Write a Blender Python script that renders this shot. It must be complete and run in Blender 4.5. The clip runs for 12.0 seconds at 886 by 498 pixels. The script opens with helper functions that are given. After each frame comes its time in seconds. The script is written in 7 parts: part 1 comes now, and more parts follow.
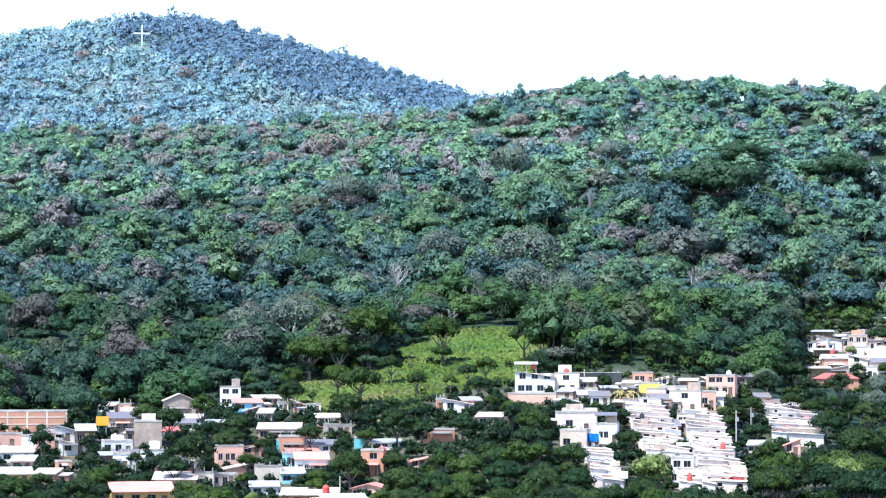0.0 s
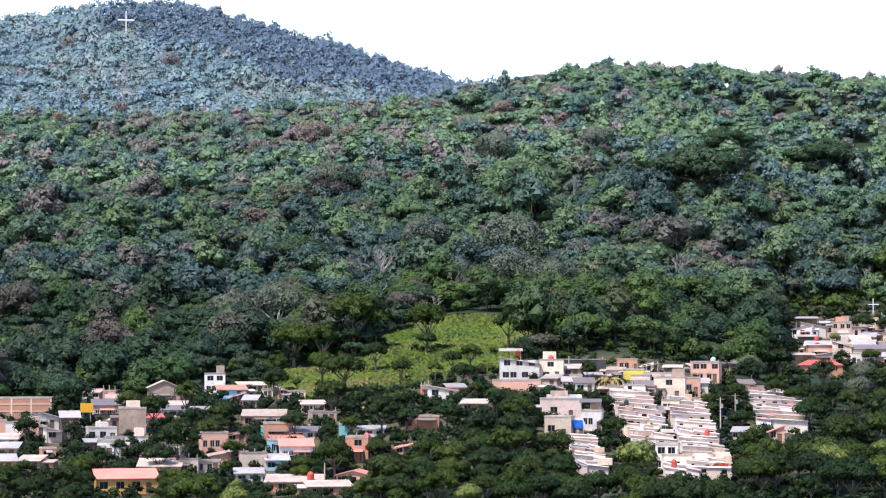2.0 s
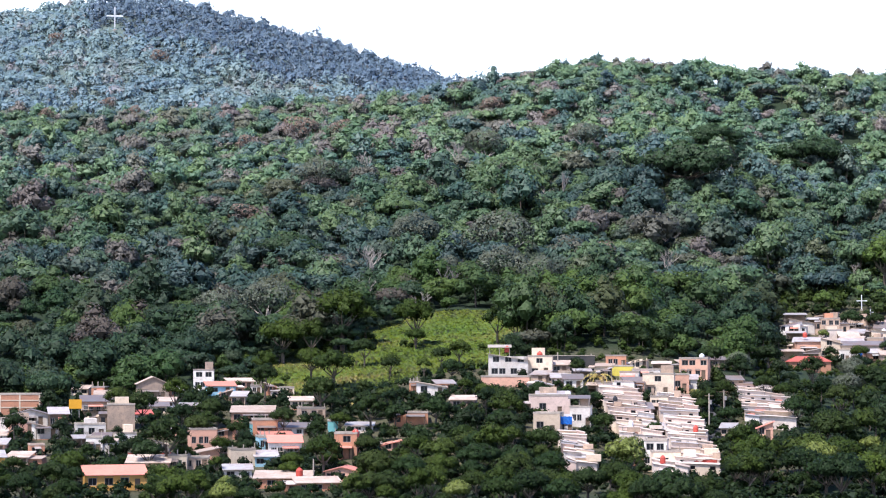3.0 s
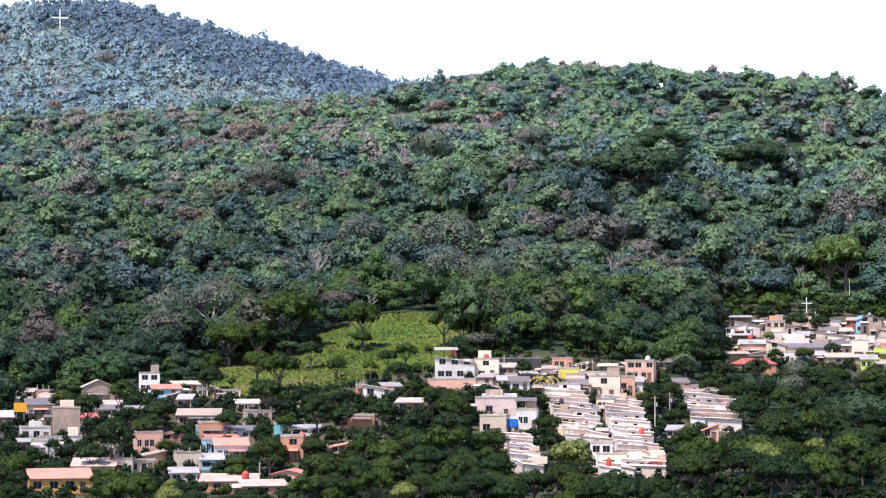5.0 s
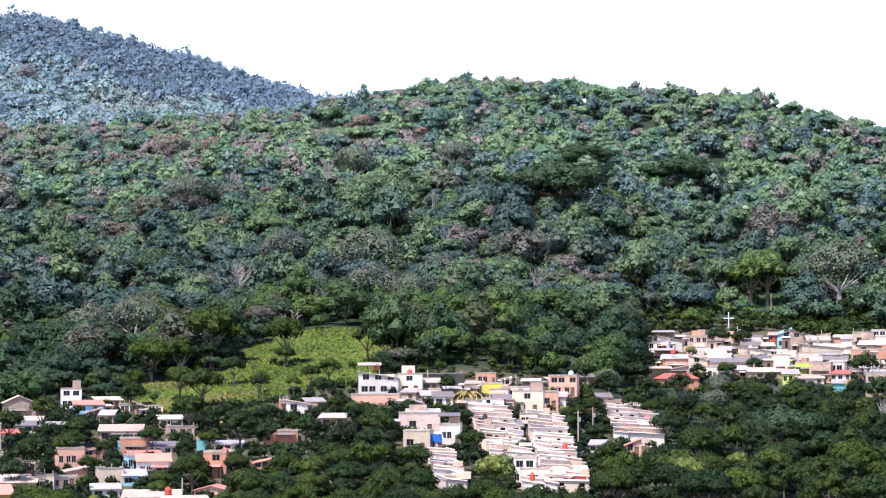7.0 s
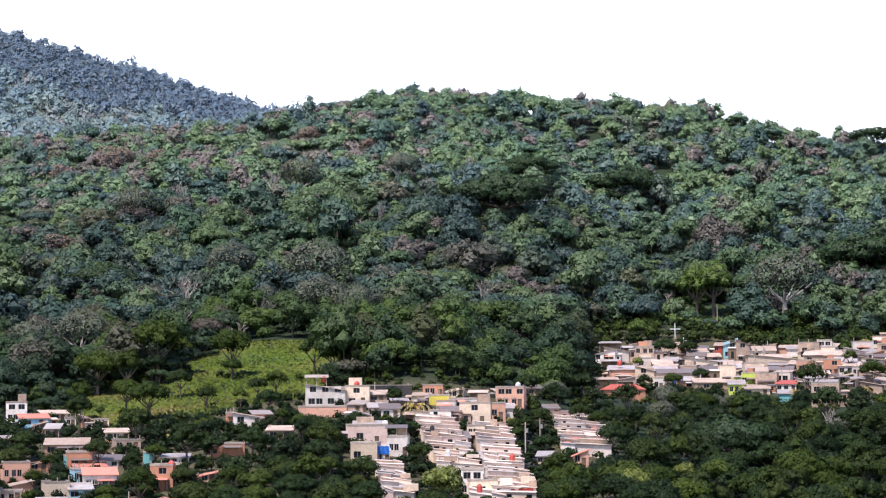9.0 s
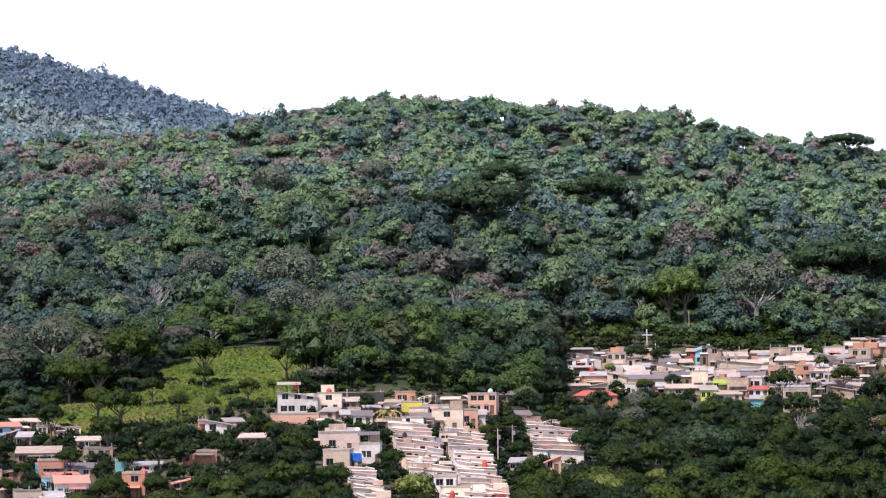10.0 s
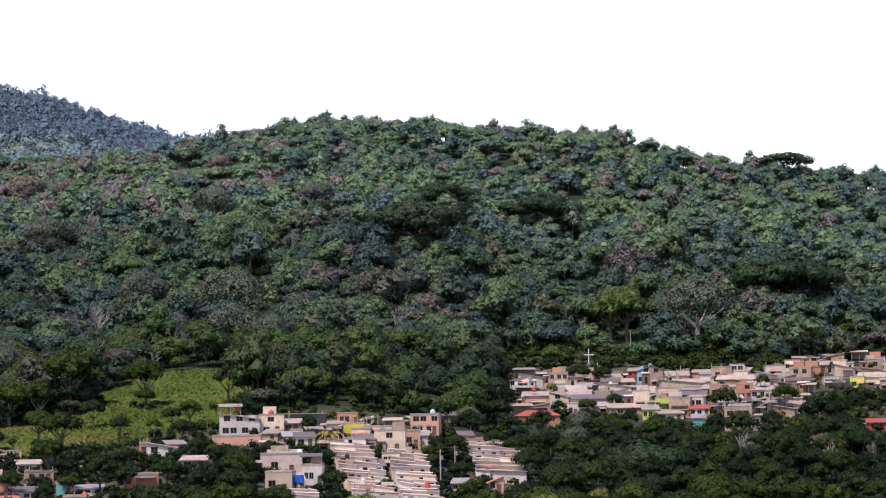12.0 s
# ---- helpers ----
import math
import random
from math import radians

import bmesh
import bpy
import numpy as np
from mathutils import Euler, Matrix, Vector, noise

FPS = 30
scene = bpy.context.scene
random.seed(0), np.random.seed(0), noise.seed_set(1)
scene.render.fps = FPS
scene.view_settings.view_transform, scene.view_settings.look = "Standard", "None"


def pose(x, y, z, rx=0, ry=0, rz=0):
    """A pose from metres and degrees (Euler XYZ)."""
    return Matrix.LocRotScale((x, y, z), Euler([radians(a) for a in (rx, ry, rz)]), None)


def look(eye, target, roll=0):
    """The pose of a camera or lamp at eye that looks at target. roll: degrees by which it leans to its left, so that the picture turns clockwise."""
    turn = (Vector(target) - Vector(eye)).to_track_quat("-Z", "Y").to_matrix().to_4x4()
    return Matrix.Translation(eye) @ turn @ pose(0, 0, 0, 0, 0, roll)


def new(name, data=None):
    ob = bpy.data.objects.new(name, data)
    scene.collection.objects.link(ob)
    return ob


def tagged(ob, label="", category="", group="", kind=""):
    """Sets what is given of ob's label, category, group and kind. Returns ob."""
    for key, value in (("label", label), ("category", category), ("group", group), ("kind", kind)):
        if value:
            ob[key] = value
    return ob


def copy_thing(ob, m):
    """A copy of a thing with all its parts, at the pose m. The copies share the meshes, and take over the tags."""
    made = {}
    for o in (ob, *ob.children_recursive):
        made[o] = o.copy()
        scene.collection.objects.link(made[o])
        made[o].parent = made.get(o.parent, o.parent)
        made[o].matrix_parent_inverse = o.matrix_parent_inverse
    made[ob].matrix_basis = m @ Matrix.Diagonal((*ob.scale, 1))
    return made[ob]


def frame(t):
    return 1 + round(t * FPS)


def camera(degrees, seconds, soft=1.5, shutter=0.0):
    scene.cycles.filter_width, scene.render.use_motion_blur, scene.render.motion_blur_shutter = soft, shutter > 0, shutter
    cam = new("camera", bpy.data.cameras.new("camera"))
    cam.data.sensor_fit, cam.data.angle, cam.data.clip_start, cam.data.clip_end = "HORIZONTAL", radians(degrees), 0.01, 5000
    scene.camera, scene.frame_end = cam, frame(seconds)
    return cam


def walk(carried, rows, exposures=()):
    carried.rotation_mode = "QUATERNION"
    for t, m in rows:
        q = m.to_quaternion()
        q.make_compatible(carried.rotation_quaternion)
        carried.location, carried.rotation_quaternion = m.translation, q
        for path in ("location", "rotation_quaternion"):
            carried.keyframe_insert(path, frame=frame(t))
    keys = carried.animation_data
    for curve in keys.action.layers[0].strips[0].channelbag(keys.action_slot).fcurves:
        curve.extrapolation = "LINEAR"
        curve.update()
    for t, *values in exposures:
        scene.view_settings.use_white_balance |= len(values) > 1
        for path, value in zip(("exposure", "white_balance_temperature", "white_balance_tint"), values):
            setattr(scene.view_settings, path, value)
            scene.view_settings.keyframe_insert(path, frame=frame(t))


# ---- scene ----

cam = camera(22.0, 12.0, soft=1.1)
EYE_Z = 40.0
ROWS = [
    (0.0, -0.0, 3.0, 0.0),
    (0.5, -0.063, 2.921, -0.015),
    (1.0, -0.15, 2.836, -0.014),
    (1.5, -0.259, 2.751, -0.003),
    (2.0, -0.387, 2.668, -0.023),
    (2.5, -0.532, 2.587, -0.02),
    (4.5, -1.465, 2.567, -0.034),
    (5.0, -2.013, 2.64, -0.069),
    (5.5, -2.577, 2.733, -0.086),
    (6.0, -3.091, 2.831, -0.113),
    (6.5, -3.544, 2.93, -0.138),
    (7.0, -3.937, 3.017, -0.152),
    (9.0, -5.279, 3.307, -0.393),
    (9.5, -5.629, 3.375, -0.488),
    (10.0, -5.988, 3.469, -0.608),
    (10.5, -6.359, 3.6, -0.695),
    (11.0, -6.727, 3.741, -0.817),
    (11.5, -7.096, 3.875, -0.907),
    (12.0, -7.466, 3.97, -0.967),
]
LIGHTS = [(0.0, 1.3, 4800, 0), (0.6, 1.08, 5000, 3), (1.2, 0.88, 5300, 7), (2.0, 0.76, 5550, 11), (4.5, 0.76, 5600, 12), (7.0, 0.97, 5600, 13), (9.0, 0.51, 5850, 15), (10.5, 0.51, 5900, 16), (12.0, 0.03, 5950, 17)]
walk(cam, [(t, pose(0, 0, EYE_Z, 90 + pitch, 0, yaw) @ pose(0, 0, 0, 0, 0, roll)) for t, yaw, pitch, roll in ROWS], LIGHTS)

# ---- sky and sun: a bright, hazy overcast day ----
SUN_EL, SUN_AZ = 62.0, -140.0
world = bpy.data.worlds.new("sky")
scene.world = world
world.use_nodes = True
wn = world.node_tree
wn.nodes.clear()
sky = wn.nodes.new("ShaderNodeTexSky")
sky.sky_type = "NISHITA"
sky.sun_disc = False
sky.sun_elevation, sky.sun_rotation = radians(SUN_EL), radians(SUN_AZ)
sky.air_density, sky.dust_density = 1.0, 4.0
bg_sky = wn.nodes.new("ShaderNodeBackground")
bg_sky.inputs["Strength"].default_value = 0.05
wn.links.new(sky.outputs[0], bg_sky.inputs["Color"])
bg_cloud = wn.nodes.new("ShaderNodeBackground")
bg_cloud.inputs["Strength"].default_value = 1.0
coord = wn.nodes.new("ShaderNodeTexCoord")
cloud = wn.nodes.new("ShaderNodeTexNoise")
cloud.inputs["Scale"].default_value = 2.5
cloud.inputs["Detail"].default_value = 5
wn.links.new(coord.outputs["Generated"], cloud.inputs["Vector"])
sep = wn.nodes.new("ShaderNodeSeparateXYZ")
wn.links.new(coord.outputs["Generated"], sep.inputs[0])
cr = wn.nodes.new("ShaderNodeValToRGB")
cr.color_ramp.elements[0].position, cr.color_ramp.elements[1].position = 0.0, 0.85
cr.color_ramp.elements[0].color = (1.24, 1.24, 1.24, 1)
cr.color_ramp.elements[1].color = (0.03, 0.10, 0.36, 1)
low_sky = cr.color_ramp.elements.new(0.18)
low_sky.color = (1.2, 1.22, 1.25, 1)
mid = cr.color_ramp.elements.new(0.32)
mid.color = (0.10, 0.19, 0.46, 1)
wn.links.new(sep.outputs["Z"], cr.inputs[0])
veil = wn.nodes.new("ShaderNodeMapRange")
veil.inputs["To Min"].default_value, veil.inputs["To Max"].default_value = 0.94, 1.06
wn.links.new(cloud.outputs[0], veil.inputs["Value"])
mul = wn.nodes.new("ShaderNodeVectorMath")
mul.operation = "SCALE"
wn.links.new(cr.outputs[0], mul.inputs[0])
wn.links.new(veil.outputs[0], mul.inputs["Scale"])
wn.links.new(mul.outputs[0], bg_cloud.inputs["Color"])
addsh = wn.nodes.new("ShaderNodeAddShader")
wn.links.new(bg_sky.outputs[0], addsh.inputs[0])
wn.links.new(bg_cloud.outputs[0], addsh.inputs[1])
wout = wn.nodes.new("ShaderNodeOutputWorld")
wn.links.new(addsh.outputs[0], wout.inputs[0])

sun = new("sun", bpy.data.lights.new("sun", "SUN"))
sun.data.energy, sun.data.angle, sun.data.color = 5.0, radians(2.5), (1.0, 0.88, 0.74)
az, el = radians(SUN_AZ), radians(SUN_EL)
SUN_FROM = Vector((math.sin(az) * math.cos(el), math.cos(az) * math.cos(el), math.sin(el)))
sun.matrix_world = look(SUN_FROM * 300, (0, 0, 0))


# ---- materials ----
def node(nt, kind, **inputs):
    n = nt.nodes.new("ShaderNode" + kind)
    for key, value in inputs.items():
        n.inputs[key].default_value = value
    return n


def base(name, rough=0.8, spec=0.3):
    m = bpy.data.materials.new(name)
    m.use_nodes = True
    nt = m.node_tree
    b = nt.nodes["Principled BSDF"]
    b.inputs["Roughness"].default_value = rough
    b.inputs["Specular IOR Level"].default_value = spec
    return m, nt, b


def worn(name, colour, rough=0.85, stain=(0.25, 0.2, 0.16), amount=0.35, size=1.0, bump=0.2, grain=9.0, metal=0.0, streak=False):
    """A weathered plain surface: fine grain, large stains, a little relief."""
    m, nt, b = base(name, rough)
    b.inputs["Metallic"].default_value = metal
    geo = node(nt, "NewGeometry")
    mp = node(nt, "Mapping")
    mp.inputs["Scale"].default_value = (1, 1, 0.25 if streak else 1)
    nt.links.new(geo.outputs["Position"], mp.inputs["Vector"])
    big = node(nt, "TexNoise", Scale=0.45 / size, Detail=6.0, Roughness=0.65)
    fine = node(nt, "TexNoise", Scale=grain, Detail=3.0)
    nt.links.new(mp.outputs[0], big.inputs["Vector"])
    nt.links.new(geo.outputs["Position"], fine.inputs["Vector"])
    r1 = node(nt, "ValToRGB")
    r1.color_ramp.elements[0].position, r1.color_ramp.elements[1].position = 0.4, 0.64
    r1.color_ramp.elements[0].color = (0, 0, 0, 1)
    r1.color_ramp.elements[1].color = (amount, amount, amount, 1)
    nt.links.new(big.outputs[0], r1.inputs[0])
    info = node(nt, "ObjectInfo")
    hsv = node(nt, "HueSaturation")
    hsv.inputs["Color"].default_value = (*colour, 1)
    mr = node(nt, "MapRange")
    mr.inputs["To Min"].default_value, mr.inputs["To Max"].default_value = 0.72, 1.12
    nt.links.new(info.outputs["Random"], mr.inputs["Value"])
    nt.links.new(mr.outputs[0], hsv.inputs["Value"])
    mix = node(nt, "MixRGB")
    mix.inputs["Color2"].default_value = (*stain, 1)
    nt.links.new(hsv.outputs[0], mix.inputs["Color1"])
    nt.links.new(r1.outputs[0], mix.inputs["Fac"])
    patch = node(nt, "TexNoise", Scale=1.7 / size, Detail=4.0, Roughness=0.75)
    nt.links.new(mp.outputs[0], patch.inputs["Vector"])
    r2 = node(nt, "ValToRGB")
    r2.color_ramp.elements[0].position, r2.color_ramp.elements[1].position = 0.5, 0.66
    r2.color_ramp.elements[0].color = (0, 0, 0, 1)
    r2.color_ramp.elements[1].color = (amount * 0.8, amount * 0.8, amount * 0.8, 1)
    nt.links.new(patch.outputs[0], r2.inputs[0])
    mixb = node(nt, "MixRGB")
    mixb.inputs["Color2"].default_value = (*[v * 0.7 for v in stain], 1)
    nt.links.new(mix.outputs[0], mixb.inputs["Color1"])
    nt.links.new(r2.outputs[0], mixb.inputs["Fac"])
    mix = mixb
    m2 = node(nt, "MixRGB")
    m2.blend_type = "MULTIPLY"
    m2.inputs["Fac"].default_value = 0.35
    nt.links.new(mix.outputs[0], m2.inputs["Color1"])
    nt.links.new(fine.outputs[0], m2.inputs["Color2"])
    nt.links.new(m2.outputs[0], b.inputs["Base Color"])
    bp = node(nt, "Bump", Strength=bump, Distance=0.03)
    nt.links.new(fine.outputs[0], bp.inputs["Height"])
    nt.links.new(bp.outputs[0], b.inputs["Normal"])
    return m


def sheet(name, colour, rust=(0.28, 0.15, 0.09), amount=0.5, rough=0.55):
    """Corrugated roofing: fine ribs, rust and dust in patches."""
    m = worn(name, colour, rough, rust, amount, 1.6, 0.1, 5.0)
    nt = m.node_tree
    b = nt.nodes["Principled BSDF"]
    geo = node(nt, "NewGeometry")
    wave = node(nt, "TexWave", Scale=2.2)
    nt.links.new(geo.outputs["Position"], wave.inputs["Vector"])
    bp = node(nt, "Bump", Strength=0.5, Distance=0.04)
    nt.links.new(wave.outputs[0], bp.inputs["Height"])
    nt.links.new(bp.outputs[0], b.inputs["Normal"])
    return m


def leafy(name, ramp, rough=0.6, spec=0.22, trans=0.12, wide=0.27):
    """Leaves: the ramp holds the kinds of tree, read from each tree's own tint; every tuft varies a little."""
    m, nt, b = base(name, rough, spec)
    at = node(nt, "Attribute")
    at.attribute_name = "tint"
    info = node(nt, "ObjectInfo")
    add = node(nt, "Math")
    add.operation = "ADD"
    nt.links.new(at.outputs["Fac"], add.inputs[0])
    nt.links.new(info.outputs["Random"], add.inputs[1])
    fr = node(nt, "Math")
    fr.operation = "FRACT"
    nt.links.new(add.outputs[0], fr.inputs[0])
    r = node(nt, "ValToRGB")
    r.color_ramp.interpolation = "LINEAR"
    els = r.color_ramp.elements
    while len(els) < len(ramp):
        els.new(0.5)
    for e, (p, c) in zip(els, ramp):
        e.position, e.color = p, (*c, 1)
    nt.links.new((at if name != "leaves_near" else fr).outputs["Fac" if name != "leaves_near" else 0], r.inputs[0])
    geo = node(nt, "NewGeometry")
    mr = node(nt, "MapRange")
    mr.inputs["To Min"].default_value, mr.inputs["To Max"].default_value = 1 - wide, 1 + wide
    nt.links.new(geo.outputs["Random Per Island"], mr.inputs["Value"])
    hsv = node(nt, "HueSaturation")
    nt.links.new(mr.outputs[0], hsv.inputs["Value"])
    nt.links.new(r.outputs[0], hsv.inputs["Color"])
    nt.links.new(hsv.outputs[0], b.inputs["Base Color"])
    tr = node(nt, "BsdfTranslucent")
    nt.links.new(hsv.outputs[0], tr.inputs["Color"])
    ms = node(nt, "MixShader")
    ms.inputs[0].default_value = trans
    nt.links.new(b.outputs[0], ms.inputs[1])
    nt.links.new(tr.outputs[0], ms.inputs[2])
    nt.links.new(ms.outputs[0], nt.nodes["Material Output"].inputs["Surface"])
    lay = node(nt, "Attribute")
    lay.attribute_name = "lay"
    turn = node(nt, "VectorTransform")
    turn.vector_type, turn.convert_from, turn.convert_to = "NORMAL", "OBJECT", "WORLD"
    nt.links.new(lay.outputs["Vector"], turn.inputs[0])
    nt.links.new(turn.outputs[0], b.inputs["Normal"])
    nt.links.new(turn.outputs[0], tr.inputs["Normal"])
    return m


M = {}
M["white"] = worn("white_paint", (0.88, 0.81, 0.73), 0.8, (0.46, 0.36, 0.28), 0.5, 1.2)
M["cream"] = worn("cream_render", (0.86, 0.69, 0.51), 0.85, (0.42, 0.32, 0.24), 0.4, 1.2)
M["block"] = worn("grey_block", (0.60, 0.43, 0.31), 0.92, (0.22, 0.18, 0.15), 0.6, 1.0)
M["rowwall"] = worn("limewashed_block", (0.88, 0.74, 0.63), 0.9, (0.42, 0.30, 0.22), 0.42, 1.4)
M["pink"] = worn("pink_render", (0.76, 0.42, 0.29), 0.85, (0.42, 0.28, 0.2), 0.35)
M["brick"] = worn("red_brick", (0.66, 0.31, 0.18), 0.9, (0.38, 0.22, 0.15), 0.5)
M["orange"] = worn("ochre_paint", (0.78, 0.42, 0.10), 0.8, (0.5, 0.3, 0.12), 0.3)
M["yellow"] = worn("yellow_paint", (0.82, 0.68, 0.10), 0.7, (0.5, 0.4, 0.12), 0.3)
M["sign"] = worn("orange_board", (0.85, 0.42, 0.02), 0.6, (0.6, 0.3, 0.05), 0.2)
M["turq"] = worn("turquoise_paint", (0.22, 0.58, 0.58), 0.8, (0.25, 0.35, 0.33), 0.35)
M["lblue"] = worn("pale_blue_paint", (0.40, 0.68, 0.80), 0.8, (0.3, 0.4, 0.42), 0.3)
M["blue"] = worn("blue_tarpaulin", (0.04, 0.22, 0.72), 0.5, (0.05, 0.15, 0.4), 0.3)
M["lime"] = worn("lime_paint", (0.62, 0.72, 0.12), 0.8, (0.4, 0.42, 0.15), 0.3)
M["redpaint"] = worn("red_paint", (0.62, 0.09, 0.06), 0.6, (0.35, 0.1, 0.07), 0.3)
M["concrete"] = worn("concrete", (0.48, 0.41, 0.34), 0.92, (0.2, 0.17, 0.14), 0.5)
M["dark"] = worn("dark_interior", (0.035, 0.035, 0.04), 0.9, (0.02, 0.02, 0.02), 0.4)
M["frame"] = worn("grey_frame", (0.35, 0.34, 0.33), 0.6)
M["wood"] = worn("weathered_wood", (0.22, 0.15, 0.10), 0.85, (0.1, 0.08, 0.06), 0.5)
M["tinroof"] = sheet("galvanised_roofing", (0.46, 0.44, 0.42))
M["paleroof"] = sheet("pale_fibre_cement_roofing", (0.58, 0.46, 0.37), (0.32, 0.22, 0.15), 0.6, 0.8)
M["limeroof"] = sheet("limewashed_roofing", (0.84, 0.71, 0.61), (0.42, 0.31, 0.23), 0.4, 0.85)
M["rowpink"] = worn("pinkish_limewash", (0.84, 0.64, 0.54), 0.9, (0.44, 0.31, 0.24), 0.4, 1.3)
M["darkroof"] = sheet("dark_weathered_roofing", (0.20, 0.18, 0.17), (0.2, 0.11, 0.07), 0.5)
M["redroof"] = sheet("red_roofing", (0.55, 0.12, 0.08), (0.35, 0.12, 0.08), 0.4)
M["tileroof"] = sheet("faded_red_tile", (0.68, 0.26, 0.18), (0.4, 0.2, 0.14), 0.4, 0.8)
M["bark"] = worn("bark", (0.16, 0.125, 0.095), 0.95, (0.07, 0.06, 0.05), 0.5)
M["palebark"] = worn("pale_bark", (0.44, 0.39, 0.34), 0.95, (0.2, 0.17, 0.14), 0.4)
M["crosswhite"] = worn("white_steel", (0.85, 0.85, 0.86), 0.5, (0.6, 0.6, 0.6), 0.2)
M["asphalt"] = worn("asphalt", (0.06, 0.06, 0.06), 0.95, (0.1, 0.09, 0.08), 0.4)
glass, nt_g, b_g = base("window_glass", 0.25, 0.25)
b_g.inputs["Base Color"].default_value = (0.012, 0.013, 0.015, 1)
M["glass"] = glass

GREEN_RAMP = [(0.0, (0.034, 0.072, 0.030)), (0.2, (0.060, 0.112, 0.026)), (0.38, (0.098, 0.150, 0.026)), (0.5, (0.050, 0.090, 0.030)),
              (0.66, (0.040, 0.072, 0.032)), (0.8, (0.088, 0.104, 0.040)), (0.9, (0.100, 0.098, 0.066)), (1.0, (0.140, 0.115, 0.090))]


def hazed(ramp, f, k):
    """The same woods with distance haze painted into the leaf colour: blue times f, all times k."""
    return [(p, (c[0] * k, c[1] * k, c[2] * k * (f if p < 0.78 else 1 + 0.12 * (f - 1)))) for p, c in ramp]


# one ramp in three bands; the painted haze grows bluer and paler uphill
M["leaves"] = leafy("leaves_hill", hazed(GREEN_RAMP, 1.2, 0.60), spec=0.15)
M["leaves_mid_hazed"] = leafy("leaves_mid_hill_hazed", hazed(GREEN_RAMP, 2.0, 0.80), spec=0.3)
M["leaves_up_hazed"] = leafy("leaves_upper_hill_hazed", hazed(GREEN_RAMP, 2.2, 1.2), spec=0.45)
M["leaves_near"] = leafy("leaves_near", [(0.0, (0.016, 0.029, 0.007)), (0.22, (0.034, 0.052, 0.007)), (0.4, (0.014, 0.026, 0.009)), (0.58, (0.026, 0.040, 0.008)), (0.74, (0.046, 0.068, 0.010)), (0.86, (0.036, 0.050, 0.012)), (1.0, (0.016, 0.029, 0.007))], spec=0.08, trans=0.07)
# the far hill's foliage colours include the pale blue of distance haze
M["leaves_far_hazed"] = leafy("leaves_far_hill_hazed", [(0.0, (0.112, 0.172, 0.212)), (0.35, (0.128, 0.196, 0.220)), (0.6, (0.152, 0.218, 0.206)), (0.8, (0.196, 0.214, 0.220)), (1.0, (0.260, 0.230, 0.235))], spec=0.5, wide=0.08)
M["needles_hazed"] = leafy("pine_needles_hazed", [(0.0, (0.080, 0.122, 0.168)), (1.0, (0.096, 0.142, 0.184))], spec=0.5, wide=0.08)
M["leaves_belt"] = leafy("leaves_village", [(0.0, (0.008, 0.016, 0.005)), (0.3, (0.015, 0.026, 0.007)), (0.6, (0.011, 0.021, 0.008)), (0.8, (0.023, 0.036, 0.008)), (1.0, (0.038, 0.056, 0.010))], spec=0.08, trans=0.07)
M["leaves_fresh"] = leafy("leaves_fresh_green", [(0.0, (0.070, 0.110, 0.018)), (1.0, (0.055, 0.092, 0.018))])
M["leaves_lime"] = leafy("leaves_yellow_green", [(0.0, (0.125, 0.150, 0.028)), (1.0, (0.10, 0.135, 0.024))])
M["leaves_pink"] = leafy("leaves_dry_pinkish", [(0.0, (0.21, 0.150, 0.115)), (1.0, (0.16, 0.125, 0.100))])
M["leaves_grey"] = leafy("leaves_grey_green", [(0.0, (0.105, 0.118, 0.082)), (1.0, (0.14, 0.145, 0.105))])
M["leaves_dark"] = leafy("leaves_blue_green", [(0.0, (0.026, 0.050, 0.017)), (1.0, (0.034, 0.060, 0.020))])
M["leaves_mango"] = leafy("leaves_mango", [(0.0, (0.018, 0.034, 0.009)), (1.0, (0.026, 0.044, 0.010))], spec=0.1, trans=0.07)
M["leaves_palm"] = leafy("palm_fronds", [(0.0, (0.075, 0.115, 0.03)), (1.0, (0.26, 0.19, 0.05))])
M["leaves_dry"] = leafy("dry_palm_fronds", [(0.0, (0.34, 0.23, 0.06)), (1.0, (0.22, 0.18, 0.05))])
M["grass"] = leafy("tall_grass", [(0.0, (0.070, 0.125, 0.012)), (0.45, (0.135, 0.185, 0.020)), (0.75, (0.180, 0.200, 0.035)), (1.0, (0.31, 0.25, 0.09))], wide=0.15)

# ground: forest floor, meadow, bare village earth and far undergrowth with haze painted in
gm, nt, b = base("ground_cover", 0.95, 0.2)
geo = node(nt, "NewGeometry")
n1 = node(nt, "TexNoise", Scale=0.12, Detail=8.0, Roughness=0.7)
n2 = node(nt, "TexNoise", Scale=1.3, Detail=5.0, Roughness=0.7)
nt.links.new(geo.outputs["Position"], n1.inputs["Vector"])
nt.links.new(geo.outputs["Position"], n2.inputs["Vector"])
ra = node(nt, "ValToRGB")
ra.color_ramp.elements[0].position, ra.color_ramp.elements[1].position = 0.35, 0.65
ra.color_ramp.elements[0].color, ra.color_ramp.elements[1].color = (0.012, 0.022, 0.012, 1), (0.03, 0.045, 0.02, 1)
nt.links.new(n2.outputs[0], ra.inputs[0])
rb = node(nt, "ValToRGB")
rb.color_ramp.elements[0].position, rb.color_ramp.elements[1].position = 0.35, 0.68
rb.color_ramp.elements[0].color, rb.color_ramp.elements[1].color = (0.065, 0.130, 0.015, 1), (0.15, 0.18, 0.03, 1)
nt.links.new(n1.outputs[0], rb.inputs[0])
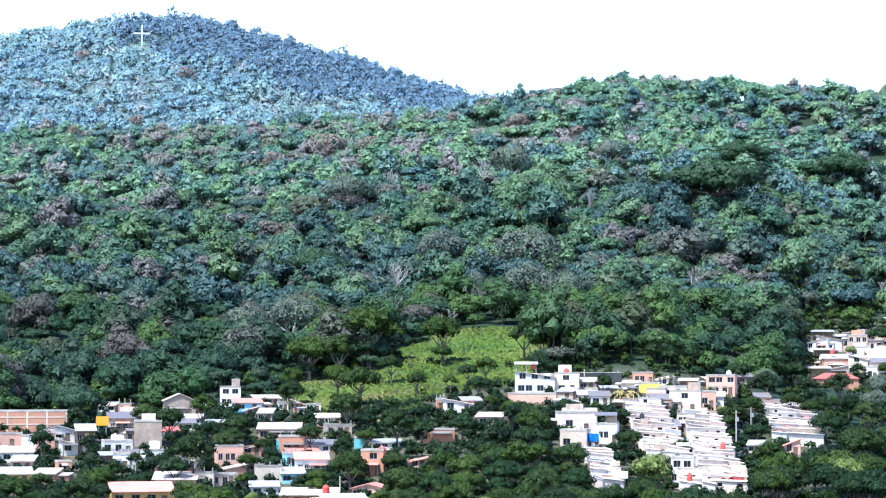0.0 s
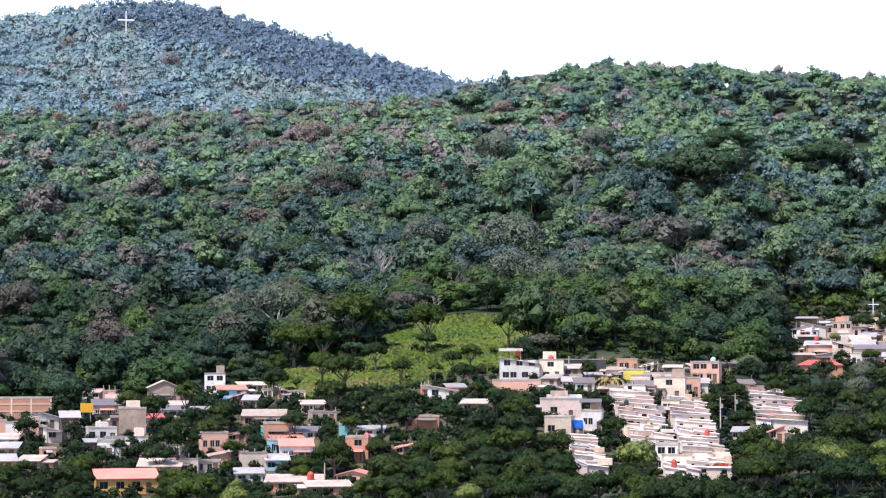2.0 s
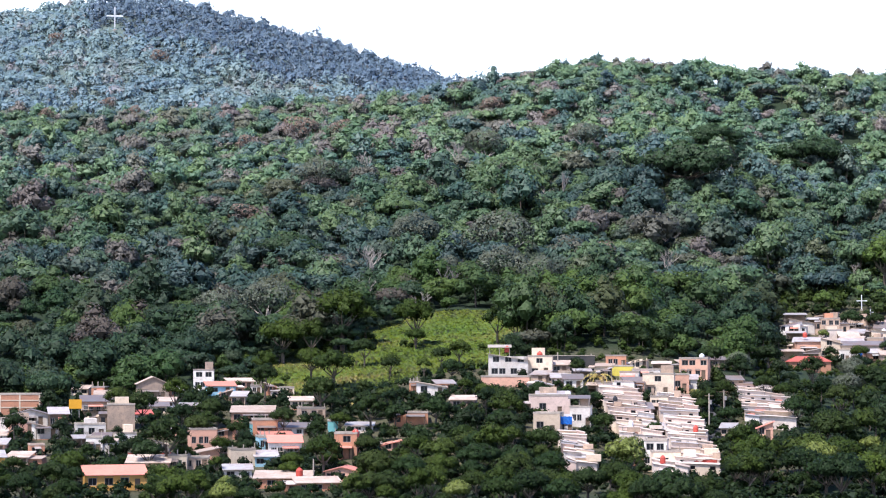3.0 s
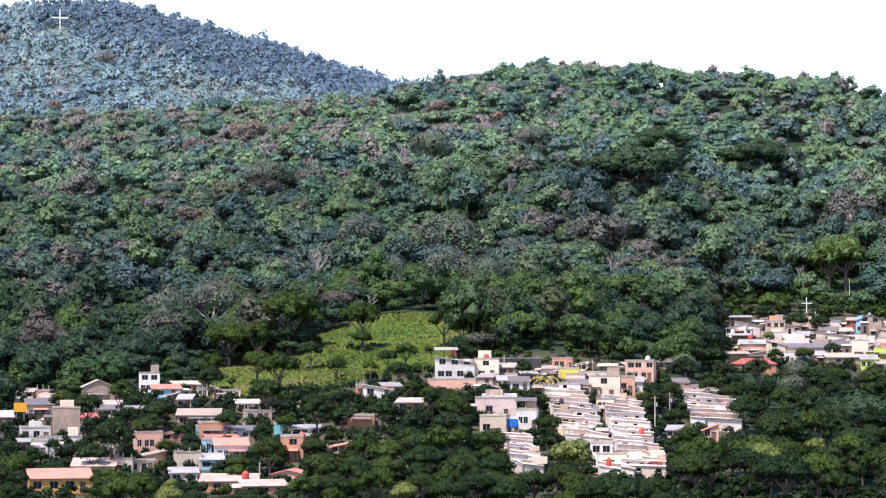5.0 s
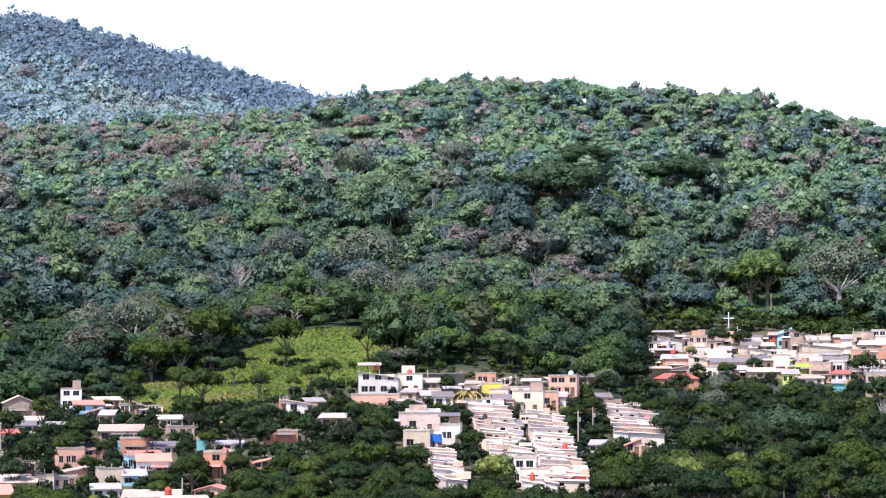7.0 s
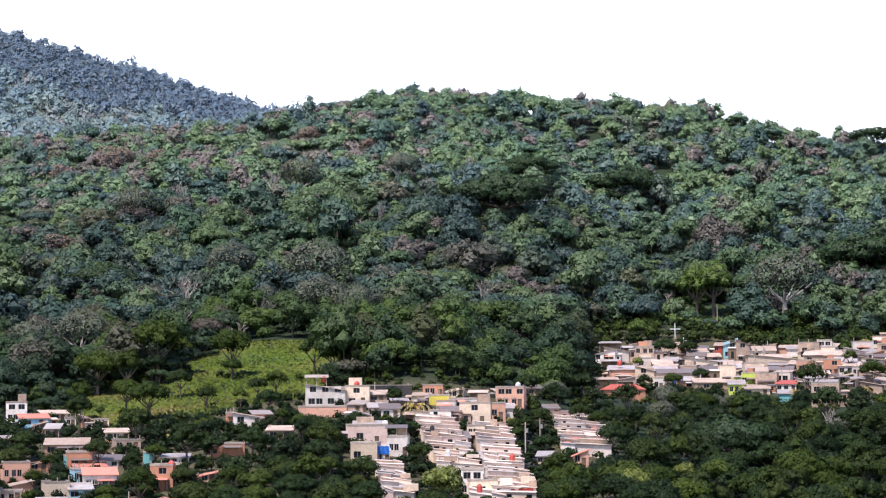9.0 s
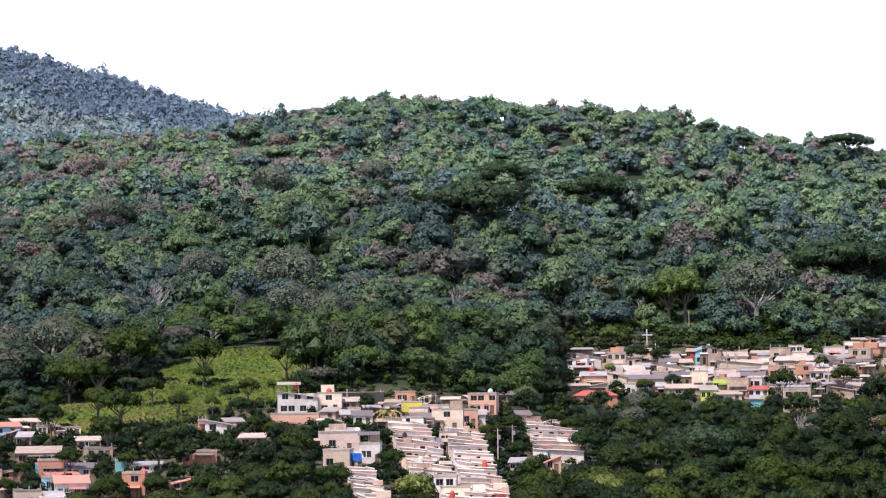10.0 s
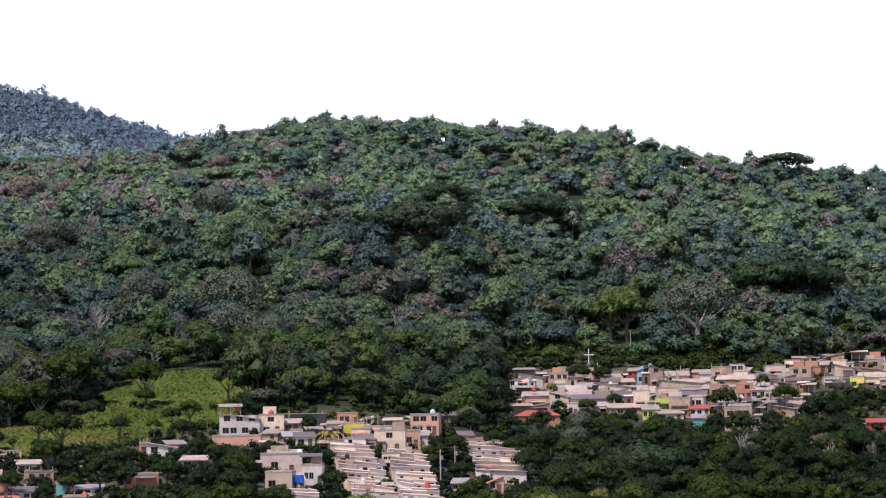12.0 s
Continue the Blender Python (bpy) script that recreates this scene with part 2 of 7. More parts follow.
# far undergrowth, with haze put into the colour so gaps stay pale
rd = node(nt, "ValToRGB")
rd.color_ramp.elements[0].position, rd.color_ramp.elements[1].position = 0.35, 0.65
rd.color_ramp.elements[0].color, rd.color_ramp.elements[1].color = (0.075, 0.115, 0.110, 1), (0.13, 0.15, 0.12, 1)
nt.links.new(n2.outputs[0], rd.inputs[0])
rc = node(nt, "ValToRGB")
rc.color_ramp.elements[0].position, rc.color_ramp.elements[1].position = 0.35, 0.65
rc.color_ramp.elements[0].color, rc.color_ramp.elements[1].color = (0.034, 0.044, 0.016, 1), (0.110, 0.088, 0.055, 1)
nt.links.new(n2.outputs[0], rc.inputs[0])
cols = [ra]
for key, r in (("meadow", rb), ("earth", rc), ("hazed_scrub", rd)):
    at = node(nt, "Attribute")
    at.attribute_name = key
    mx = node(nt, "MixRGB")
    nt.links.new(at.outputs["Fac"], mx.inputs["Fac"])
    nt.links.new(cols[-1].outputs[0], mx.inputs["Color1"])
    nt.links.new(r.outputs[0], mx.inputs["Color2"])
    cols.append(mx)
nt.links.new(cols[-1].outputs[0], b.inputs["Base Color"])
bp = node(nt, "Bump", Strength=0.8, Distance=0.5)
nt.links.new(n2.outputs[0], bp.inputs["Height"])
nt.links.new(bp.outputs[0], b.inputs["Normal"])
M["ground"] = gm


# ---- the lie of the land: spot heights by bearing and distance from the lookout ----
BEARING = np.array([-12.1, -7.6, -3.2, 1.1, 5.2, 10.1, 14.8, 19.4])
REACH = np.array([300, 400, 470, 540, 640, 780, 950, 1080, 1200, 1350, 1500, 1900.0])
HEIGHT = np.array([
    [15, 18, 24, 32, 48, 76, 114, 141, 152, 200, 239, 249],
    [15, 17, 25, 32, 48, 78, 118, 144, 157, 213, 262, 275],
    [14, 17, 25, 34, 48, 79, 121, 148, 160, 204, 244, 253],
    [14, 19, 29, 38, 52, 83, 126, 158, 171, 190, 206, 206],
    [14, 18, 26, 40, 52, 84, 132, 168, 174, 168, 171, 158],
    [15, 16, 22, 28, 42, 69, 120, 162, 167, 160, 158, 157],
    [15, 16, 22, 28, 40, 68, 111, 146, 149, 144, 145, 146],
    [16, 17, 22, 28, 38, 64, 103, 133, 138, 136, 136, 139],
], float)


def bend(xs, ys, x):
    """A smooth curve through the values ys (last axis) at xs."""
    x = np.clip(x, xs[0], xs[-1])
    i = np.clip(np.searchsorted(xs, x) - 1, 0, len(xs) - 2)
    m = np.gradient(ys, xs, axis=0)
    h = xs[i + 1] - xs[i]
    s = (x - xs[i]) / h
    return i, h, s, m


def smooth(a, b, x):
    s = np.clip((x - a) / (b - a), 0, 1)
    return s * s * (3 - 2 * s)


def land(x, y):
    """Height of the ground at x, y (arrays)."""
    x, y = np.atleast_1d(np.asarray(x, float)), np.atleast_1d(np.asarray(y, float))
    d = np.hypot(x, y)
    a = np.degrees(np.arctan2(x, y))
    i, h, s, m = bend(REACH, HEIGHT.T, d)
    h00, h10, h01, h11 = 2 * s**3 - 3 * s**2 + 1, s**3 - 2 * s**2 + s, -2 * s**3 + 3 * s**2, s**3 - s**2
    per = (h00[:, None] * HEIGHT.T[i] + (h10 * h)[:, None] * m[i] + h01[:, None] * HEIGHT.T[i + 1] + (h11 * h)[:, None] * m[i + 1])
    ac = np.clip(a, BEARING[0], BEARING[-1])
    j = np.clip(np.searchsorted(BEARING, ac) - 1, 0, len(BEARING) - 2)
    g = np.gradient(per, BEARING, axis=1)
    h = BEARING[j + 1] - BEARING[j]
    s = (ac - BEARING[j]) / h
    k = np.arange(len(j))
    z = ((2 * s**3 - 3 * s**2 + 1) * per[k, j] + (s**3 - 2 * s**2 + s) * h * g[k, j]
         + (-2 * s**3 + 3 * s**2) * per[k, j + 1] + (s**3 - s**2) * h * g[k, j + 1])
    z = z + (38.2 - z) * (1 - smooth(3, 45, d))
    side = smooth(25, 75, np.abs(a))
    z = z * (1 - side) + (14 + 24.2 * (1 - smooth(3, 45, d))) * side
    out = smooth(1900, 2700, d)
    z = z * (1 - out) + 30 * out
    w = smooth(500, 700, d) * (1 - out)
    return z + w * (2.2 * np.sin(x / 23.0 + 1.3 * np.sin(y / 41.0)) * np.sin(y / 31.0 + 0.7) + 1.2 * np.sin(x / 9.0 + y / 14.0))


def land1(x, y):
    return float(land(x, y)[0])


def polar(a, d):
    return d * math.sin(radians(a)), d * math.cos(radians(a))


def wob(x, y, size):
    return np.sin(x / size + 2.1 * np.sin(y / size * 0.7)) * np.sin(y / size * 1.1 + 1.7 * np.sin(x / size * 0.6))


def meadow(x, y):
    """The open hay meadow above the white house, 0 to 1, with its lower arm towards the left houses."""
    a, d = np.degrees(np.arctan2(x, y)), np.hypot(x, y)
    one = np.exp(-(((a - 0.75) / 1.9) ** 4 + ((d - 572) / 50) ** 4))
    two = np.exp(-(((a + 1.8) / 2.0) ** 4 + ((d - 538) / 30) ** 4))
    three = 0.8 * np.exp(-(((a - 11.6) / 1.5) ** 4 + ((d - 738) / 22) ** 4))
    four = 0.7 * np.exp(-(((a - 6.9) / 1.0) ** 2 + ((d - 590) / 16) ** 2))
    return np.clip(1.4 * np.maximum(np.maximum(one, two), np.maximum(three, four)) + 0.15 * wob(x, y, 7) - 0.2, 0, 1)


def village(x, y):
    """Bare ground among the houses, 0 to 1."""
    a, d = np.degrees(np.arctan2(x, y)), np.hypot(x, y)
    left = smooth(-16, -13, a) * (1 - smooth(9.0, 9.8, a)) * smooth(360, 400, d) * (1 - smooth(512 + 4 * np.clip(a, -8, 4), 535 + 4 * np.clip(a, -8, 4), d))
    right = smooth(8.6, 9.6, a) * smooth(590, 612, d) * (1 - smooth(690, 715, d))
    return np.clip(np.maximum(left, right), 0, 1)


def hazed_scrub(x, y):
    """Undergrowth of the far hill, its colour paled to imitate haze, 0 to 1."""
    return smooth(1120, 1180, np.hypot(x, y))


def mesh_from(name, verts, faces, mats, smoothed=False):
    me = bpy.data.meshes.new(name)
    me.from_pydata([tuple(v) for v in verts], [], [tuple(f) for f in faces])
    for m in mats:
        me.materials.append(m)
    if smoothed:
        me.shade_smooth()
    return me


def quads_mesh(name, verts, nper, mat, tint=None, lay=None):
    """A mesh of separate faces with nper corners each, from an array of corners; lay: how the leaves lie, a direction a corner."""
    me = bpy.data.meshes.new(name)
    n = len(verts)
    me.vertices.add(n)
    me.vertices.foreach_set("co", np.ascontiguousarray(verts, np.float32).ravel())
    me.loops.add(n)
    me.loops.foreach_set("vertex_index", np.arange(n, dtype=np.int32))
    me.polygons.add(n // nper)
    me.polygons.foreach_set("loop_start", np.arange(0, n, nper, dtype=np.int32))
    me.materials.append(mat)
    me.update(calc_edges=True)
    if tint is not None:
        at = me.attributes.new("tint", "FLOAT", "POINT")
        at.data.foreach_set("value", np.ascontiguousarray(tint, np.float32))
        if lay is None:
            v = np.asarray(verts, float).reshape(-1, nper, 3)
            face = np.cross(v[:, 1] - v[:, 0], v[:, 2] - v[:, 0])
            face *= np.where(face[:, 2:] < 0, -1, 1) / np.maximum(np.linalg.norm(face, axis=1), 1e-9)[:, None]
            lay = np.repeat(face, nper, axis=0)
        at = me.attributes.new("lay", "FLOAT_VECTOR", "POINT")
        at.data.foreach_set("vector", np.ascontiguousarray(lay, np.float32).ravel())
    return me


# ground: one sheet to the horizon, fine where the hill is in view
gx = np.concatenate([np.linspace(-4500, -420, 24), np.arange(-400, 621, 6.0), np.linspace(650, 4500, 24)])
gy = np.concatenate([np.linspace(-4500, -60, 24), np.arange(-40, 340, 14.0), np.arange(344, 1620, 6.0), np.linspace(1650, 4500, 24)])
GX, GY = np.meshgrid(gx, gy)
fx, fy = GX.ravel(), GY.ravel()
fz = land(fx, fy)
nx, ny = len(gx), len(gy)
idx = np.arange(nx * ny).reshape(ny, nx)
corner = np.stack([idx[:-1, :-1], idx[:-1, 1:], idx[1:, 1:], idx[1:, :-1]], -1).reshape(-1, 4)
gme = bpy.data.meshes.new("ground")
gme.vertices.add(nx * ny)
gme.vertices.foreach_set("co", np.stack([fx, fy, fz], 1).astype(np.float32).ravel())
gme.loops.add(corner.size)
gme.loops.foreach_set("vertex_index", corner.astype(np.int32).ravel())
gme.polygons.add(len(corner))
gme.polygons.foreach_set("loop_start", np.arange(0, corner.size, 4, dtype=np.int32))
gme.update(calc_edges=True)
gme.shade_smooth()
gme.materials.append(M["ground"])
for key, fn in (("meadow", meadow), ("earth", village), ("hazed_scrub", hazed_scrub)):
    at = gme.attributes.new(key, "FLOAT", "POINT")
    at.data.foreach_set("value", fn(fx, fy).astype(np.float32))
tagged(new("ground", gme), "green wooded hillside ground with open meadow and village earth", "ground", kind="structure")


def part(name, bm, mat, parent, label=""):
    me = bpy.data.meshes.new(name)
    bm.to_mesh(me)
    bm.free()
    me.materials.append(mat)
    ob = new(name, me)
    ob.parent = parent
    if label:
        ob["label"] = label
    return ob


def meshpart(name, me, parent, label=""):
    ob = new(name, me)
    ob.parent = parent
    if label:
        ob["label"] = label
    return ob


def box(bm, x0, x1, y0, y1, z0, z1):
    v = [bm.verts.new(p) for p in ((x0, y0, z0), (x1, y0, z0), (x1, y1, z0), (x0, y1, z0), (x0, y0, z1), (x1, y0, z1), (x1, y1, z1), (x0, y1, z1))]
    for f in ((0, 3, 2, 1), (4, 5, 6, 7), (0, 1, 5, 4), (1, 2, 6, 5), (2, 3, 7, 6), (3, 0, 4, 7)):
        bm.faces.new([v[i] for i in f])
    return v


def tube(bm, pts, radii, sides=6):
    """A tapered round limb through the points."""
    rings = []
    for k, (p, r) in enumerate(zip(pts, radii)):
        p = Vector(p)
        d = (Vector(pts[min(k + 1, len(pts) - 1)]) - Vector(pts[max(k - 1, 0)])).normalized()
        u = d.orthogonal().normalized()
        w = d.cross(u)
        rings.append([bm.verts.new(p + r * (math.cos(2 * math.pi * s / sides) * u + math.sin(2 * math.pi * s / sides) * w)) for s in range(sides)])
    for a, b in zip(rings, rings[1:]):
        for s in range(sides):
            bm.faces.new((a[s], a[(s + 1) % sides], b[(s + 1) % sides], b[s]))
    bm.faces.new(rings[-1])
    bm.faces.new(rings[0][::-1])


# ---- trees ----
rng = np.random.default_rng(7)


def ball(level):
    bm = bmesh.new()
    bmesh.ops.create_icosphere(bm, subdivisions=level, radius=1.0)
    v = np.array([tuple(p.co) for p in bm.verts])
    f = np.array([[p.index for p in q.verts] for q in bm.faces])
    bm.free()
    return v, f


BALLS = {k: ball(k) for k in (1, 2)}
BALLS[0] = (np.array([(1, 0, 0), (0, 1, 0), (-1, 0, 0), (0, -1, 0), (0, 0, 1), (0, 0, -1)], float),
            np.array([(0, 1, 4), (1, 2, 4), (2, 3, 4), (3, 0, 4), (1, 0, 5), (2, 1, 5), (3, 2, 5), (0, 3, 5)]))


def unit(v):
    return v / np.maximum(np.linalg.norm(v, axis=-1, keepdims=True), 1e-9)


def crown(seed, tufts, lobes=9, flat=0.75, tuft=0.075, spread=0.62, cone=False, level=0, squash=1.0, core=0.8, loose=0.34, calm=0.0):
    """A crown of radius 1 about its middle: triangles (n, 3, 3) and the way each lies (n, 3).
    Small leaf tufts cover billowing lobes; a rough kernel in each lobe stands for the twigs and inner leaves."""
    r = np.random.default_rng(seed)
    if cone:
        cz = np.linspace(-0.85, 1.0, lobes)
        rad = 0.46 * (1.02 - (cz + 0.85) / 1.9) + 0.24
        ang = r.uniform(0, 6.28, lobes)
        cc = np.stack([0.22 * np.cos(ang), 0.22 * np.sin(ang), cz], 1)
    else:
        ang = r.uniform(0, 6.28) + np.arange(lobes) * 2.4 + r.uniform(-0.35, 0.35, lobes)
        rr = spread * np.sqrt((np.arange(lobes) + 0.3) / lobes)
        cc = np.stack([rr * np.cos(ang), rr * np.sin(ang), flat * (0.62 * (1 - (rr / spread) ** 1.6 * 0.95) + r.uniform(-0.24, 0.16, lobes))], 1)
        rad = r.uniform(0.24, 0.46, lobes) * (9 / lobes) ** 0.34
    low = np.array([1, 1, 0.9 * squash])
    mid = np.array([0, 0, cc[:, 2].mean() - 0.3])
    bits, lays = [], []
    bv, bf = BALLS[level]
    for c0, r0 in zip(cc, rad):
        if core <= 0:
            break
        v = c0 + bv * low * r0 * core * r.uniform(0.8, 1.12, (len(bv), 1))
        bits.append(v[bf])
        lays.append(unit(v[bf].mean(1) - c0))
    pick = r.choice(lobes, tufts * 4, p=rad**2 / (rad**2).sum())
    n = r.normal(size=(tufts * 4, 3))
    n[:, 2] = np.where(n[:, 2] < 0, n[:, 2] * 0.6, n[:, 2]) + 0.15
    n = unit(n)
    p = cc[pick] + n * (rad[pick] * r.uniform(0.84, 1.14, tufts * 4))[:, None] * low
    dist = np.linalg.norm((p[:, None] - cc[None]) / low, axis=2) / rad[None]
    keep = np.where((dist > 0.8).all(1))[0][:tufts]
    p, n = p[keep], n[keep]
    m = len(p)
    soft = unit((0.75 - 0.45 * calm) * n + 0.45 * unit(p - mid) + r.normal(scale=0.2 - 0.15 * calm, size=(m, 3)) + np.array([0, 0, 0.5 * calm]))
    n = unit(n + r.normal(scale=loose, size=(m, 3)) + np.array([0, 0, 0.2]))
    u = unit(np.cross(n, r.normal(size=(m, 3))))
    w = np.cross(n, u)
    s = tuft * r.uniform(0.6, 1.5, m)
    tri = []
    for a, b in ((-1, -0.75), (1, -0.6), (0.1, 1.2)):
        tri.append(p + u * (s * (a + r.uniform(-0.4, 0.4, m)))[:, None] + w * (s * (b + r.uniform(-0.4, 0.4, m)))[:, None]
                   + n * (s * r.uniform(-0.3, 0.3, m))[:, None])
    bits.append(np.stack(tri, 1))
    lays.append(soft)
    return np.concatenate(bits), np.concatenate(lays)


def scatter(name, xs, ys, size, tall, tint, crowns, mat, label, sink=0.35, kind_pick=None):
    """Many trees as one stuff object: crowns of tufts, plus tapered stems in a mesh of their own."""
    n = len(xs)
    zs = land(xs, ys)
    which = rng.integers(0, len(crowns), n) if kind_pick is None else kind_pick
    rot = rng.uniform(0, 6.28, n)
    allv, allt, alll = [], [], []
    for k, (c, lay) in enumerate(crowns):
        sel = np.where(which == k)[0]
        if not len(sel):
            continue
        q = c.reshape(-1, 3)
        ca, sa = np.cos(rot[sel]), np.sin(rot[sel])
        v = np.empty((len(sel), len(q), 3))
        v[:, :, 0] = (ca[:, None] * q[:, 0] - sa[:, None] * q[:, 1]) * size[sel, None] + xs[sel, None]
        v[:, :, 1] = (sa[:, None] * q[:, 0] + ca[:, None] * q[:, 1]) * size[sel, None] + ys[sel, None]
        v[:, :, 2] = q[:, 2] * (size[sel, None] * rng.uniform(0.8, 1.15, (len(sel), 1))) + (zs[sel] + tall[sel])[:, None]
        allv.append(v.reshape(-1, 3))
        allt.append(np.repeat(tint[sel], len(q)))
        g = np.repeat(lay, 3, axis=0)
        v = np.empty((len(sel), len(q), 3))
        v[:, :, 0] = ca[:, None] * g[:, 0] - sa[:, None] * g[:, 1]
        v[:, :, 1] = sa[:, None] * g[:, 0] + ca[:, None] * g[:, 1]
        v[:, :, 2] = g[:, 2]
        alll.append(v.reshape(-1, 3))
    ob = new(name, quads_mesh(name, np.concatenate(allv), 3, mat, np.concatenate(allt), np.concatenate(alll)))
    return tagged(ob, label, "trees", kind="stuff"), zs


def stems(name, xs, ys, zs, tall, thick, mat, label):
    n, s = len(xs), 5
    lean = rng.normal(scale=0.06, size=(n, 2))
    v = np.empty((n, s, 4, 3))
    for k in range(s):
        a0, a1 = 2 * math.pi * k / s, 2 * math.pi * (k + 1) / s
        for q, (a, f) in enumerate(((a0, 0), (a1, 0), (a1, 1), (a0, 1))):
            rad = thick * (1.0 if f == 0 else 0.45)
            v[:, k, q, 0] = xs + rad * np.cos(a) + f * lean[:, 0] * tall
            v[:, k, q, 1] = ys + rad * np.sin(a) + f * lean[:, 1] * tall
            v[:, k, q, 2] = zs - 0.6 + f * (tall + 0.6)
    return tagged(new(name, quads_mesh(name, v.reshape(-1, 3), 4, mat)), label, "trunks", kind="stuff")


def spots(cell, a0, a1, d0, d1, jitter=0.62):
    x0, x1 = d1 * math.sin(radians(a0)) - 5, d1 * math.sin(radians(a1)) + 5
    X, Y = np.meshgrid(np.arange(x0, x1, cell), np.arange(d0 * 0.93, d1 + 5, cell))
    X = (X + rng.uniform(-jitter, jitter, X.shape) * cell).ravel()
    Y = (Y + rng.uniform(-jitter, jitter, Y.shape) * cell).ravel()
    a, d = np.degrees(np.arctan2(X, Y)), np.hypot(X, Y)
    k = (a > a0) & (a < a1) & (d > d0) & (d < d1)
    return X[k], Y[k]


CROWNS = []
for tufts, tuft, fewer, calm in ((560, 0.054, 0, 0.0), (340, 0.066, 2, 0.3), (170, 0.088, 5, 0.6), (1150, 0.036, -2, 0.0)):
    CROWNS.append([crown(20 + k, tufts, 13 + k % 3 - fewer, (0.95, 1.2, 1.4, 0.7, 1.1, 0.8)[k % 6], tuft, calm=calm) for k in range(8)]
                  + [crown(60 + k, tufts, 15 - fewer, 0.4, tuft, spread=0.78, squash=0.7, calm=calm) for k in range(4)])
CROWNS_FAR = [crown(40 + k, 84, 5, (1.0, 0.7, 1.2)[k % 3], 0.12, core=0.5, loose=0.15, calm=1.0) for k in range(6)]
PINES = [crown(50 + k, 66, 5, 1.7, 0.12, spread=0.42, core=0.5, loose=0.15, calm=1.0) for k in range(5)]


# ---- houses ----
YARDS = []
VIEWS = []


def front_wall(bm, w, h, holes, deep=0.22, foot=2.5, dep=6.0, slope=0.0):
    """A house body; the front has real recesses at the holes (x0, x1, z0, z1). slope: how much lower the top is at its right end."""
    xs = sorted({-w / 2, w / 2, *[v for q in holes for v in q[:2]]})
    zs = sorted({-foot, h, *[v for q in holes for v in q[2:]]})

    def top(x, z):
        return z - (slope * (x / w + 0.5) if z >= h - 1e-6 else 0)

    cache = {}

    def vert(x, y, z):
        key = (round(x, 4), round(y, 4), round(z, 4))
        if key not in cache:
            cache[key] = bm.verts.new((x, y, top(x, z)))
        return cache[key]

    for x0, x1 in zip(xs, xs[1:]):
        for z0, z1 in zip(zs, zs[1:]):
            xm, zm = (x0 + x1) / 2, (z0 + z1) / 2
            if any(q[0] < xm < q[1] and q[2] < zm < q[3] for q in holes):
                continue
            bm.faces.new([vert(x0, 0, z0), vert(x1, 0, z0), vert(x1, 0, z1), vert(x0, 0, z1)])
    for x0, x1, z0, z1 in holes:
        a = [(x0, z0), (x1, z0), (x1, z1), (x0, z1)]
        for (p, q), (r, s) in zip(a, a[1:] + a[:1]):
            bm.faces.new([bm.verts.new(c) for c in ((p, 0, q), (p, deep, q), (r, deep, s), (r, 0, s))])
    b = [bm.verts.new((-w / 2, dep, -foot)), bm.verts.new((w / 2, dep, -foot)), bm.verts.new((w / 2, dep, h - slope)), bm.verts.new((-w / 2, dep, h))]
    bm.faces.new([b[1], b[0], b[3], b[2]])
    f = [bm.verts.new((-w / 2, 0, -foot)), bm.verts.new((w / 2, 0, -foot)), bm.verts.new((w / 2, 0, h - slope)), bm.verts.new((-w / 2, 0, h))]
    bm.faces.new([f[0], f[3], b[3], b[0]])
    bm.faces.new([f[1], b[1], b[2], f[2]])
    bm.faces.new([f[3], f[2], b[2], b[3]])


def slab(bm, quad, thick):
    """A slab over four corners, thick metres deep."""
    up = [bm.verts.new(p) for p in quad]
    lo = [bm.verts.new((p[0], p[1], p[2] - thick)) for p in quad]
    bm.faces.new(up)
    bm.faces.new(lo[::-1])
    for k in range(4):
        j = (k + 1) % 4
        bm.faces.new([up[k], lo[k], lo[j], up[j]])


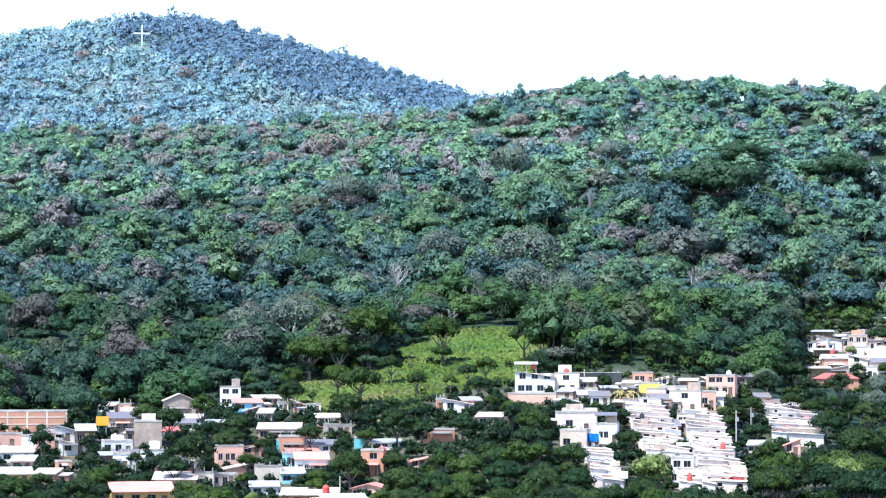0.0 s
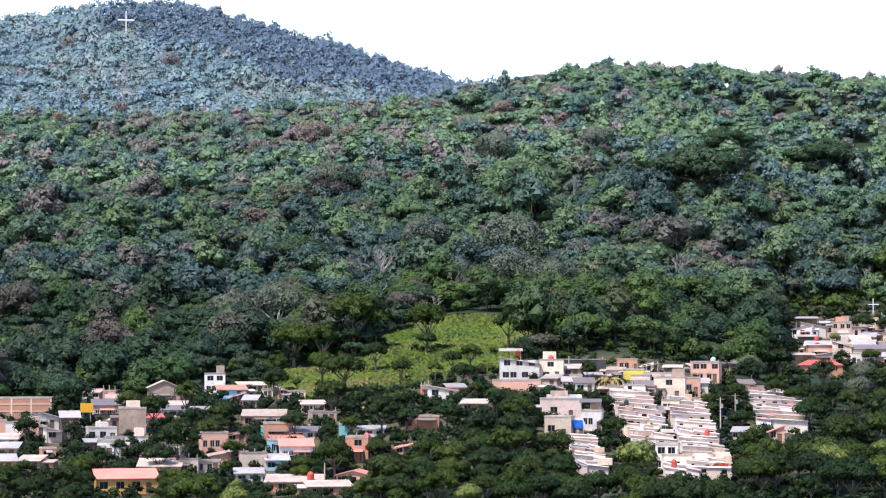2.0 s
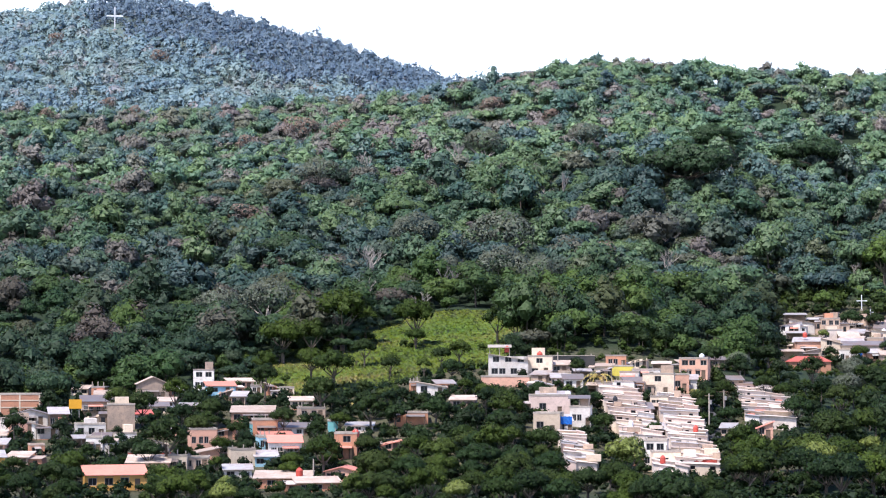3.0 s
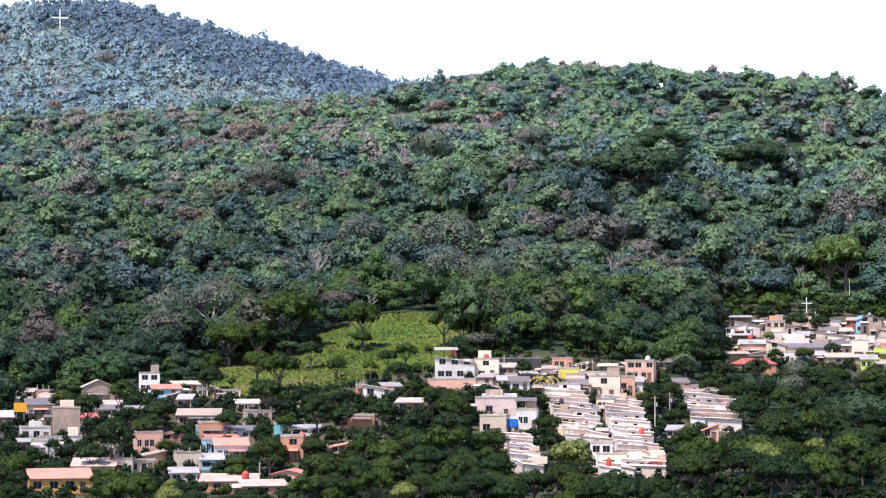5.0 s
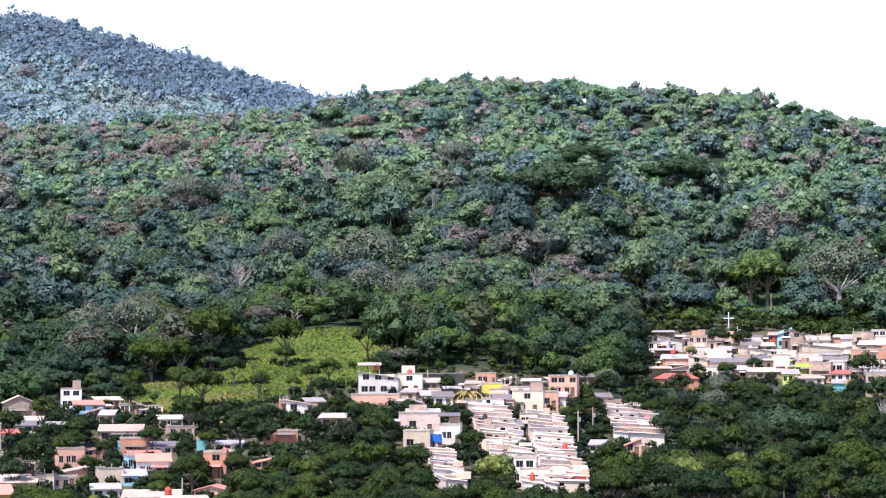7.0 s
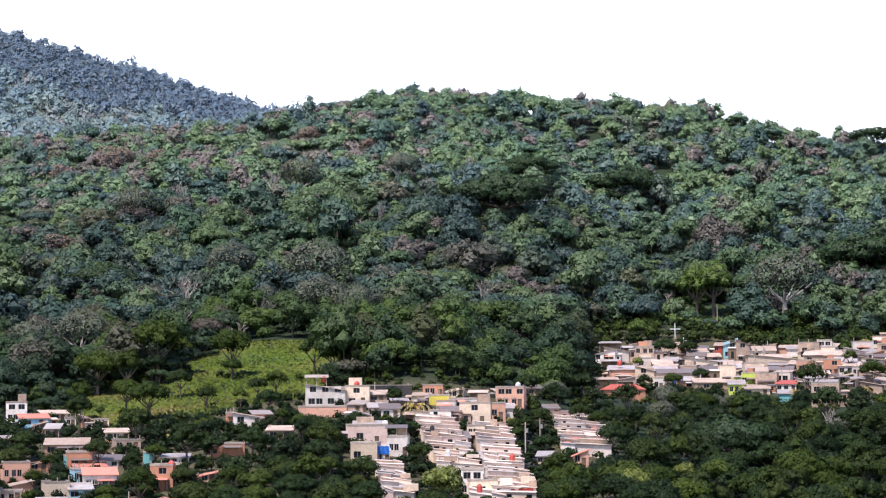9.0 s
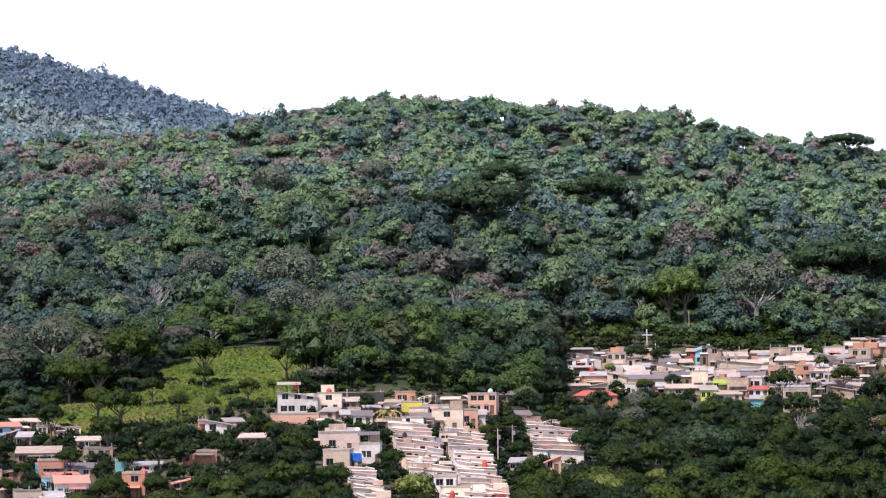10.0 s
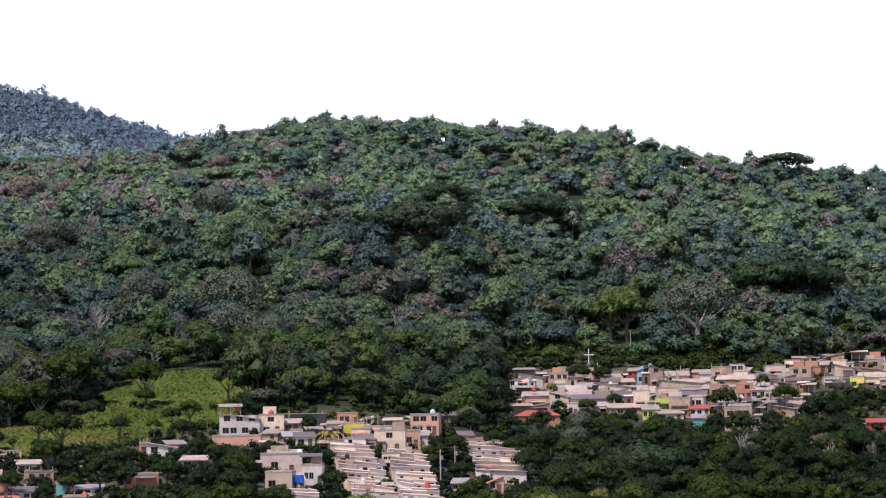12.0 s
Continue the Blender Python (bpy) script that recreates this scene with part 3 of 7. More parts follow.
def extras(e, r, w, body, dep, wall, roof):
    """What people add to a small house: a walled yard in front, a side room, a porch, a roof room, columns left for the next floor."""
    if r.random() < 0.55:
        bm = bmesh.new()
        out, a, b = r.uniform(0.8, 2.2), r.uniform(0.3, 1.3), r.uniform(-0.2, 1.0)
        box(bm, -w / 2 - a, w / 2 + b, -out, -out + 0.2, -4.0, r.uniform(-0.6, 0.3))
        part("yard_wall", bm, M[r.choice(("block", "rowwall", "brick", "concrete", wall))], e)
    if w > 3 and r.random() < 0.5:
        side = r.choice((-1, 1))
        wide, high = r.uniform(1.4, 2.8), body * r.uniform(0.55, 0.85)
        x0 = side * (w / 2 + 0.005)
        x1 = x0 + side * wide
        bm = bmesh.new()
        box(bm, min(x0, x1), max(x0, x1), 0.4, dep * 0.8, -3.0, high)
        annex = part("side_room", bm, M[r.choice(("block", "brick", "rowwall", "wood", wall))], e)
        bm = bmesh.new()
        slab(bm, [(min(x0, x1) - 0.1, 0.1, high + 0.08), (max(x0, x1) + 0.1, 0.1, high + 0.08), (max(x0, x1) + 0.1, dep * 0.85, high + 0.45), (min(x0, x1) - 0.1, dep * 0.85, high + 0.45)], 0.07)
        part("sheet_roof", bm, M[r.choice(("tinroof", "darkroof", "paleroof", "limeroof"))], annex)
        # dark glass panel set before the uncut wall, imitating a shaded opening
        bm = bmesh.new()
        xm = (x0 + x1) / 2
        box(bm, xm - 0.4, xm + 0.4, 0.36, 0.397, high * 0.35, high * 0.8)
        part("opening", bm, M["glass"], annex)
    if body > 2.2 and r.random() < 0.45:
        wide = w * r.uniform(0.4, 0.8)
        x0 = r.uniform(-w / 2, w / 2 - wide)
        zt = min(2.4, body * 0.85)
        bm = bmesh.new()
        slab(bm, [(x0, -1.5, zt - 0.25), (x0 + wide, -1.5, zt - 0.25), (x0 + wide, -0.01, zt + 0.1), (x0, -0.01, zt + 0.1)], 0.06)
        porch = part("porch_roof", bm, M[r.choice(("tinroof", "darkroof", "darkroof", "tileroof"))], e)
        for px in (x0 + 0.1, x0 + wide - 0.1):
            bm = bmesh.new()
            box(bm, px - 0.06, px + 0.06, -1.4, -1.28, -2.0, zt - 0.33)
            part("post", bm, M["wood"], porch)
    if roof == "flat":
        if w > 3.5 and r.random() < 0.45:
            wide = w * r.uniform(0.3, 0.55)
            x0 = r.uniform(-w / 2 + 0.2, w / 2 - wide - 0.2)
            bm = bmesh.new()
            box(bm, x0, x0 + wide, dep * 0.3, dep * 0.85, body + 0.053, body + r.uniform(1.0, 2.1))
            part("roof_room", bm, M[r.choice((wall, "block", "brick", "cream"))], e)
        elif r.random() < 0.6:
            for px in (-w / 2 + 0.2, 0.0, w / 2 - 0.2):
                bm = bmesh.new()
                box(bm, px - 0.09, px + 0.09, 0.0, 0.14, body + 0.283, body + r.uniform(0.8, 1.4))
                part("column_stub", bm, M["concrete"], e)


def house(x, y, z, w, h, wall="white", roof="flat", roofmat="paleroof", win=2, dep=6.0, yaw=0.0, label="", door=True, arch=False, yard=True, size=1.0, rise=None):
    """A small house with its front towards the valley: body with recessed windows and a door, roof, sills."""
    turn = math.degrees(math.atan2(-x, y)) + yaw
    e = new("house")
    e.matrix_basis = pose(x, y, z, 0, 0, turn)
    tagged(e, label, "house", "hillside houses")
    rise = rise if rise is not None else {"flat": 0.0, "shed": min(1.1, 0.3 * h), "right": min(1.4, 0.35 * h), "left": min(1.4, 0.35 * h), "gable": 0.28 * h, "front": min(1.3, 0.32 * h), "hip": 0.35 * h}[roof]
    body = h - (rise if roof in ("shed", "front", "gable", "hip") else 0)
    floors = max(1, round(body / 2.9))
    holes, kinds = [], []
    fh = body / floors
    for f in range(floors):
        cols = win + (1 if door and f == 0 and win < 4 else 0)
        for k in range(cols):
            cx = -w / 2 + w * (k + 0.5) / max(cols, 1) + 0.12 * w / max(cols, 1) * math.sin(3.7 * k + f + x)
            isdoor = door and f == 0 and k == cols - 1
            ww = min(0.95 if isdoor else 1.45 * size, 0.66 * w / max(cols, 1))
            z0, z1 = (0.05, min(2.05, fh - 0.25)) if isdoor else (f * fh + 0.34 * fh, f * fh + min(0.34 * fh + 1.3 * size, 0.84 * fh))
            holes.append((cx - ww / 2, cx + ww / 2, z0, z1))
            kinds.append("door" if isdoor else "window")
    bm = bmesh.new()
    slope = rise if roof == "right" else (-rise if roof == "left" else 0.0)
    front_wall(bm, w, body if roof != "left" else body - rise, holes, dep=dep, slope=slope)
    if roof == "gable":
        for yy in (0.02, dep - 0.02):
            bm.faces.new([bm.verts.new(p) for p in ((-w / 2, yy, body), (w / 2, yy, body), (0, yy, body + rise))])
    part("wall", bm, M[wall], e)
    bm = bmesh.new()
    o = 0.35
    if roof == "flat":
        for bx in ((-w / 2 - 0.06, w / 2 + 0.06, -0.06, 0.14), (-w / 2 - 0.06, w / 2 + 0.06, dep - 0.14, dep + 0.06), (-w / 2 - 0.06, -w / 2 + 0.14, 0.14, dep - 0.14), (w / 2 - 0.14, w / 2 + 0.06, 0.14, dep - 0.14)):
            box(bm, *bx, body - 0.05, body + 0.28)
        box(bm, -w / 2 + 0.14, w / 2 - 0.14, 0.14, dep - 0.14, body - 0.08, body + 0.05)
    elif roof in ("right", "left"):
        zl, zr = (body, body - rise) if roof == "right" else (body - rise, body)
        k = (zr - zl) / w * o
        slab(bm, [(-w / 2 - o, -o, zl - k + 0.13), (w / 2 + o, -o, zr + k + 0.13), (w / 2 + o, dep + o, zr + k + 0.13), (-w / 2 - o, dep + o, zl - k + 0.13)], 0.12)
    elif roof in ("shed", "front"):
        k = rise / dep * o
        slab(bm, [(-w / 2 - o, -o, body - k + 0.1), (w / 2 + o, -o, body - k + 0.1), (w / 2 + o, dep + o, body + rise + k + 0.1), (-w / 2 - o, dep + o, body + rise + k + 0.1)], 0.12)
    elif roof == "gable":
        k = rise / (w / 2) * o
        slab(bm, [(-w / 2 - o, -o, body - k + 0.1), (0, -o, body + rise + 0.1), (0, dep + o, body + rise + 0.1), (-w / 2 - o, dep + o, body - k + 0.1)], 0.14)
        slab(bm, [(0, -o, body + rise + 0.1), (w / 2 + o, -o, body - k + 0.1), (w / 2 + o, dep + o, body - k + 0.1), (0, dep + o, body + rise + 0.1)], 0.14)
    else:
        m = min(w, dep) / 2.4
        a = [bm.verts.new(p) for p in ((-w / 2 - o, -o, body), (w / 2 + o, -o, body), (w / 2 + o, dep + o, body), (-w / 2 - o, dep + o, body))]
        t = [bm.verts.new((-w / 2 + m, dep / 2, body + rise)), bm.verts.new((w / 2 - m, dep / 2, body + rise))]
        for f in ((a[0], a[1], t[1], t[0]), (a[1], a[2], t[1]), (a[2], a[3], t[0], t[1]), (a[3], a[0], t[0]), (a[3], a[2], a[1], a[0])):
            bm.faces.new(f)
    part("roof", bm, M[roofmat], e)
    for (x0, x1, z0, z1), kind in zip(holes, kinds):
        bm = bmesh.new()
        if kind == "door":
            box(bm, x0 + 0.04, x1 - 0.04, 0.1, 0.16, z0, z1 - 0.04)
            part("door", bm, M["wood"], e, "weathered dark door")
            continue
        for bx in ((x0, x1, z0, z0 + 0.07), (x0, x1, z1 - 0.07, z1), (x0, x0 + 0.07, z0 + 0.07, z1 - 0.07), (x1 - 0.07, x1, z0 + 0.07, z1 - 0.07), ((x0 + x1) / 2 - 0.03, (x0 + x1) / 2 + 0.03, z0 + 0.07, z1 - 0.07)):
            box(bm, bx[0], bx[1], 0.08, 0.16, bx[2], bx[3])
        if arch:
            n = 8
            cx, r = (x0 + x1) / 2, (x1 - x0) / 2 + 0.12
            for k in range(n):
                a0, a1 = math.pi * k / n, math.pi * (k + 1) / n
                slab(bm, [(cx + r * math.cos(a0), -0.05, z1 + 0.5 * r * math.sin(a0)), (cx + r * math.cos(a1), -0.05, z1 + 0.5 * r * math.sin(a1)), (cx + r * math.cos(a1), 0.02, z1 + 0.5 * r * math.sin(a1)), (cx + r * math.cos(a0), 0.02, z1 + 0.5 * r * math.sin(a0))], 0.12)
        wd = part("window", bm, M["frame"], e)
        bm = bmesh.new()
        box(bm, x0 + 0.02, x1 - 0.02, 0.17, 0.2, z0 + 0.02, z1 - 0.02)
        part("pane", bm, M["glass"], wd)
    if "concrete frame" in label:
        for k in range(6):
            bm = bmesh.new()
            cx = -w / 2 + 0.2 + (w - 0.4) * k / 5
            box(bm, cx - 0.17, cx + 0.17, -0.09, -0.01, -1.0, body - 0.06)
            part("column", bm, M["cream"], e)
        for zz in (body * 0.36, body * 0.7):
            bm = bmesh.new()
            box(bm, -w / 2, w / 2, -0.07, -0.012, zz, zz + 0.22)
            part("beam", bm, M["cream"], e)
    if "balcony" in label:
        bm = bmesh.new()
        zz = body * 0.48
        box(bm, -w / 2, w / 2, -1.0, -0.02, zz - 0.12, zz)
        part("balcony_slab", bm, M["concrete"], e)
        bm = bmesh.new()
        box(bm, -w / 2, w / 2, -1.0, -0.94, zz + 0.75, zz + 0.82)
        for k in range(14):
            cx = -w / 2 + 0.05 + (w - 0.1) * k / 13
            box(bm, cx - 0.03, cx + 0.03, -0.99, -0.95, zz + 0.003, zz + 0.747)
        part("railing", bm, M["white"], e)
    if not any(q in label for q in ("retaining", "large white", "arched", "turquoise painted", "unfinished")):
        extras(e, random.Random(int(abs(x) * 131 + abs(y) * 17)), w, body, dep, wall, roof)
    if yard:
        d = math.hypot(x, y)
        seen = 0.1 if any(q in label for q in ("bright", "lone", "ochre", "large", "arched", "billboard", "unfinished")) else 0.7
        YARDS.append((math.degrees(math.atan2(x, y)), math.degrees(w / 2 / d), d, (z + seen * h - EYE_Z) / d))
    return e


def lean_to(x, y, z, w, h, roofmat="tinroof", dep=4.0, posts=3, label="", yaw=0.0):
    """An open shelter: posts under a sloping sheet roof, a dark back wall."""
    e = new("shelter")
    e.matrix_basis = pose(x, y, z, 0, 0, math.degrees(math.atan2(-x, y)) + yaw)
    tagged(e, label, "shelter", "sheet-roofed shelters")
    for k in range(posts):
        bm = bmesh.new()
        px = -w / 2 + 0.15 + (w - 0.3) * k / max(posts - 1, 1)
        box(bm, px - 0.08, px + 0.08, 0, 0.16, -1.5 if "canopy" not in label else -0.3, h - 0.55)
        part("post", bm, M["concrete"], e)
    if "canopy" in label or "terrace" in label or "balcony" in label:
        for px in (-w / 2 + 0.15, w / 2 - 0.15):
            bm = bmesh.new()
            box(bm, px - 0.08, px + 0.08, dep - 0.2, dep - 0.04, -0.2, h - 0.1)
            part("post", bm, M["concrete"], e)
    else:
        bm = bmesh.new()
        box(bm, -w / 2, w / 2, dep - 0.2, dep, -1.5, h - 0.1)
        part("wall", bm, M["block"], e)
    bm = bmesh.new()
    slab(bm, [(-w / 2 - 0.3, -0.4, h - 0.45), (w / 2 + 0.3, -0.4, h - 0.45), (w / 2 + 0.3, dep + 0.2, h + 0.15), (-w / 2 - 0.3, dep + 0.2, h + 0.15)], 0.1)
    part("roof", bm, M[roofmat], e)
    d = math.hypot(x, y)
    YARDS.append((math.degrees(math.atan2(x, y)), math.degrees(w / 2 / d), d, (z + 0.5 * h - EYE_Z) / d))
    return e


def tank(x, y, z, mat="redpaint", r=0.62, label="red plastic water tank on a roof"):
    e = new("water_tank")
    e.matrix_basis = pose(x, y, z)
    tagged(e, label, "tank", "roof water tanks")
    bm = bmesh.new()
    tube(bm, [(0, 0, 0), (0, 0, 0.1), (0, 0, 1.0), (0, 0, 1.25), (0, 0, 1.4)], [r * 0.95, r, r, r * 0.75, r * 0.35], 12)
    part("tank_body", bm, M[mat], e)
    bm = bmesh.new()
    tube(bm, [(0, 0, 1.4), (0, 0, 1.5)], [r * 0.33, r * 0.3], 10)
    part("lid", bm, M[mat], e)


def row_unit(seed, ww, hh, dep, mat):
    """One limewashed unit of a row: gable wall with its sloping top, thin roof sheet, openings, porch, parapet, pipe."""
    r = random.Random(seed)
    e = new("row_house")
    fall = r.uniform(0.15, 0.65)
    holes = []
    cx = -ww / 2 + r.uniform(0.3, 1.2)
    while cx < ww / 2 - 1.1:
        wide = r.uniform(0.5, 1.2)
        if r.random() < 0.42:
            top = hh - fall * (cx / ww + 0.5) - r.uniform(0.35, 0.6)
            holes.append((cx, cx + wide, top - r.uniform(0.5, 0.9), top))
        cx += wide + r.uniform(0.5, 1.8)
    bm = bmesh.new()
    front_wall(bm, ww, hh, holes, dep=dep, slope=fall, foot=2.0, deep=0.5)
    part("wall", bm, M[mat], e)
    for q in holes:
        bm = bmesh.new()
        box(bm, q[0] + 0.01, q[1] - 0.01, 0.4, 0.45, q[2] + 0.01, q[3] - 0.01)
        part("window", bm, M["glass"], e)
    bm = bmesh.new()
    over, side = r.uniform(0.08, 0.45), r.uniform(0.05, 0.4)
    slab(bm, [(-ww / 2 - 0.1, -over, hh + 0.07), (ww / 2 + side, -over, hh - fall + 0.03), (ww / 2 + side, dep + 0.1, hh - fall + 0.03), (-ww / 2 - 0.1, dep + 0.1, hh + 0.07)], 0.05)
    part("roof", bm, M[r.choice(("limeroof", "limeroof", "paleroof", "tinroof", "limeroof"))], e)
    bm = bmesh.new()
    box(bm, ww / 2 + 0.02, ww / 2 + 0.12, -0.02, 0.1, -1.5, hh - fall - 0.1)
    part("drainpipe", bm, M["frame"], e)
    if r.random() < 0.22:
        bm = bmesh.new()
        x0 = r.uniform(-ww * 0.4, 0)
        slab(bm, [(x0, -1.3, hh - 1.0), (x0 + ww * 0.4, -1.3, hh - 1.0), (x0 + ww * 0.4, -0.02, hh - 0.72), (x0, -0.02, hh - 0.72)], 0.05)
        part("awning", bm, M[r.choice(("darkroof", "tinroof", "tileroof"))], e)
    if r.random() < 0.14:
        bm = bmesh.new()
        x0 = r.uniform(-ww * 0.45, ww * 0.1)
        wide = r.uniform(1.2, 2.6)
        box(bm, x0, x0 + wide, dep * 0.35, dep * 0.8, hh - 0.1, hh + r.uniform(0.5, 1.3))
        part("roof_room", bm, M[r.choice((mat, "block", "cream"))], e)
    return e


def row_terrace(x, y, z, w, count, climb, back, shift, h=2.9, dep=5.0, seed=1, yaw=0.0, label="limewashed block row house stepping down the slope"):
    """Terraced units that step up the slope, most of them halved by a party wall; each shows the top of its wall above the roof below."""
    r = random.Random(seed)
    turn = math.degrees(math.atan2(-x, y)) + yaw
    m0 = pose(x, y, z, 0, 0, turn)
    for k in range(count):
        cut = r.choice((0.0, 0.3, 0.4, 0.55, 0.65))
        spans = [(-w / 2, w / 2)] if not cut else [(-w / 2, -w / 2 + cut * w - 0.06), (-w / 2 + cut * w + 0.06, w / 2)]
        for n, (x0, x1) in enumerate(spans):
            x0 -= r.uniform(-0.3, 0.4) if n == 0 else 0
            x1 += r.uniform(-0.5, 0.5) if n == len(spans) - 1 else 0
            e = row_unit(seed * 100 + 2 * k + n, x1 - x0, h + r.uniform(-0.1, 0.2), dep, r.choice(("rowwall", "rowwall", "rowwall", "white", "rowpink", "rowwall", "cream")))
            tagged(e, label, "row house", "stepped row houses")
            m = m0 @ pose(shift * k + (x0 + x1) / 2, back * k + r.uniform(-0.5, 0.5), climb * k - (0.25 if n else 0) + r.uniform(-0.12, 0.12), 0, 0, r.uniform(-2.5, 2.5))
            e.matrix_basis = m
            if r.random() < 0.04:
                p = m @ Vector((r.uniform(-0.3, 0.3) * (x1 - x0), dep * 0.5, h - 0.15))
                tank(p.x, p.y, p.z, r.choice(("redpaint", "crosswhite", "dark")), 0.5, "round plastic water tank on a row house roof")
        m = m0 @ pose(shift * k, back * k, climb * k)
        wx, wy = m.translation.x, m.translation.y
        d = math.hypot(wx, wy)
        YARDS.append((math.degrees(math.atan2(wx, wy)), math.degrees(w / 2 / d) * 0.9, d, (m.translation.z + 0.5 * h - EYE_Z) / d))


# the houses, lower slope to upper

house(-90.1, 483.7, 26.5, 21.0, 4.4, "brick", "flat", "concrete", 0, 6.4, -5, "long unfinished red brick building with pale concrete frame", door=False)
house(-78.5, 465.4, 24.8, 6.9, 3.4, "white", "gable", "darkroof", 2, 6.5, -2, "small white cottage with a low gable roof")
house(-89.8, 458.3, 23.8, 10.8, 3.0, "pink", "flat", "concrete", 1, 5.2, 2, "low faded orange rendered building")
house(-82.6, 455.6, 23.7, 2.9, 2.8, "white", "flat", "concrete", 0, 7.1, -9, "plain white block store building", door=False)
house(-82.9, 439.3, 21.8, 8.0, 3.0, "white", "shed", "paleroof", 3, 5.6, -4, "low white house under a pale sheet roof")
house(-78.4, 455.3, 23.7, 5.3, 2.1, "pink", "flat", "concrete", 1, 6.2, 9, "cream rendered low building behind trees")
house(-72.4, 448.2, 22.9, 4.6, 2.9, "white", "right", "paleroof", 1, 6.2, 6, "white walled house beside the lane")
house(-71.9, 460.4, 24.3, 3.7, 4.3, "wood", "shed", "tinroof", 2, 5.4, 3, "dark timber shed with a rusty sheet roof")
house(-67.5, 480.3, 26.4, 5.5, 4.2, "block", "shed", "darkroof", 3, 7.2, 2, "brown two-storey house with a balcony rail")
house(-59.4, 460.2, 24.2, 5.5, 5.1, "block", "flat", "concrete", 0, 6.9, 0, "tall bare grey block building", door=False)
house(-64.0, 464.6, 24.7, 5.6, 2.6, "cream", "left", "paleroof", 1, 5.2, 3, "cream house with a weathered sheet roof")
house(-63.7, 448.5, 22.8, 5.6, 2.9, "white", "flat", "concrete", 2, 6.5, 5, "bright white two-window house")
house(-60.5, 429.8, 20.6, 3.1, 3.2, "white", "flat", "concrete", 1, 5.1, -4, "white lower house with a dark doorway")
house(-56.5, 446.4, 22.5, 3.8, 1.5, "white", "flat", "concrete", 0, 6.2, 7, "low white garden building", door=False)
house(-56.2, 472.7, 25.6, 3.2, 2.1, "white", "shed", "redroof", 1, 7.2, 4, "small white house with red roof")
house(-58.3, 506.7, 29.0, 6.8, 5.4, "block", "gable", "paleroof", 1, 7.3, 4, "pale gable-roofed house with an open loft")
house(-53.9, 492.1, 27.5, 3.7, 2.5, "white", "shed", "paleroof", 1, 7.0, -2, "white low house below the trees")
house(-48.8, 523.7, 31.1, 4.7, 4.6, "white", "flat", "concrete", 2, 7.3, -1, "white two-storey house with a roof terrace")
house(-43.9, 515.1, 30.2, 6.4, 2.9, "lblue", "shed", "tileroof", 1, 5.2, 7, "pale blue house with a red tiled roof")
house(-38.8, 497.5, 28.1, 3.0, 3.1, "block", "shed", "tinroof", 1, 5.5, -7, "grey block hut with sheet roof")
house(-40.2, 524.5, 31.6, 5.9, 2.2, "pink", "shed", "paleroof", 2, 6.1, 8, "long low house with pale roofing")
house(-36.1, 515.7, 30.4, 2.4, 1.8, "white", "flat", "concrete", 1, 5.8, 2, "tiny white house on the slope")
house(-28.9, 509.2, 29.9, 3.3, 2.0, "cream", "flat", "concrete", 1, 6.0, 0, "small cream cottage beside the meadow")
house(-33.9, 471.8, 25.1, 8.7, 3.5, "pink", "front", "paleroof", 2, 6.5, -3, "pink brick house with a pale sloping roof")
house(-30.0, 454.0, 22.8, 5.0, 3.6, "brick", "flat", "concrete", 1, 7.3, 2, "red brick upper storey with turquoise side")
house(-32.3, 453.9, 22.8, 0.9, 2.8, "turq", "flat", "concrete", 0, 7.3, 3, "turquoise painted stair tower", door=False)
house(-27.4, 448.2, 22.2, 6.2, 2.2, "pink", "shed", "tileroof", 2, 7.5, 6, "salmon house with faded tile roof")
house(-24.5, 428.3, 19.8, 6.1, 4.3, "white", "shed", "tileroof", 3, 5.4, 3, "pink and white two-storey house with balcony")
house(-29.0, 437.0, 20.8, 2.1, 2.8, "lblue", "flat", "concrete", 1, 7.4, 6, "narrow pale blue house")
house(-31.8, 420.8, 18.9, 4.5, 3.1, "cream", "flat", "concrete", 0, 6.4, 7, "pale yellow walled house", door=False)
house(-27.5, 420.1, 18.7, 4.1, 2.9, "lblue", "shed", "tinroof", 1, 5.5, 4, "bright sky-blue house on the slope")
house(-40.7, 438.1, 21.1, 5.0, 4.0, "pink", "flat", "concrete", 3, 6.4, 6, "unfinished pink brick house with open windows")
house(-37.6, 451.4, 22.6, 3.9, 2.2, "brick", "left", "tinroof", 1, 5.2, -4, "brick house with a rusty roof")
house(-38.8, 427.2, 19.6, 4.3, 2.3, "pink", "left", "paleroof", 0, 7.5, 6, "white sheet-roofed workshop on the slope", door=False)
house(-43.1, 412.8, 18.1, 3.4, 3.1, "cream", "flat", "concrete", 3, 7.0, -7, "white house with narrow windows")
house(-39.7, 415.1, 18.4, 4.1, 2.3, "block", "flat", "concrete", 2, 5.4, -2, "grey block house with railings")
house(-48.0, 409.2, 17.9, 7.5, 3.3, "pink", "front", "paleroof", 0, 6.9, -4, "wide store with a pale sloping roof", door=False)
house(-50.9, 388.7, 16.4, 10.3, 4.0, "orange", "front", "tileroof", 3, 5.1, 7, "ochre house with arched windows and red tile roof", arch=True)
house(-31.7, 406.8, 17.4, 4.9, 2.3, "white", "shed", "tinroof", 1, 5.1, 2, "white and orange low house")
house(-24.5, 490.4, 27.8, 5.0, 2.4, "cream", "shed", "paleroof", 2, 5.8, 4, "pale concrete house with an open lower floor")
house(-21.4, 473.5, 25.8, 5.1, 2.4, "block", "flat", "concrete", 2, 7.5, 7, "grey lower floor with white door frames")
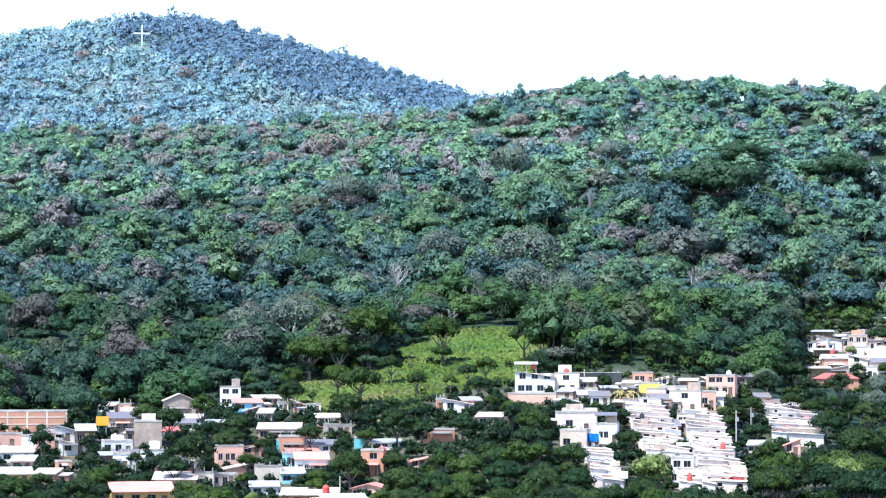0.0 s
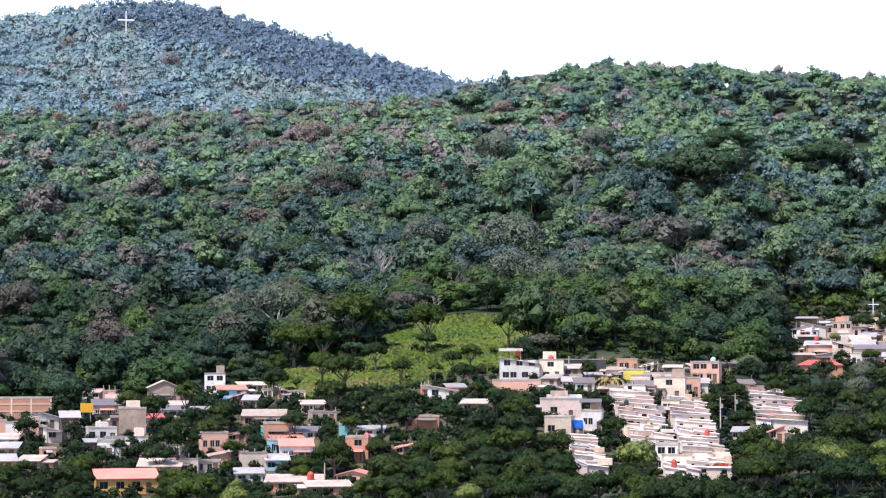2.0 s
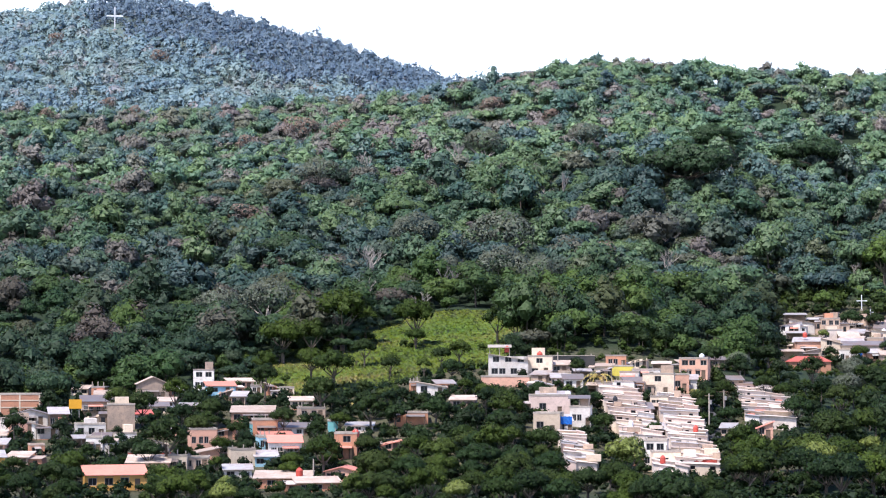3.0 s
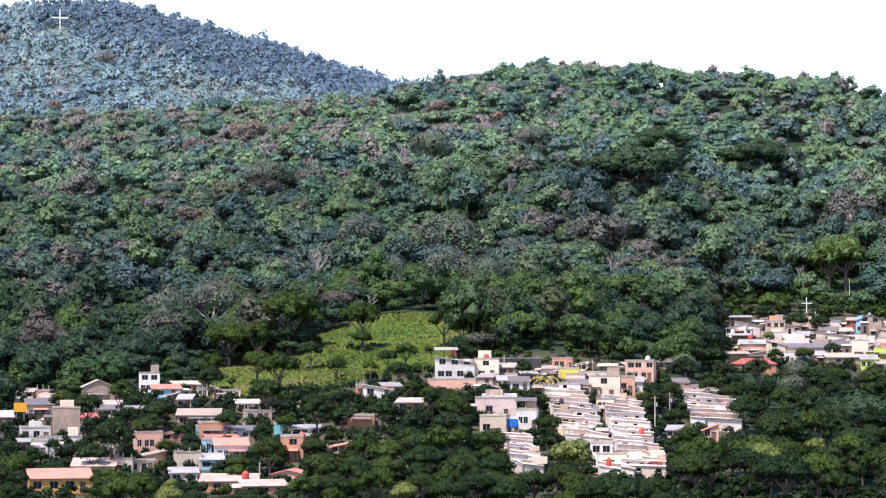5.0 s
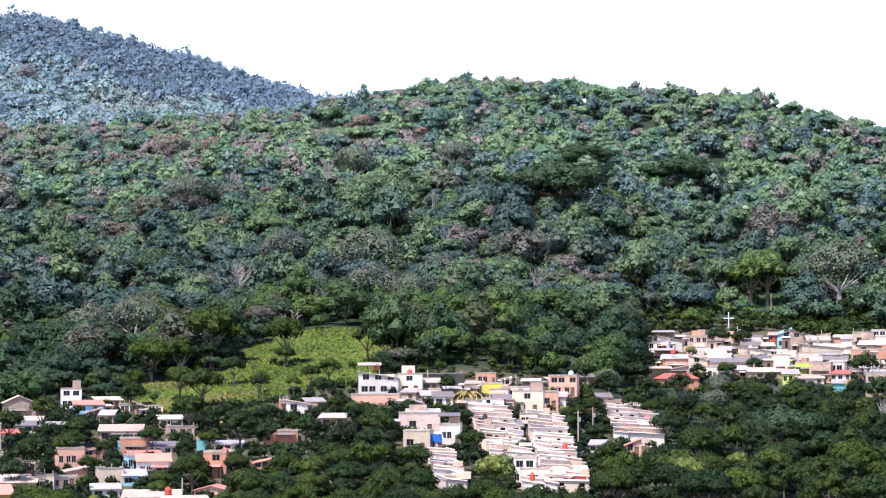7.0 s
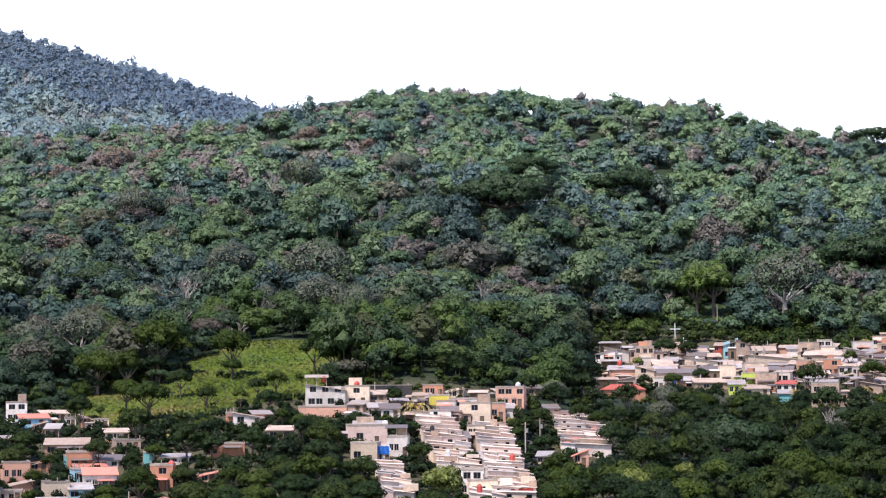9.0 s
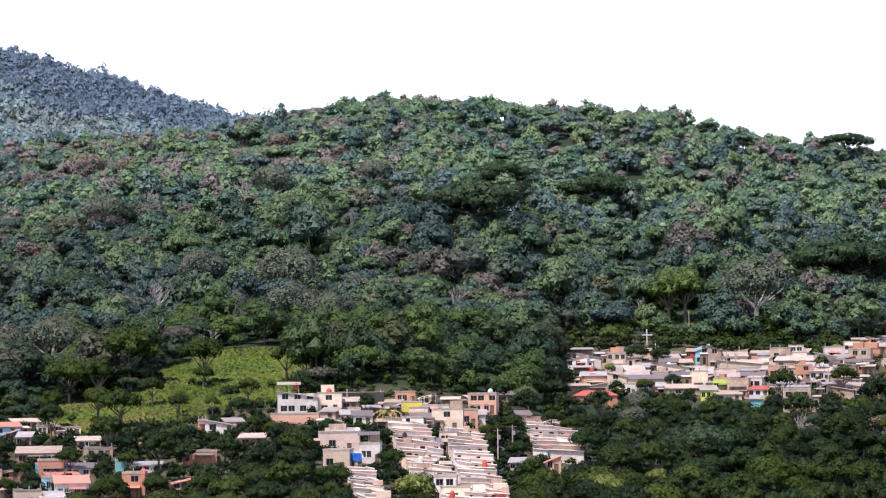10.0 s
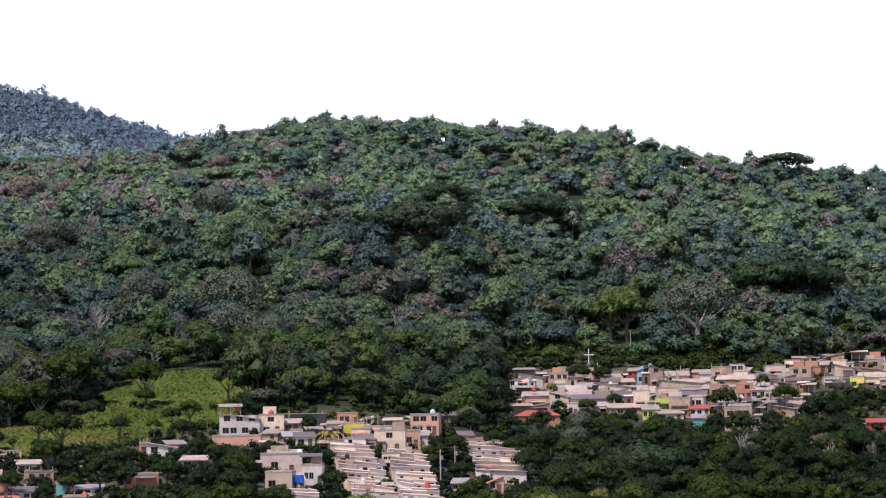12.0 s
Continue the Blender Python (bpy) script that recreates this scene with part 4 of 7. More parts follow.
house(-24.3, 454.4, 23.1, 6.4, 2.5, "white", "shed", "darkroof", 3, 7.5, 0, "porch house with white columns")
house(-11.3, 450.9, 24.1, 5.3, 1.8, "white", "shed", "tinroof", 2, 5.2, -3, "low white house under the trees")
house(-16.5, 453.7, 23.7, 1.9, 2.5, "turq", "flat", "concrete", 0, 5.1, 2, "small turquoise hut on the slope", door=False)
house(-13.1, 422.8, 20.1, 4.2, 4.7, "brick", "flat", "concrete", 1, 6.0, -5, "tall red brick house with a red tank")
house(-4.6, 425.0, 21.2, 3.4, 2.1, "pink", "left", "tileroof", 1, 5.4, 2, "salmon house half hidden by trees")
house(-13.0, 397.8, 17.3, 5.8, 2.6, "pink", "gable", "tileroof", 2, 7.2, -8, "small pink house with gable roof")
house(-23.0, 393.3, 16.4, 9.7, 2.7, "brick", "front", "paleroof", 1, 7.4, -3, "low brick house with sloping roof")
house(-16.5, 386.6, 16.3, 7.4, 2.2, "brick", "shed", "paleroof", 2, 5.9, 7, "white roofed house at the foot of the slope")
house(-0.2, 450.0, 25.4, 4.9, 2.5, "brick", "flat", "concrete", 0, 6.3, -1, "ruined brick wall house", door=False)
house(-77.3, 409.8, 18.9, 7.4, 3.1, "orange", "shed", "tinroof", 2, 6.5, 3, "orange house with sheet roof")
house(3.2, 483.0, 30.4, 6.3, 3.1, "white", "right", "paleroof", 1, 6.6, 1, "long low white house beside the meadow")
house(6.4, 490.0, 31.4, 4.0, 2.4, "brick", "shed", "tinroof", 1, 6.3, 8, "brick hut with a tin roof")
house(-0.6, 491.0, 30.9, 1.9, 2.4, "brick", "flat", "concrete", 0, 6.8, -1, "small bare brick hut", door=False)
house(9.4, 465.9, 28.4, 5.1, 2.5, "block", "shed", "paleroof", 1, 5.8, -5, "grey block hut among trees")
house(19.7, 494.6, 32.3, 9.7, 2.2, "pink", "flat", "concrete", 0, 6.3, 9, "rough stained brick retaining store below the white house", door=False)
house(20.4, 506.6, 34.1, 8.8, 5.3, "white", "right", "concrete", 3, 5.0, 1, "large white two-storey house with sloping parapet")
house(27.5, 507.3, 34.4, 5.4, 4.5, "cream", "flat", "concrete", 1, 6.4, -2, "cream house with a red tank")
house(29.2, 518.2, 36.3, 3.1, 2.1, "white", "flat", "concrete", 1, 6.5, -9, "white upper room on the slope")
house(32.3, 511.0, 35.1, 4.2, 2.8, "block", "front", "paleroof", 1, 5.2, 2, "block house with pale roof")
house(31.0, 496.0, 32.0, 3.2, 3.2, "block", "shed", "tinroof", 2, 6.2, 2, "cluttered grey hut with sheet roof")
house(34.0, 493.8, 31.6, 4.2, 3.4, "white", "shed", "darkroof", 1, 5.9, 3, "white hut with dark roof")
house(27.3, 464.2, 26.8, 8.1, 4.2, "rowpink", "flat", "concrete", 1, 6.8, 4, "large bare cement-rendered house")
house(25.2, 442.3, 23.7, 5.2, 4.3, "cream", "flat", "concrete", 1, 5.2, -9, "cream lower storey house")
house(29.1, 444.1, 23.7, 2.4, 3.8, "white", "shed", "tinroof", 1, 7.4, 3, "white house with a blue awning")
house(32.6, 454.8, 24.8, 4.1, 4.1, "white", "flat", "concrete", 2, 6.1, -4, "white two-storey house with dark windows")
house(45.4, 518.0, 36.0, 4.5, 3.0, "brick", "flat", "concrete", 2, 5.8, 2, "pink brick upper house")
house(42.3, 513.3, 35.3, 3.8, 2.0, "cream", "front", "paleroof", 0, 5.8, -2, "pale roofed store on the slope", door=False)
house(46.0, 509.9, 34.3, 4.7, 2.4, "yellow", "flat", "concrete", 0, 6.5, -2, "bright yellow painted house", door=False)
house(46.8, 501.8, 32.4, 4.2, 3.0, "white", "flat", "concrete", 1, 5.9, -4, "white house with one window")
house(47.3, 494.7, 30.8, 4.1, 3.5, "brick", "shed", "darkroof", 2, 5.1, 5, "brick house with an open balcony")
house(51.1, 507.4, 33.4, 6.3, 2.5, "white", "flat", "concrete", 1, 6.8, 1, "whitewashed upper house on the slope")
house(52.5, 495.2, 30.2, 6.8, 4.9, "cream", "flat", "concrete", 1, 5.6, -3, "large cream block house")
house(58.3, 502.6, 30.9, 3.6, 4.0, "pink", "flat", "concrete", 1, 5.6, 5, "pinkish block house with a wide opening")
house(63.2, 520.2, 33.7, 6.5, 4.7, "pink", "flat", "concrete", 3, 6.1, -6, "pink house with three arched windows", arch=True)
house(71.5, 544.3, 36.1, 4.5, 2.7, "block", "shed", "darkroof", 2, 5.3, 4, "upper room with a dark sheet roof")
house(51.2, 481.3, 27.5, 3.8, 2.9, "cream", "flat", "concrete", 2, 5.8, -3, "cream house with tall dark windows")
house(46.1, 467.7, 25.6, 4.9, 3.7, "block", "shed", "darkroof", 1, 6.1, 6, "dark-roofed workshop between the rows")
house(50.2, 446.2, 22.1, 4.7, 3.7, "block", "shed", "tinroof", 2, 5.4, 6, "grey house with blue shutters")
house(43.2, 412.7, 18.9, 4.1, 4.9, "white", "flat", "concrete", 2, 6.6, -3, "whitewashed house at the row's foot")
house(44.9, 409.5, 18.5, 5.1, 3.5, "cream", "flat", "concrete", 2, 6.1, 7, "cream house with wooden shutters")
house(62.6, 458.8, 22.8, 2.9, 2.6, "block", "shed", "tinroof", 1, 5.3, -5, "small block hut beside the lane")
house(70.1, 458.7, 22.2, 3.2, 3.5, "pink", "left", "tileroof", 1, 5.5, 1, "salmon hut among trees")
house(73.2, 521.9, 31.4, 3.3, 2.9, "block", "shed", "darkroof", 1, 7.1, 6, "small dark-roofed house on the slope")
house(105.2, 640.4, 44.3, 5.5, 4.3, "white", "left", "paleroof", 2, 5.7, -6, "white house at the forest edge")
house(117.3, 644.4, 43.9, 5.2, 5.4, "block", "flat", "concrete", 3, 6.6, 6, "grey block upper storey with three windows")
house(106.8, 618.9, 38.8, 6.9, 5.0, "pink", "shed", "tinroof", 1, 5.9, 6, "grey block house on the slope")
house(111.5, 612.9, 37.9, 5.3, 5.7, "cream", "right", "paleroof", 1, 5.7, -7, "pale house with sloping parapet")
house(120.3, 632.7, 41.9, 5.4, 3.5, "block", "front", "paleroof", 1, 5.7, 5, "house under a pale sloping roof")
house(119.3, 610.4, 38.1, 10.6, 4.6, "cream", "shed", "darkroof", 3, 6.0, -3, "long house with a dark veranda")
house(114.1, 606.4, 36.9, 3.1, 3.4, "white", "flat", "concrete", 1, 6.0, -1, "small white house on the slope")
house(100.6, 582.4, 34.8, 10.8, 4.0, "brick", "hip", "redroof", 1, 5.4, 8, "house with a bright red hipped roof")
house(124.9, 619.5, 40.2, 4.4, 3.4, "block", "flat", "concrete", 2, 7.4, -9, "block house with two windows")
house(132.8, 640.4, 41.8, 9.4, 4.4, "cream", "right", "paleroof", 0, 7.5, 7, "long pale roof stepping down the slope", door=False)
house(128.7, 608.5, 38.9, 5.9, 4.5, "white", "shed", "darkroof", 2, 7.4, -1, "white house with a dark porch")
house(127.2, 597.6, 36.8, 10.1, 3.3, "block", "front", "paleroof", 1, 5.6, 8, "low block house with pale roofing")
house(132.2, 602.7, 38.3, 4.3, 5.2, "cream", "flat", "concrete", 0, 7.1, 4, "cream block house on the slope", door=False)
house(131.7, 589.5, 35.7, 4.2, 3.9, "lime", "shed", "tinroof", 2, 6.3, 3, "lime green painted house")
house(143.1, 662.7, 47.5, 3.2, 3.2, "redpaint", "shed", "paleroof", 1, 5.9, -4, "red and white small house")
house(144.9, 656.2, 45.7, 4.3, 5.3, "lblue", "left", "tinroof", 1, 5.2, -5, "pale blue-grey sheet metal house")
house(146.8, 648.6, 44.3, 3.8, 6.9, "block", "right", "darkroof", 1, 5.7, 2, "tall block house with a dark roof")
house(152.2, 648.4, 45.3, 8.3, 4.0, "cream", "front", "paleroof", 1, 5.1, 6, "house under a broad pale roof")
house(152.2, 633.0, 42.2, 14.8, 4.5, "cream", "right", "paleroof", 0, 6.7, 7, "long house with a roof falling along the slope", door=False)
house(154.7, 637.5, 43.5, 6.5, 3.4, "brick", "front", "paleroof", 1, 7.2, 8, "red brick house on the slope")
house(143.4, 619.6, 40.4, 5.4, 3.8, "cream", "flat", "concrete", 0, 6.4, 7, "cream house on the slope", door=False)
house(136.8, 596.5, 37.7, 4.6, 3.8, "lime", "flat", "concrete", 1, 6.9, -9, "lime and white house")
house(140.0, 591.7, 37.1, 5.6, 4.2, "block", "flat", "concrete", 0, 5.7, -6, "plain block building on the slope", door=False)
house(136.0, 585.4, 35.3, 6.9, 3.0, "cream", "front", "paleroof", 1, 6.3, 3, "low house behind trees")
house(148.3, 612.3, 39.7, 7.8, 3.6, "block", "shed", "darkroof", 2, 7.3, -2, "dark-roofed house on the slope")
house(141.1, 574.9, 33.9, 3.5, 3.1, "turq", "shed", "tinroof", 0, 5.9, 2, "turquoise hut on the slope", door=False)
house(144.1, 586.5, 36.4, 5.1, 3.0, "white", "shed", "redroof", 2, 7.2, -4, "white house with red roof")
house(161.1, 647.3, 46.2, 3.3, 3.1, "white", "shed", "tinroof", 0, 7.0, -0, "small pale house with a tank", door=False)
house(165.0, 644.2, 46.1, 5.9, 4.1, "block", "flat", "concrete", 1, 5.5, -3, "brown block house on the slope")
house(170.7, 647.9, 46.4, 4.3, 4.5, "white", "flat", "concrete", 2, 7.0, 1, "white upper storey with open windows")
house(163.3, 630.2, 43.4, 6.5, 4.4, "block", "front", "paleroof", 1, 7.0, -6, "block house with pale roof")
house(168.2, 627.9, 43.7, 5.8, 3.9, "brick", "front", "paleroof", 0, 7.0, 8, "pinkish house under pale sheets", door=False)
house(164.3, 615.4, 40.5, 4.7, 4.6, "brick", "flat", "concrete", 1, 5.0, 6, "red brick two-storey house")
house(168.8, 614.2, 40.5, 6.0, 3.9, "white", "shed", "paleroof", 2, 7.2, 2, "white house with pale roof")
house(176.6, 638.0, 45.3, 6.1, 3.4, "cream", "right", "tinroof", 0, 5.7, -8, "long-roofed pale house on the slope", door=False)
house(177.6, 622.2, 42.9, 6.4, 2.9, "cream", "right", "paleroof", 1, 6.3, -4, "low pale house on the slope")
house(148.5, 563.8, 32.5, 6.9, 6.1, "block", "flat", "concrete", 2, 6.2, -1, "lone tall block house among trees")
house(170.1, 611.8, 40.1, 2.5, 2.7, "white", "flat", "concrete", 1, 5.0, 5, "tiny white hut on the slope")
house(188.4, 644.0, 44.5, 6.3, 5.2, "block", "flat", "concrete", 2, 5.3, -8, "block house with a roof frame")
house(159.3, 619.9, 40.9, 7.9, 4.0, "pink", "flat", "concrete", 2, 5.2, -7, "salmon house with green door")
house(204.8, 653.7, 46.8, 5.8, 3.9, "cream", "right", "paleroof", 0, 7.1, 9, "long pale roofed house", door=False)
house(203.3, 637.4, 42.7, 4.1, 4.0, "lime", "flat", "concrete", 1, 6.3, -7, "pale green house on the slope")
house(207.5, 637.1, 42.9, 7.6, 5.0, "cream", "front", "paleroof", 2, 5.8, -3, "low cream house on the slope")
house(213.2, 633.1, 42.0, 8.3, 5.1, "block", "front", "paleroof", 2, 6.6, -3, "block house at the village's end")
house(183.9, 560.6, 32.3, 5.3, 2.9, "redpaint", "front", "redroof", 1, 5.9, 2, "small house with red roof")
house(198.9, 662.8, 48.1, 6.9, 3.8, "block", "front", "paleroof", 1, 5.8, -6, "block house with pale roof")
row_terrace(43.2, 437.9, 21.6, 8.3, 14, 0.71, 4.23, -0.42, seed=1, dep=4.4)
row_terrace(49.8, 401.9, 17.5, 7.6, 18, 0.64, 5.00, -0.31, seed=2, dep=5.2)
row_terrace(28.8, 397.0, 18.2, 5.1, 9, 0.50, 4.50, -0.23, seed=3, dep=4.7)
row_terrace(73.6, 475.3, 23.9, 10.3, 9, 0.74, 5.75, -0.27, seed=4, dep=6.0)
row_terrace(44.0, 396.6, 17.5, 5.9, 2, 0.54, 8.00, -0.50, seed=5, dep=8.4)
house(141.0, 628.4, 40.9, 6.8, 3.1, "rowwall", "front", "tinroof", 1, 3.7, -6, "small limewashed hut with a rusty tin roof", door=True)
lean_to(177.7, 607.5, 39.5, 5.6, 2.6, "paleroof", 3.5, 2, "open shelter with posts under a pale sheet roof", 11)
house(145.9, 598.5, 38.4, 4.5, 3.1, "rowwall", "flat", "tinroof", 2, 3.5, -12, "small limewashed hut with a flat concrete roof", door=False)
house(115.3, 663.1, 47.5, 6.2, 2.8, "block", "left", "paleroof", 2, 4.3, 2, "small grey block hut with a pale sheet roof", door=True)
lean_to(105.4, 633.3, 42.2, 5.2, 3.4, "tinroof", 3.5, 2, "open shelter with posts under a rusty tin roof", -2)
lean_to(139.4, 647.2, 42.8, 7.2, 2.5, "tinroof", 3.5, 2, "open shelter with posts under a rusty tin roof", -13)
house(170.8, 622.0, 42.5, 3.8, 2.7, "rowwall", "shed", "tinroof", 2, 3.8, 2, "small limewashed hut with a rusty tin roof", door=False)
house(116.7, 638.4, 43.0, 5.8, 2.9, "rowwall", "flat", "tinroof", 1, 5.0, 12, "small limewashed hut with a flat concrete roof", door=True)
house(173.5, 597.3, 37.1, 5.4, 2.9, "cream", "shed", "paleroof", 1, 4.0, 6, "small cream rendered hut with a pale sheet roof", door=True)
house(128.1, 667.8, 47.5, 4.7, 3.2, "block", "shed", "tinroof", 1, 3.7, -10, "small grey block hut with a rusty tin roof", door=True)
house(137.0, 665.0, 47.2, 5.9, 2.6, "cream", "front", "darkroof", 0, 3.7, 1, "small cream rendered hut with a dark sheet roof", door=False)
house(171.8, 605.1, 38.6, 5.8, 3.5, "block", "right", "paleroof", 0, 5.2, -2, "small grey block hut with a pale sheet roof", door=False)
house(149.4, 618.2, 40.2, 3.7, 3.3, "brick", "left", "darkroof", 2, 4.4, 9, "small red brick hut with a dark sheet roof", door=True)
house(175.2, 663.3, 46.9, 6.0, 3.3, "rowwall", "front", "paleroof", 2, 4.0, -14, "small limewashed hut with a pale sheet roof", door=True)
house(162.3, 637.7, 44.7, 4.2, 3.8, "cream", "left", "tinroof", 1, 3.9, -2, "small cream rendered hut with a rusty tin roof", door=False)
house(135.0, 615.4, 40.2, 5.1, 2.8, "cream", "right", "paleroof", 1, 5.2, -13, "small cream rendered hut with a pale sheet roof", door=False)
lean_to(123.2, 653.5, 44.4, 4.9, 3.5, "tinroof", 3.5, 3, "open shelter with posts under a rusty tin roof", -10)
house(167.6, 590.7, 36.1, 6.6, 3.0, "block", "right", "paleroof", 0, 3.6, -4, "small grey block hut with a pale sheet roof", door=True)
house(121.4, 603.9, 37.1, 4.1, 3.5, "pink", "shed", "tinroof", 1, 4.4, 14, "small faded pink hut with a rusty tin roof", door=False)
house(141.7, 607.7, 39.5, 4.9, 3.5, "cream", "front", "paleroof", 1, 5.2, 2, "small cream rendered hut with a pale sheet roof", door=True)
house(154.3, 654.0, 46.8, 7.0, 3.3, "cream", "left", "paleroof", 0, 5.4, -1, "small cream rendered hut with a pale sheet roof", door=False)
house(186.8, 664.2, 46.9, 6.1, 3.8, "white", "flat", "tinroof", 1, 4.6, 10, "small whitewashed hut with a flat concrete roof", door=False)
house(175.0, 629.1, 44.2, 6.2, 3.6, "white", "right", "tinroof", 1, 3.9, 14, "small whitewashed hut with a rusty tin roof", door=False)
house(118.4, 618.8, 39.7, 6.6, 3.7, "cream", "front", "tinroof", 1, 4.5, 5, "small cream rendered hut with a rusty tin roof", door=True)
lean_to(114.4, 656.1, 46.4, 3.8, 3.3, "tinroof", 3.5, 2, "open shelter with posts under a rusty tin roof", -9)
house(131.1, 629.5, 41.2, 4.8, 3.0, "white", "left", "tinroof", 0, 5.1, -6, "small whitewashed hut with a rusty tin roof", door=True)
house(135.2, 622.5, 40.6, 6.0, 2.8, "rowwall", "left", "paleroof", 1, 3.6, -11, "small limewashed hut with a pale sheet roof", door=False)
house(186.3, 652.9, 45.4, 7.3, 2.9, "cream", "shed", "tinroof", 0, 3.9, -13, "small cream rendered hut with a rusty tin roof", door=True)
house(123.5, 640.2, 42.6, 4.5, 3.6, "block", "front", "tinroof", 1, 4.4, -4, "small grey block hut with a rusty tin roof", door=True)
house(134.0, 653.4, 43.8, 5.1, 3.9, "rowwall", "shed", "darkroof", 0, 4.2, -3, "small limewashed hut with a dark sheet roof", door=True)
house(119.4, 626.7, 41.0, 6.3, 3.1, "white", "front", "paleroof", 1, 5.1, -8, "small whitewashed hut with a pale sheet roof", door=True)
house(105.3, 625.2, 40.1, 3.8, 3.5, "pink", "front", "tinroof", 1, 5.0, -3, "small faded pink hut with a rusty tin roof", door=True)
house(158.3, 608.8, 39.1, 6.6, 2.9, "block", "shed", "paleroof", 2, 5.4, 4, "small grey block hut with a pale sheet roof", door=True)
house(154.9, 599.3, 38.1, 4.8, 2.9, "white", "front", "tinroof", 2, 4.9, -5, "small whitewashed hut with a rusty tin roof", door=True)
house(105.0, 609.0, 37.2, 6.4, 3.5, "block", "left", "tinroof", 1, 4.3, 8, "small grey block hut with a rusty tin roof", door=True)
lean_to(154.8, 586.9, 36.5, 5.8, 3.0, "tinroof", 3.5, 2, "open shelter with posts under a rusty tin roof", -5)
house(109.5, 646.8, 45.5, 7.1, 3.8, "white", "right", "paleroof", 0, 3.8, -2, "small whitewashed hut with a pale sheet roof", door=True)
lean_to(166.0, 596.3, 37.0, 3.4, 3.2, "tinroof", 3.5, 2, "open shelter with posts under a rusty tin roof", 4)
house(166.6, 622.1, 42.2, 4.1, 3.6, "cream", "front", "tinroof", 1, 4.5, -6, "small cream rendered hut with a rusty tin roof", door=True)
lean_to(151.4, 624.9, 41.0, 5.0, 3.2, "tinroof", 3.5, 3, "open shelter with posts under a rusty tin roof", 7)
house(148.6, 640.0, 42.9, 4.5, 3.2, "cream", "shed", "darkroof", 1, 4.9, 6, "small cream rendered hut with a dark sheet roof", door=False)
house(128.2, 661.7, 45.7, 5.8, 4.0, "block", "flat", "tinroof", 1, 4.4, -3, "small grey block hut with a flat concrete roof", door=False)
house(149.0, 588.4, 36.9, 4.0, 3.2, "cream", "right", "tinroof", 1, 3.7, -2, "small cream rendered hut with a rusty tin roof", door=True)
house(181.6, 629.3, 44.0, 5.3, 2.6, "block", "shed", "darkroof", 1, 4.0, -3, "small grey block hut with a dark sheet roof", door=True)
lean_to(183.5, 619.4, 42.1, 3.6, 2.9, "paleroof", 3.5, 3, "open shelter with posts under a pale sheet roof", -6)
house(163.9, 603.1, 38.1, 5.9, 2.9, "cream", "left", "paleroof", 2, 4.0, 11, "small cream rendered hut with a pale sheet roof", door=True)
house(194.8, 656.7, 46.3, 7.0, 3.6, "brick", "flat", "darkroof", 0, 5.2, -9, "small red brick hut with a flat concrete roof", door=True)
house(141.6, 639.5, 41.8, 4.9, 3.1, "cream", "shed", "paleroof", 0, 3.8, -3, "small cream rendered hut with a pale sheet roof", door=True)
lean_to(111.0, 628.3, 41.0, 3.8, 2.9, "darkroof", 3.5, 2, "open shelter with posts under a dark sheet roof", 9)
house(175.8, 616.4, 41.7, 5.2, 2.7, "cream", "front", "darkroof", 1, 3.6, 6, "small cream rendered hut with a dark sheet roof", door=True)
house(135.7, 659.2, 45.3, 6.2, 3.6, "white", "front", "paleroof", 2, 5.0, 8, "small whitewashed hut with a pale sheet roof", door=False)
house(128.3, 652.5, 43.7, 3.9, 2.6, "block", "right", "tinroof", 2, 3.9, 12, "small grey block hut with a rusty tin roof", door=False)
house(130.8, 645.9, 42.5, 4.4, 3.1, "brick", "left", "tinroof", 1, 4.5, -12, "small red brick hut with a rusty tin roof", door=True)
lean_to(171.7, 656.9, 46.8, 6.1, 3.7, "tinroof", 3.5, 3, "open shelter with posts under a rusty tin roof", -12)
lean_to(98.7, 597.9, 36.9, 5.8, 3.6, "paleroof", 3.5, 2, "open shelter with posts under a pale sheet roof", 6)
house(182.7, 636.3, 44.5, 4.0, 3.2, "brick", "left", "paleroof", 2, 3.6, -4, "small red brick hut with a pale sheet roof", door=True)
house(161.4, 653.4, 47.1, 6.4, 2.6, "pink", "shed", "paleroof", 0, 4.8, -10, "small faded pink hut with a pale sheet roof", door=False)
house(168.6, 636.0, 45.2, 3.9, 3.5, "cream", "flat", "tinroof", 1, 4.1, 8, "small cream rendered hut with a flat concrete roof", door=True)
house(135.9, 609.0, 39.6, 3.5, 2.7, "cream", "left", "paleroof", 1, 5.1, 1, "small cream rendered hut with a pale sheet roof", door=True)
lean_to(149.0, 605.9, 39.1, 6.4, 3.0, "paleroof", 3.5, 2, "open shelter with posts under a pale sheet roof", -11)
house(121.9, 664.9, 46.9, 4.6, 2.7, "block", "flat", "darkroof", 0, 5.0, -12, "small grey block hut with a flat concrete roof", door=True)
house(123.0, 647.4, 43.4, 4.1, 3.0, "pink", "flat", "paleroof", 1, 5.5, -8, "small faded pink hut with a flat concrete roof", door=True)
house(156.3, 625.8, 41.6, 3.9, 3.4, "cream", "shed", "paleroof", 1, 4.9, -12, "small cream rendered hut with a pale sheet roof", door=False)
house(141.4, 613.9, 40.0, 3.7, 3.2, "block", "front", "tinroof", 2, 3.8, -7, "small grey block hut with a rusty tin roof", door=False)
house(139.2, 653.3, 44.2, 4.0, 3.2, "block", "shed", "paleroof", 1, 4.2, 6, "small grey block hut with a pale sheet roof", door=False)
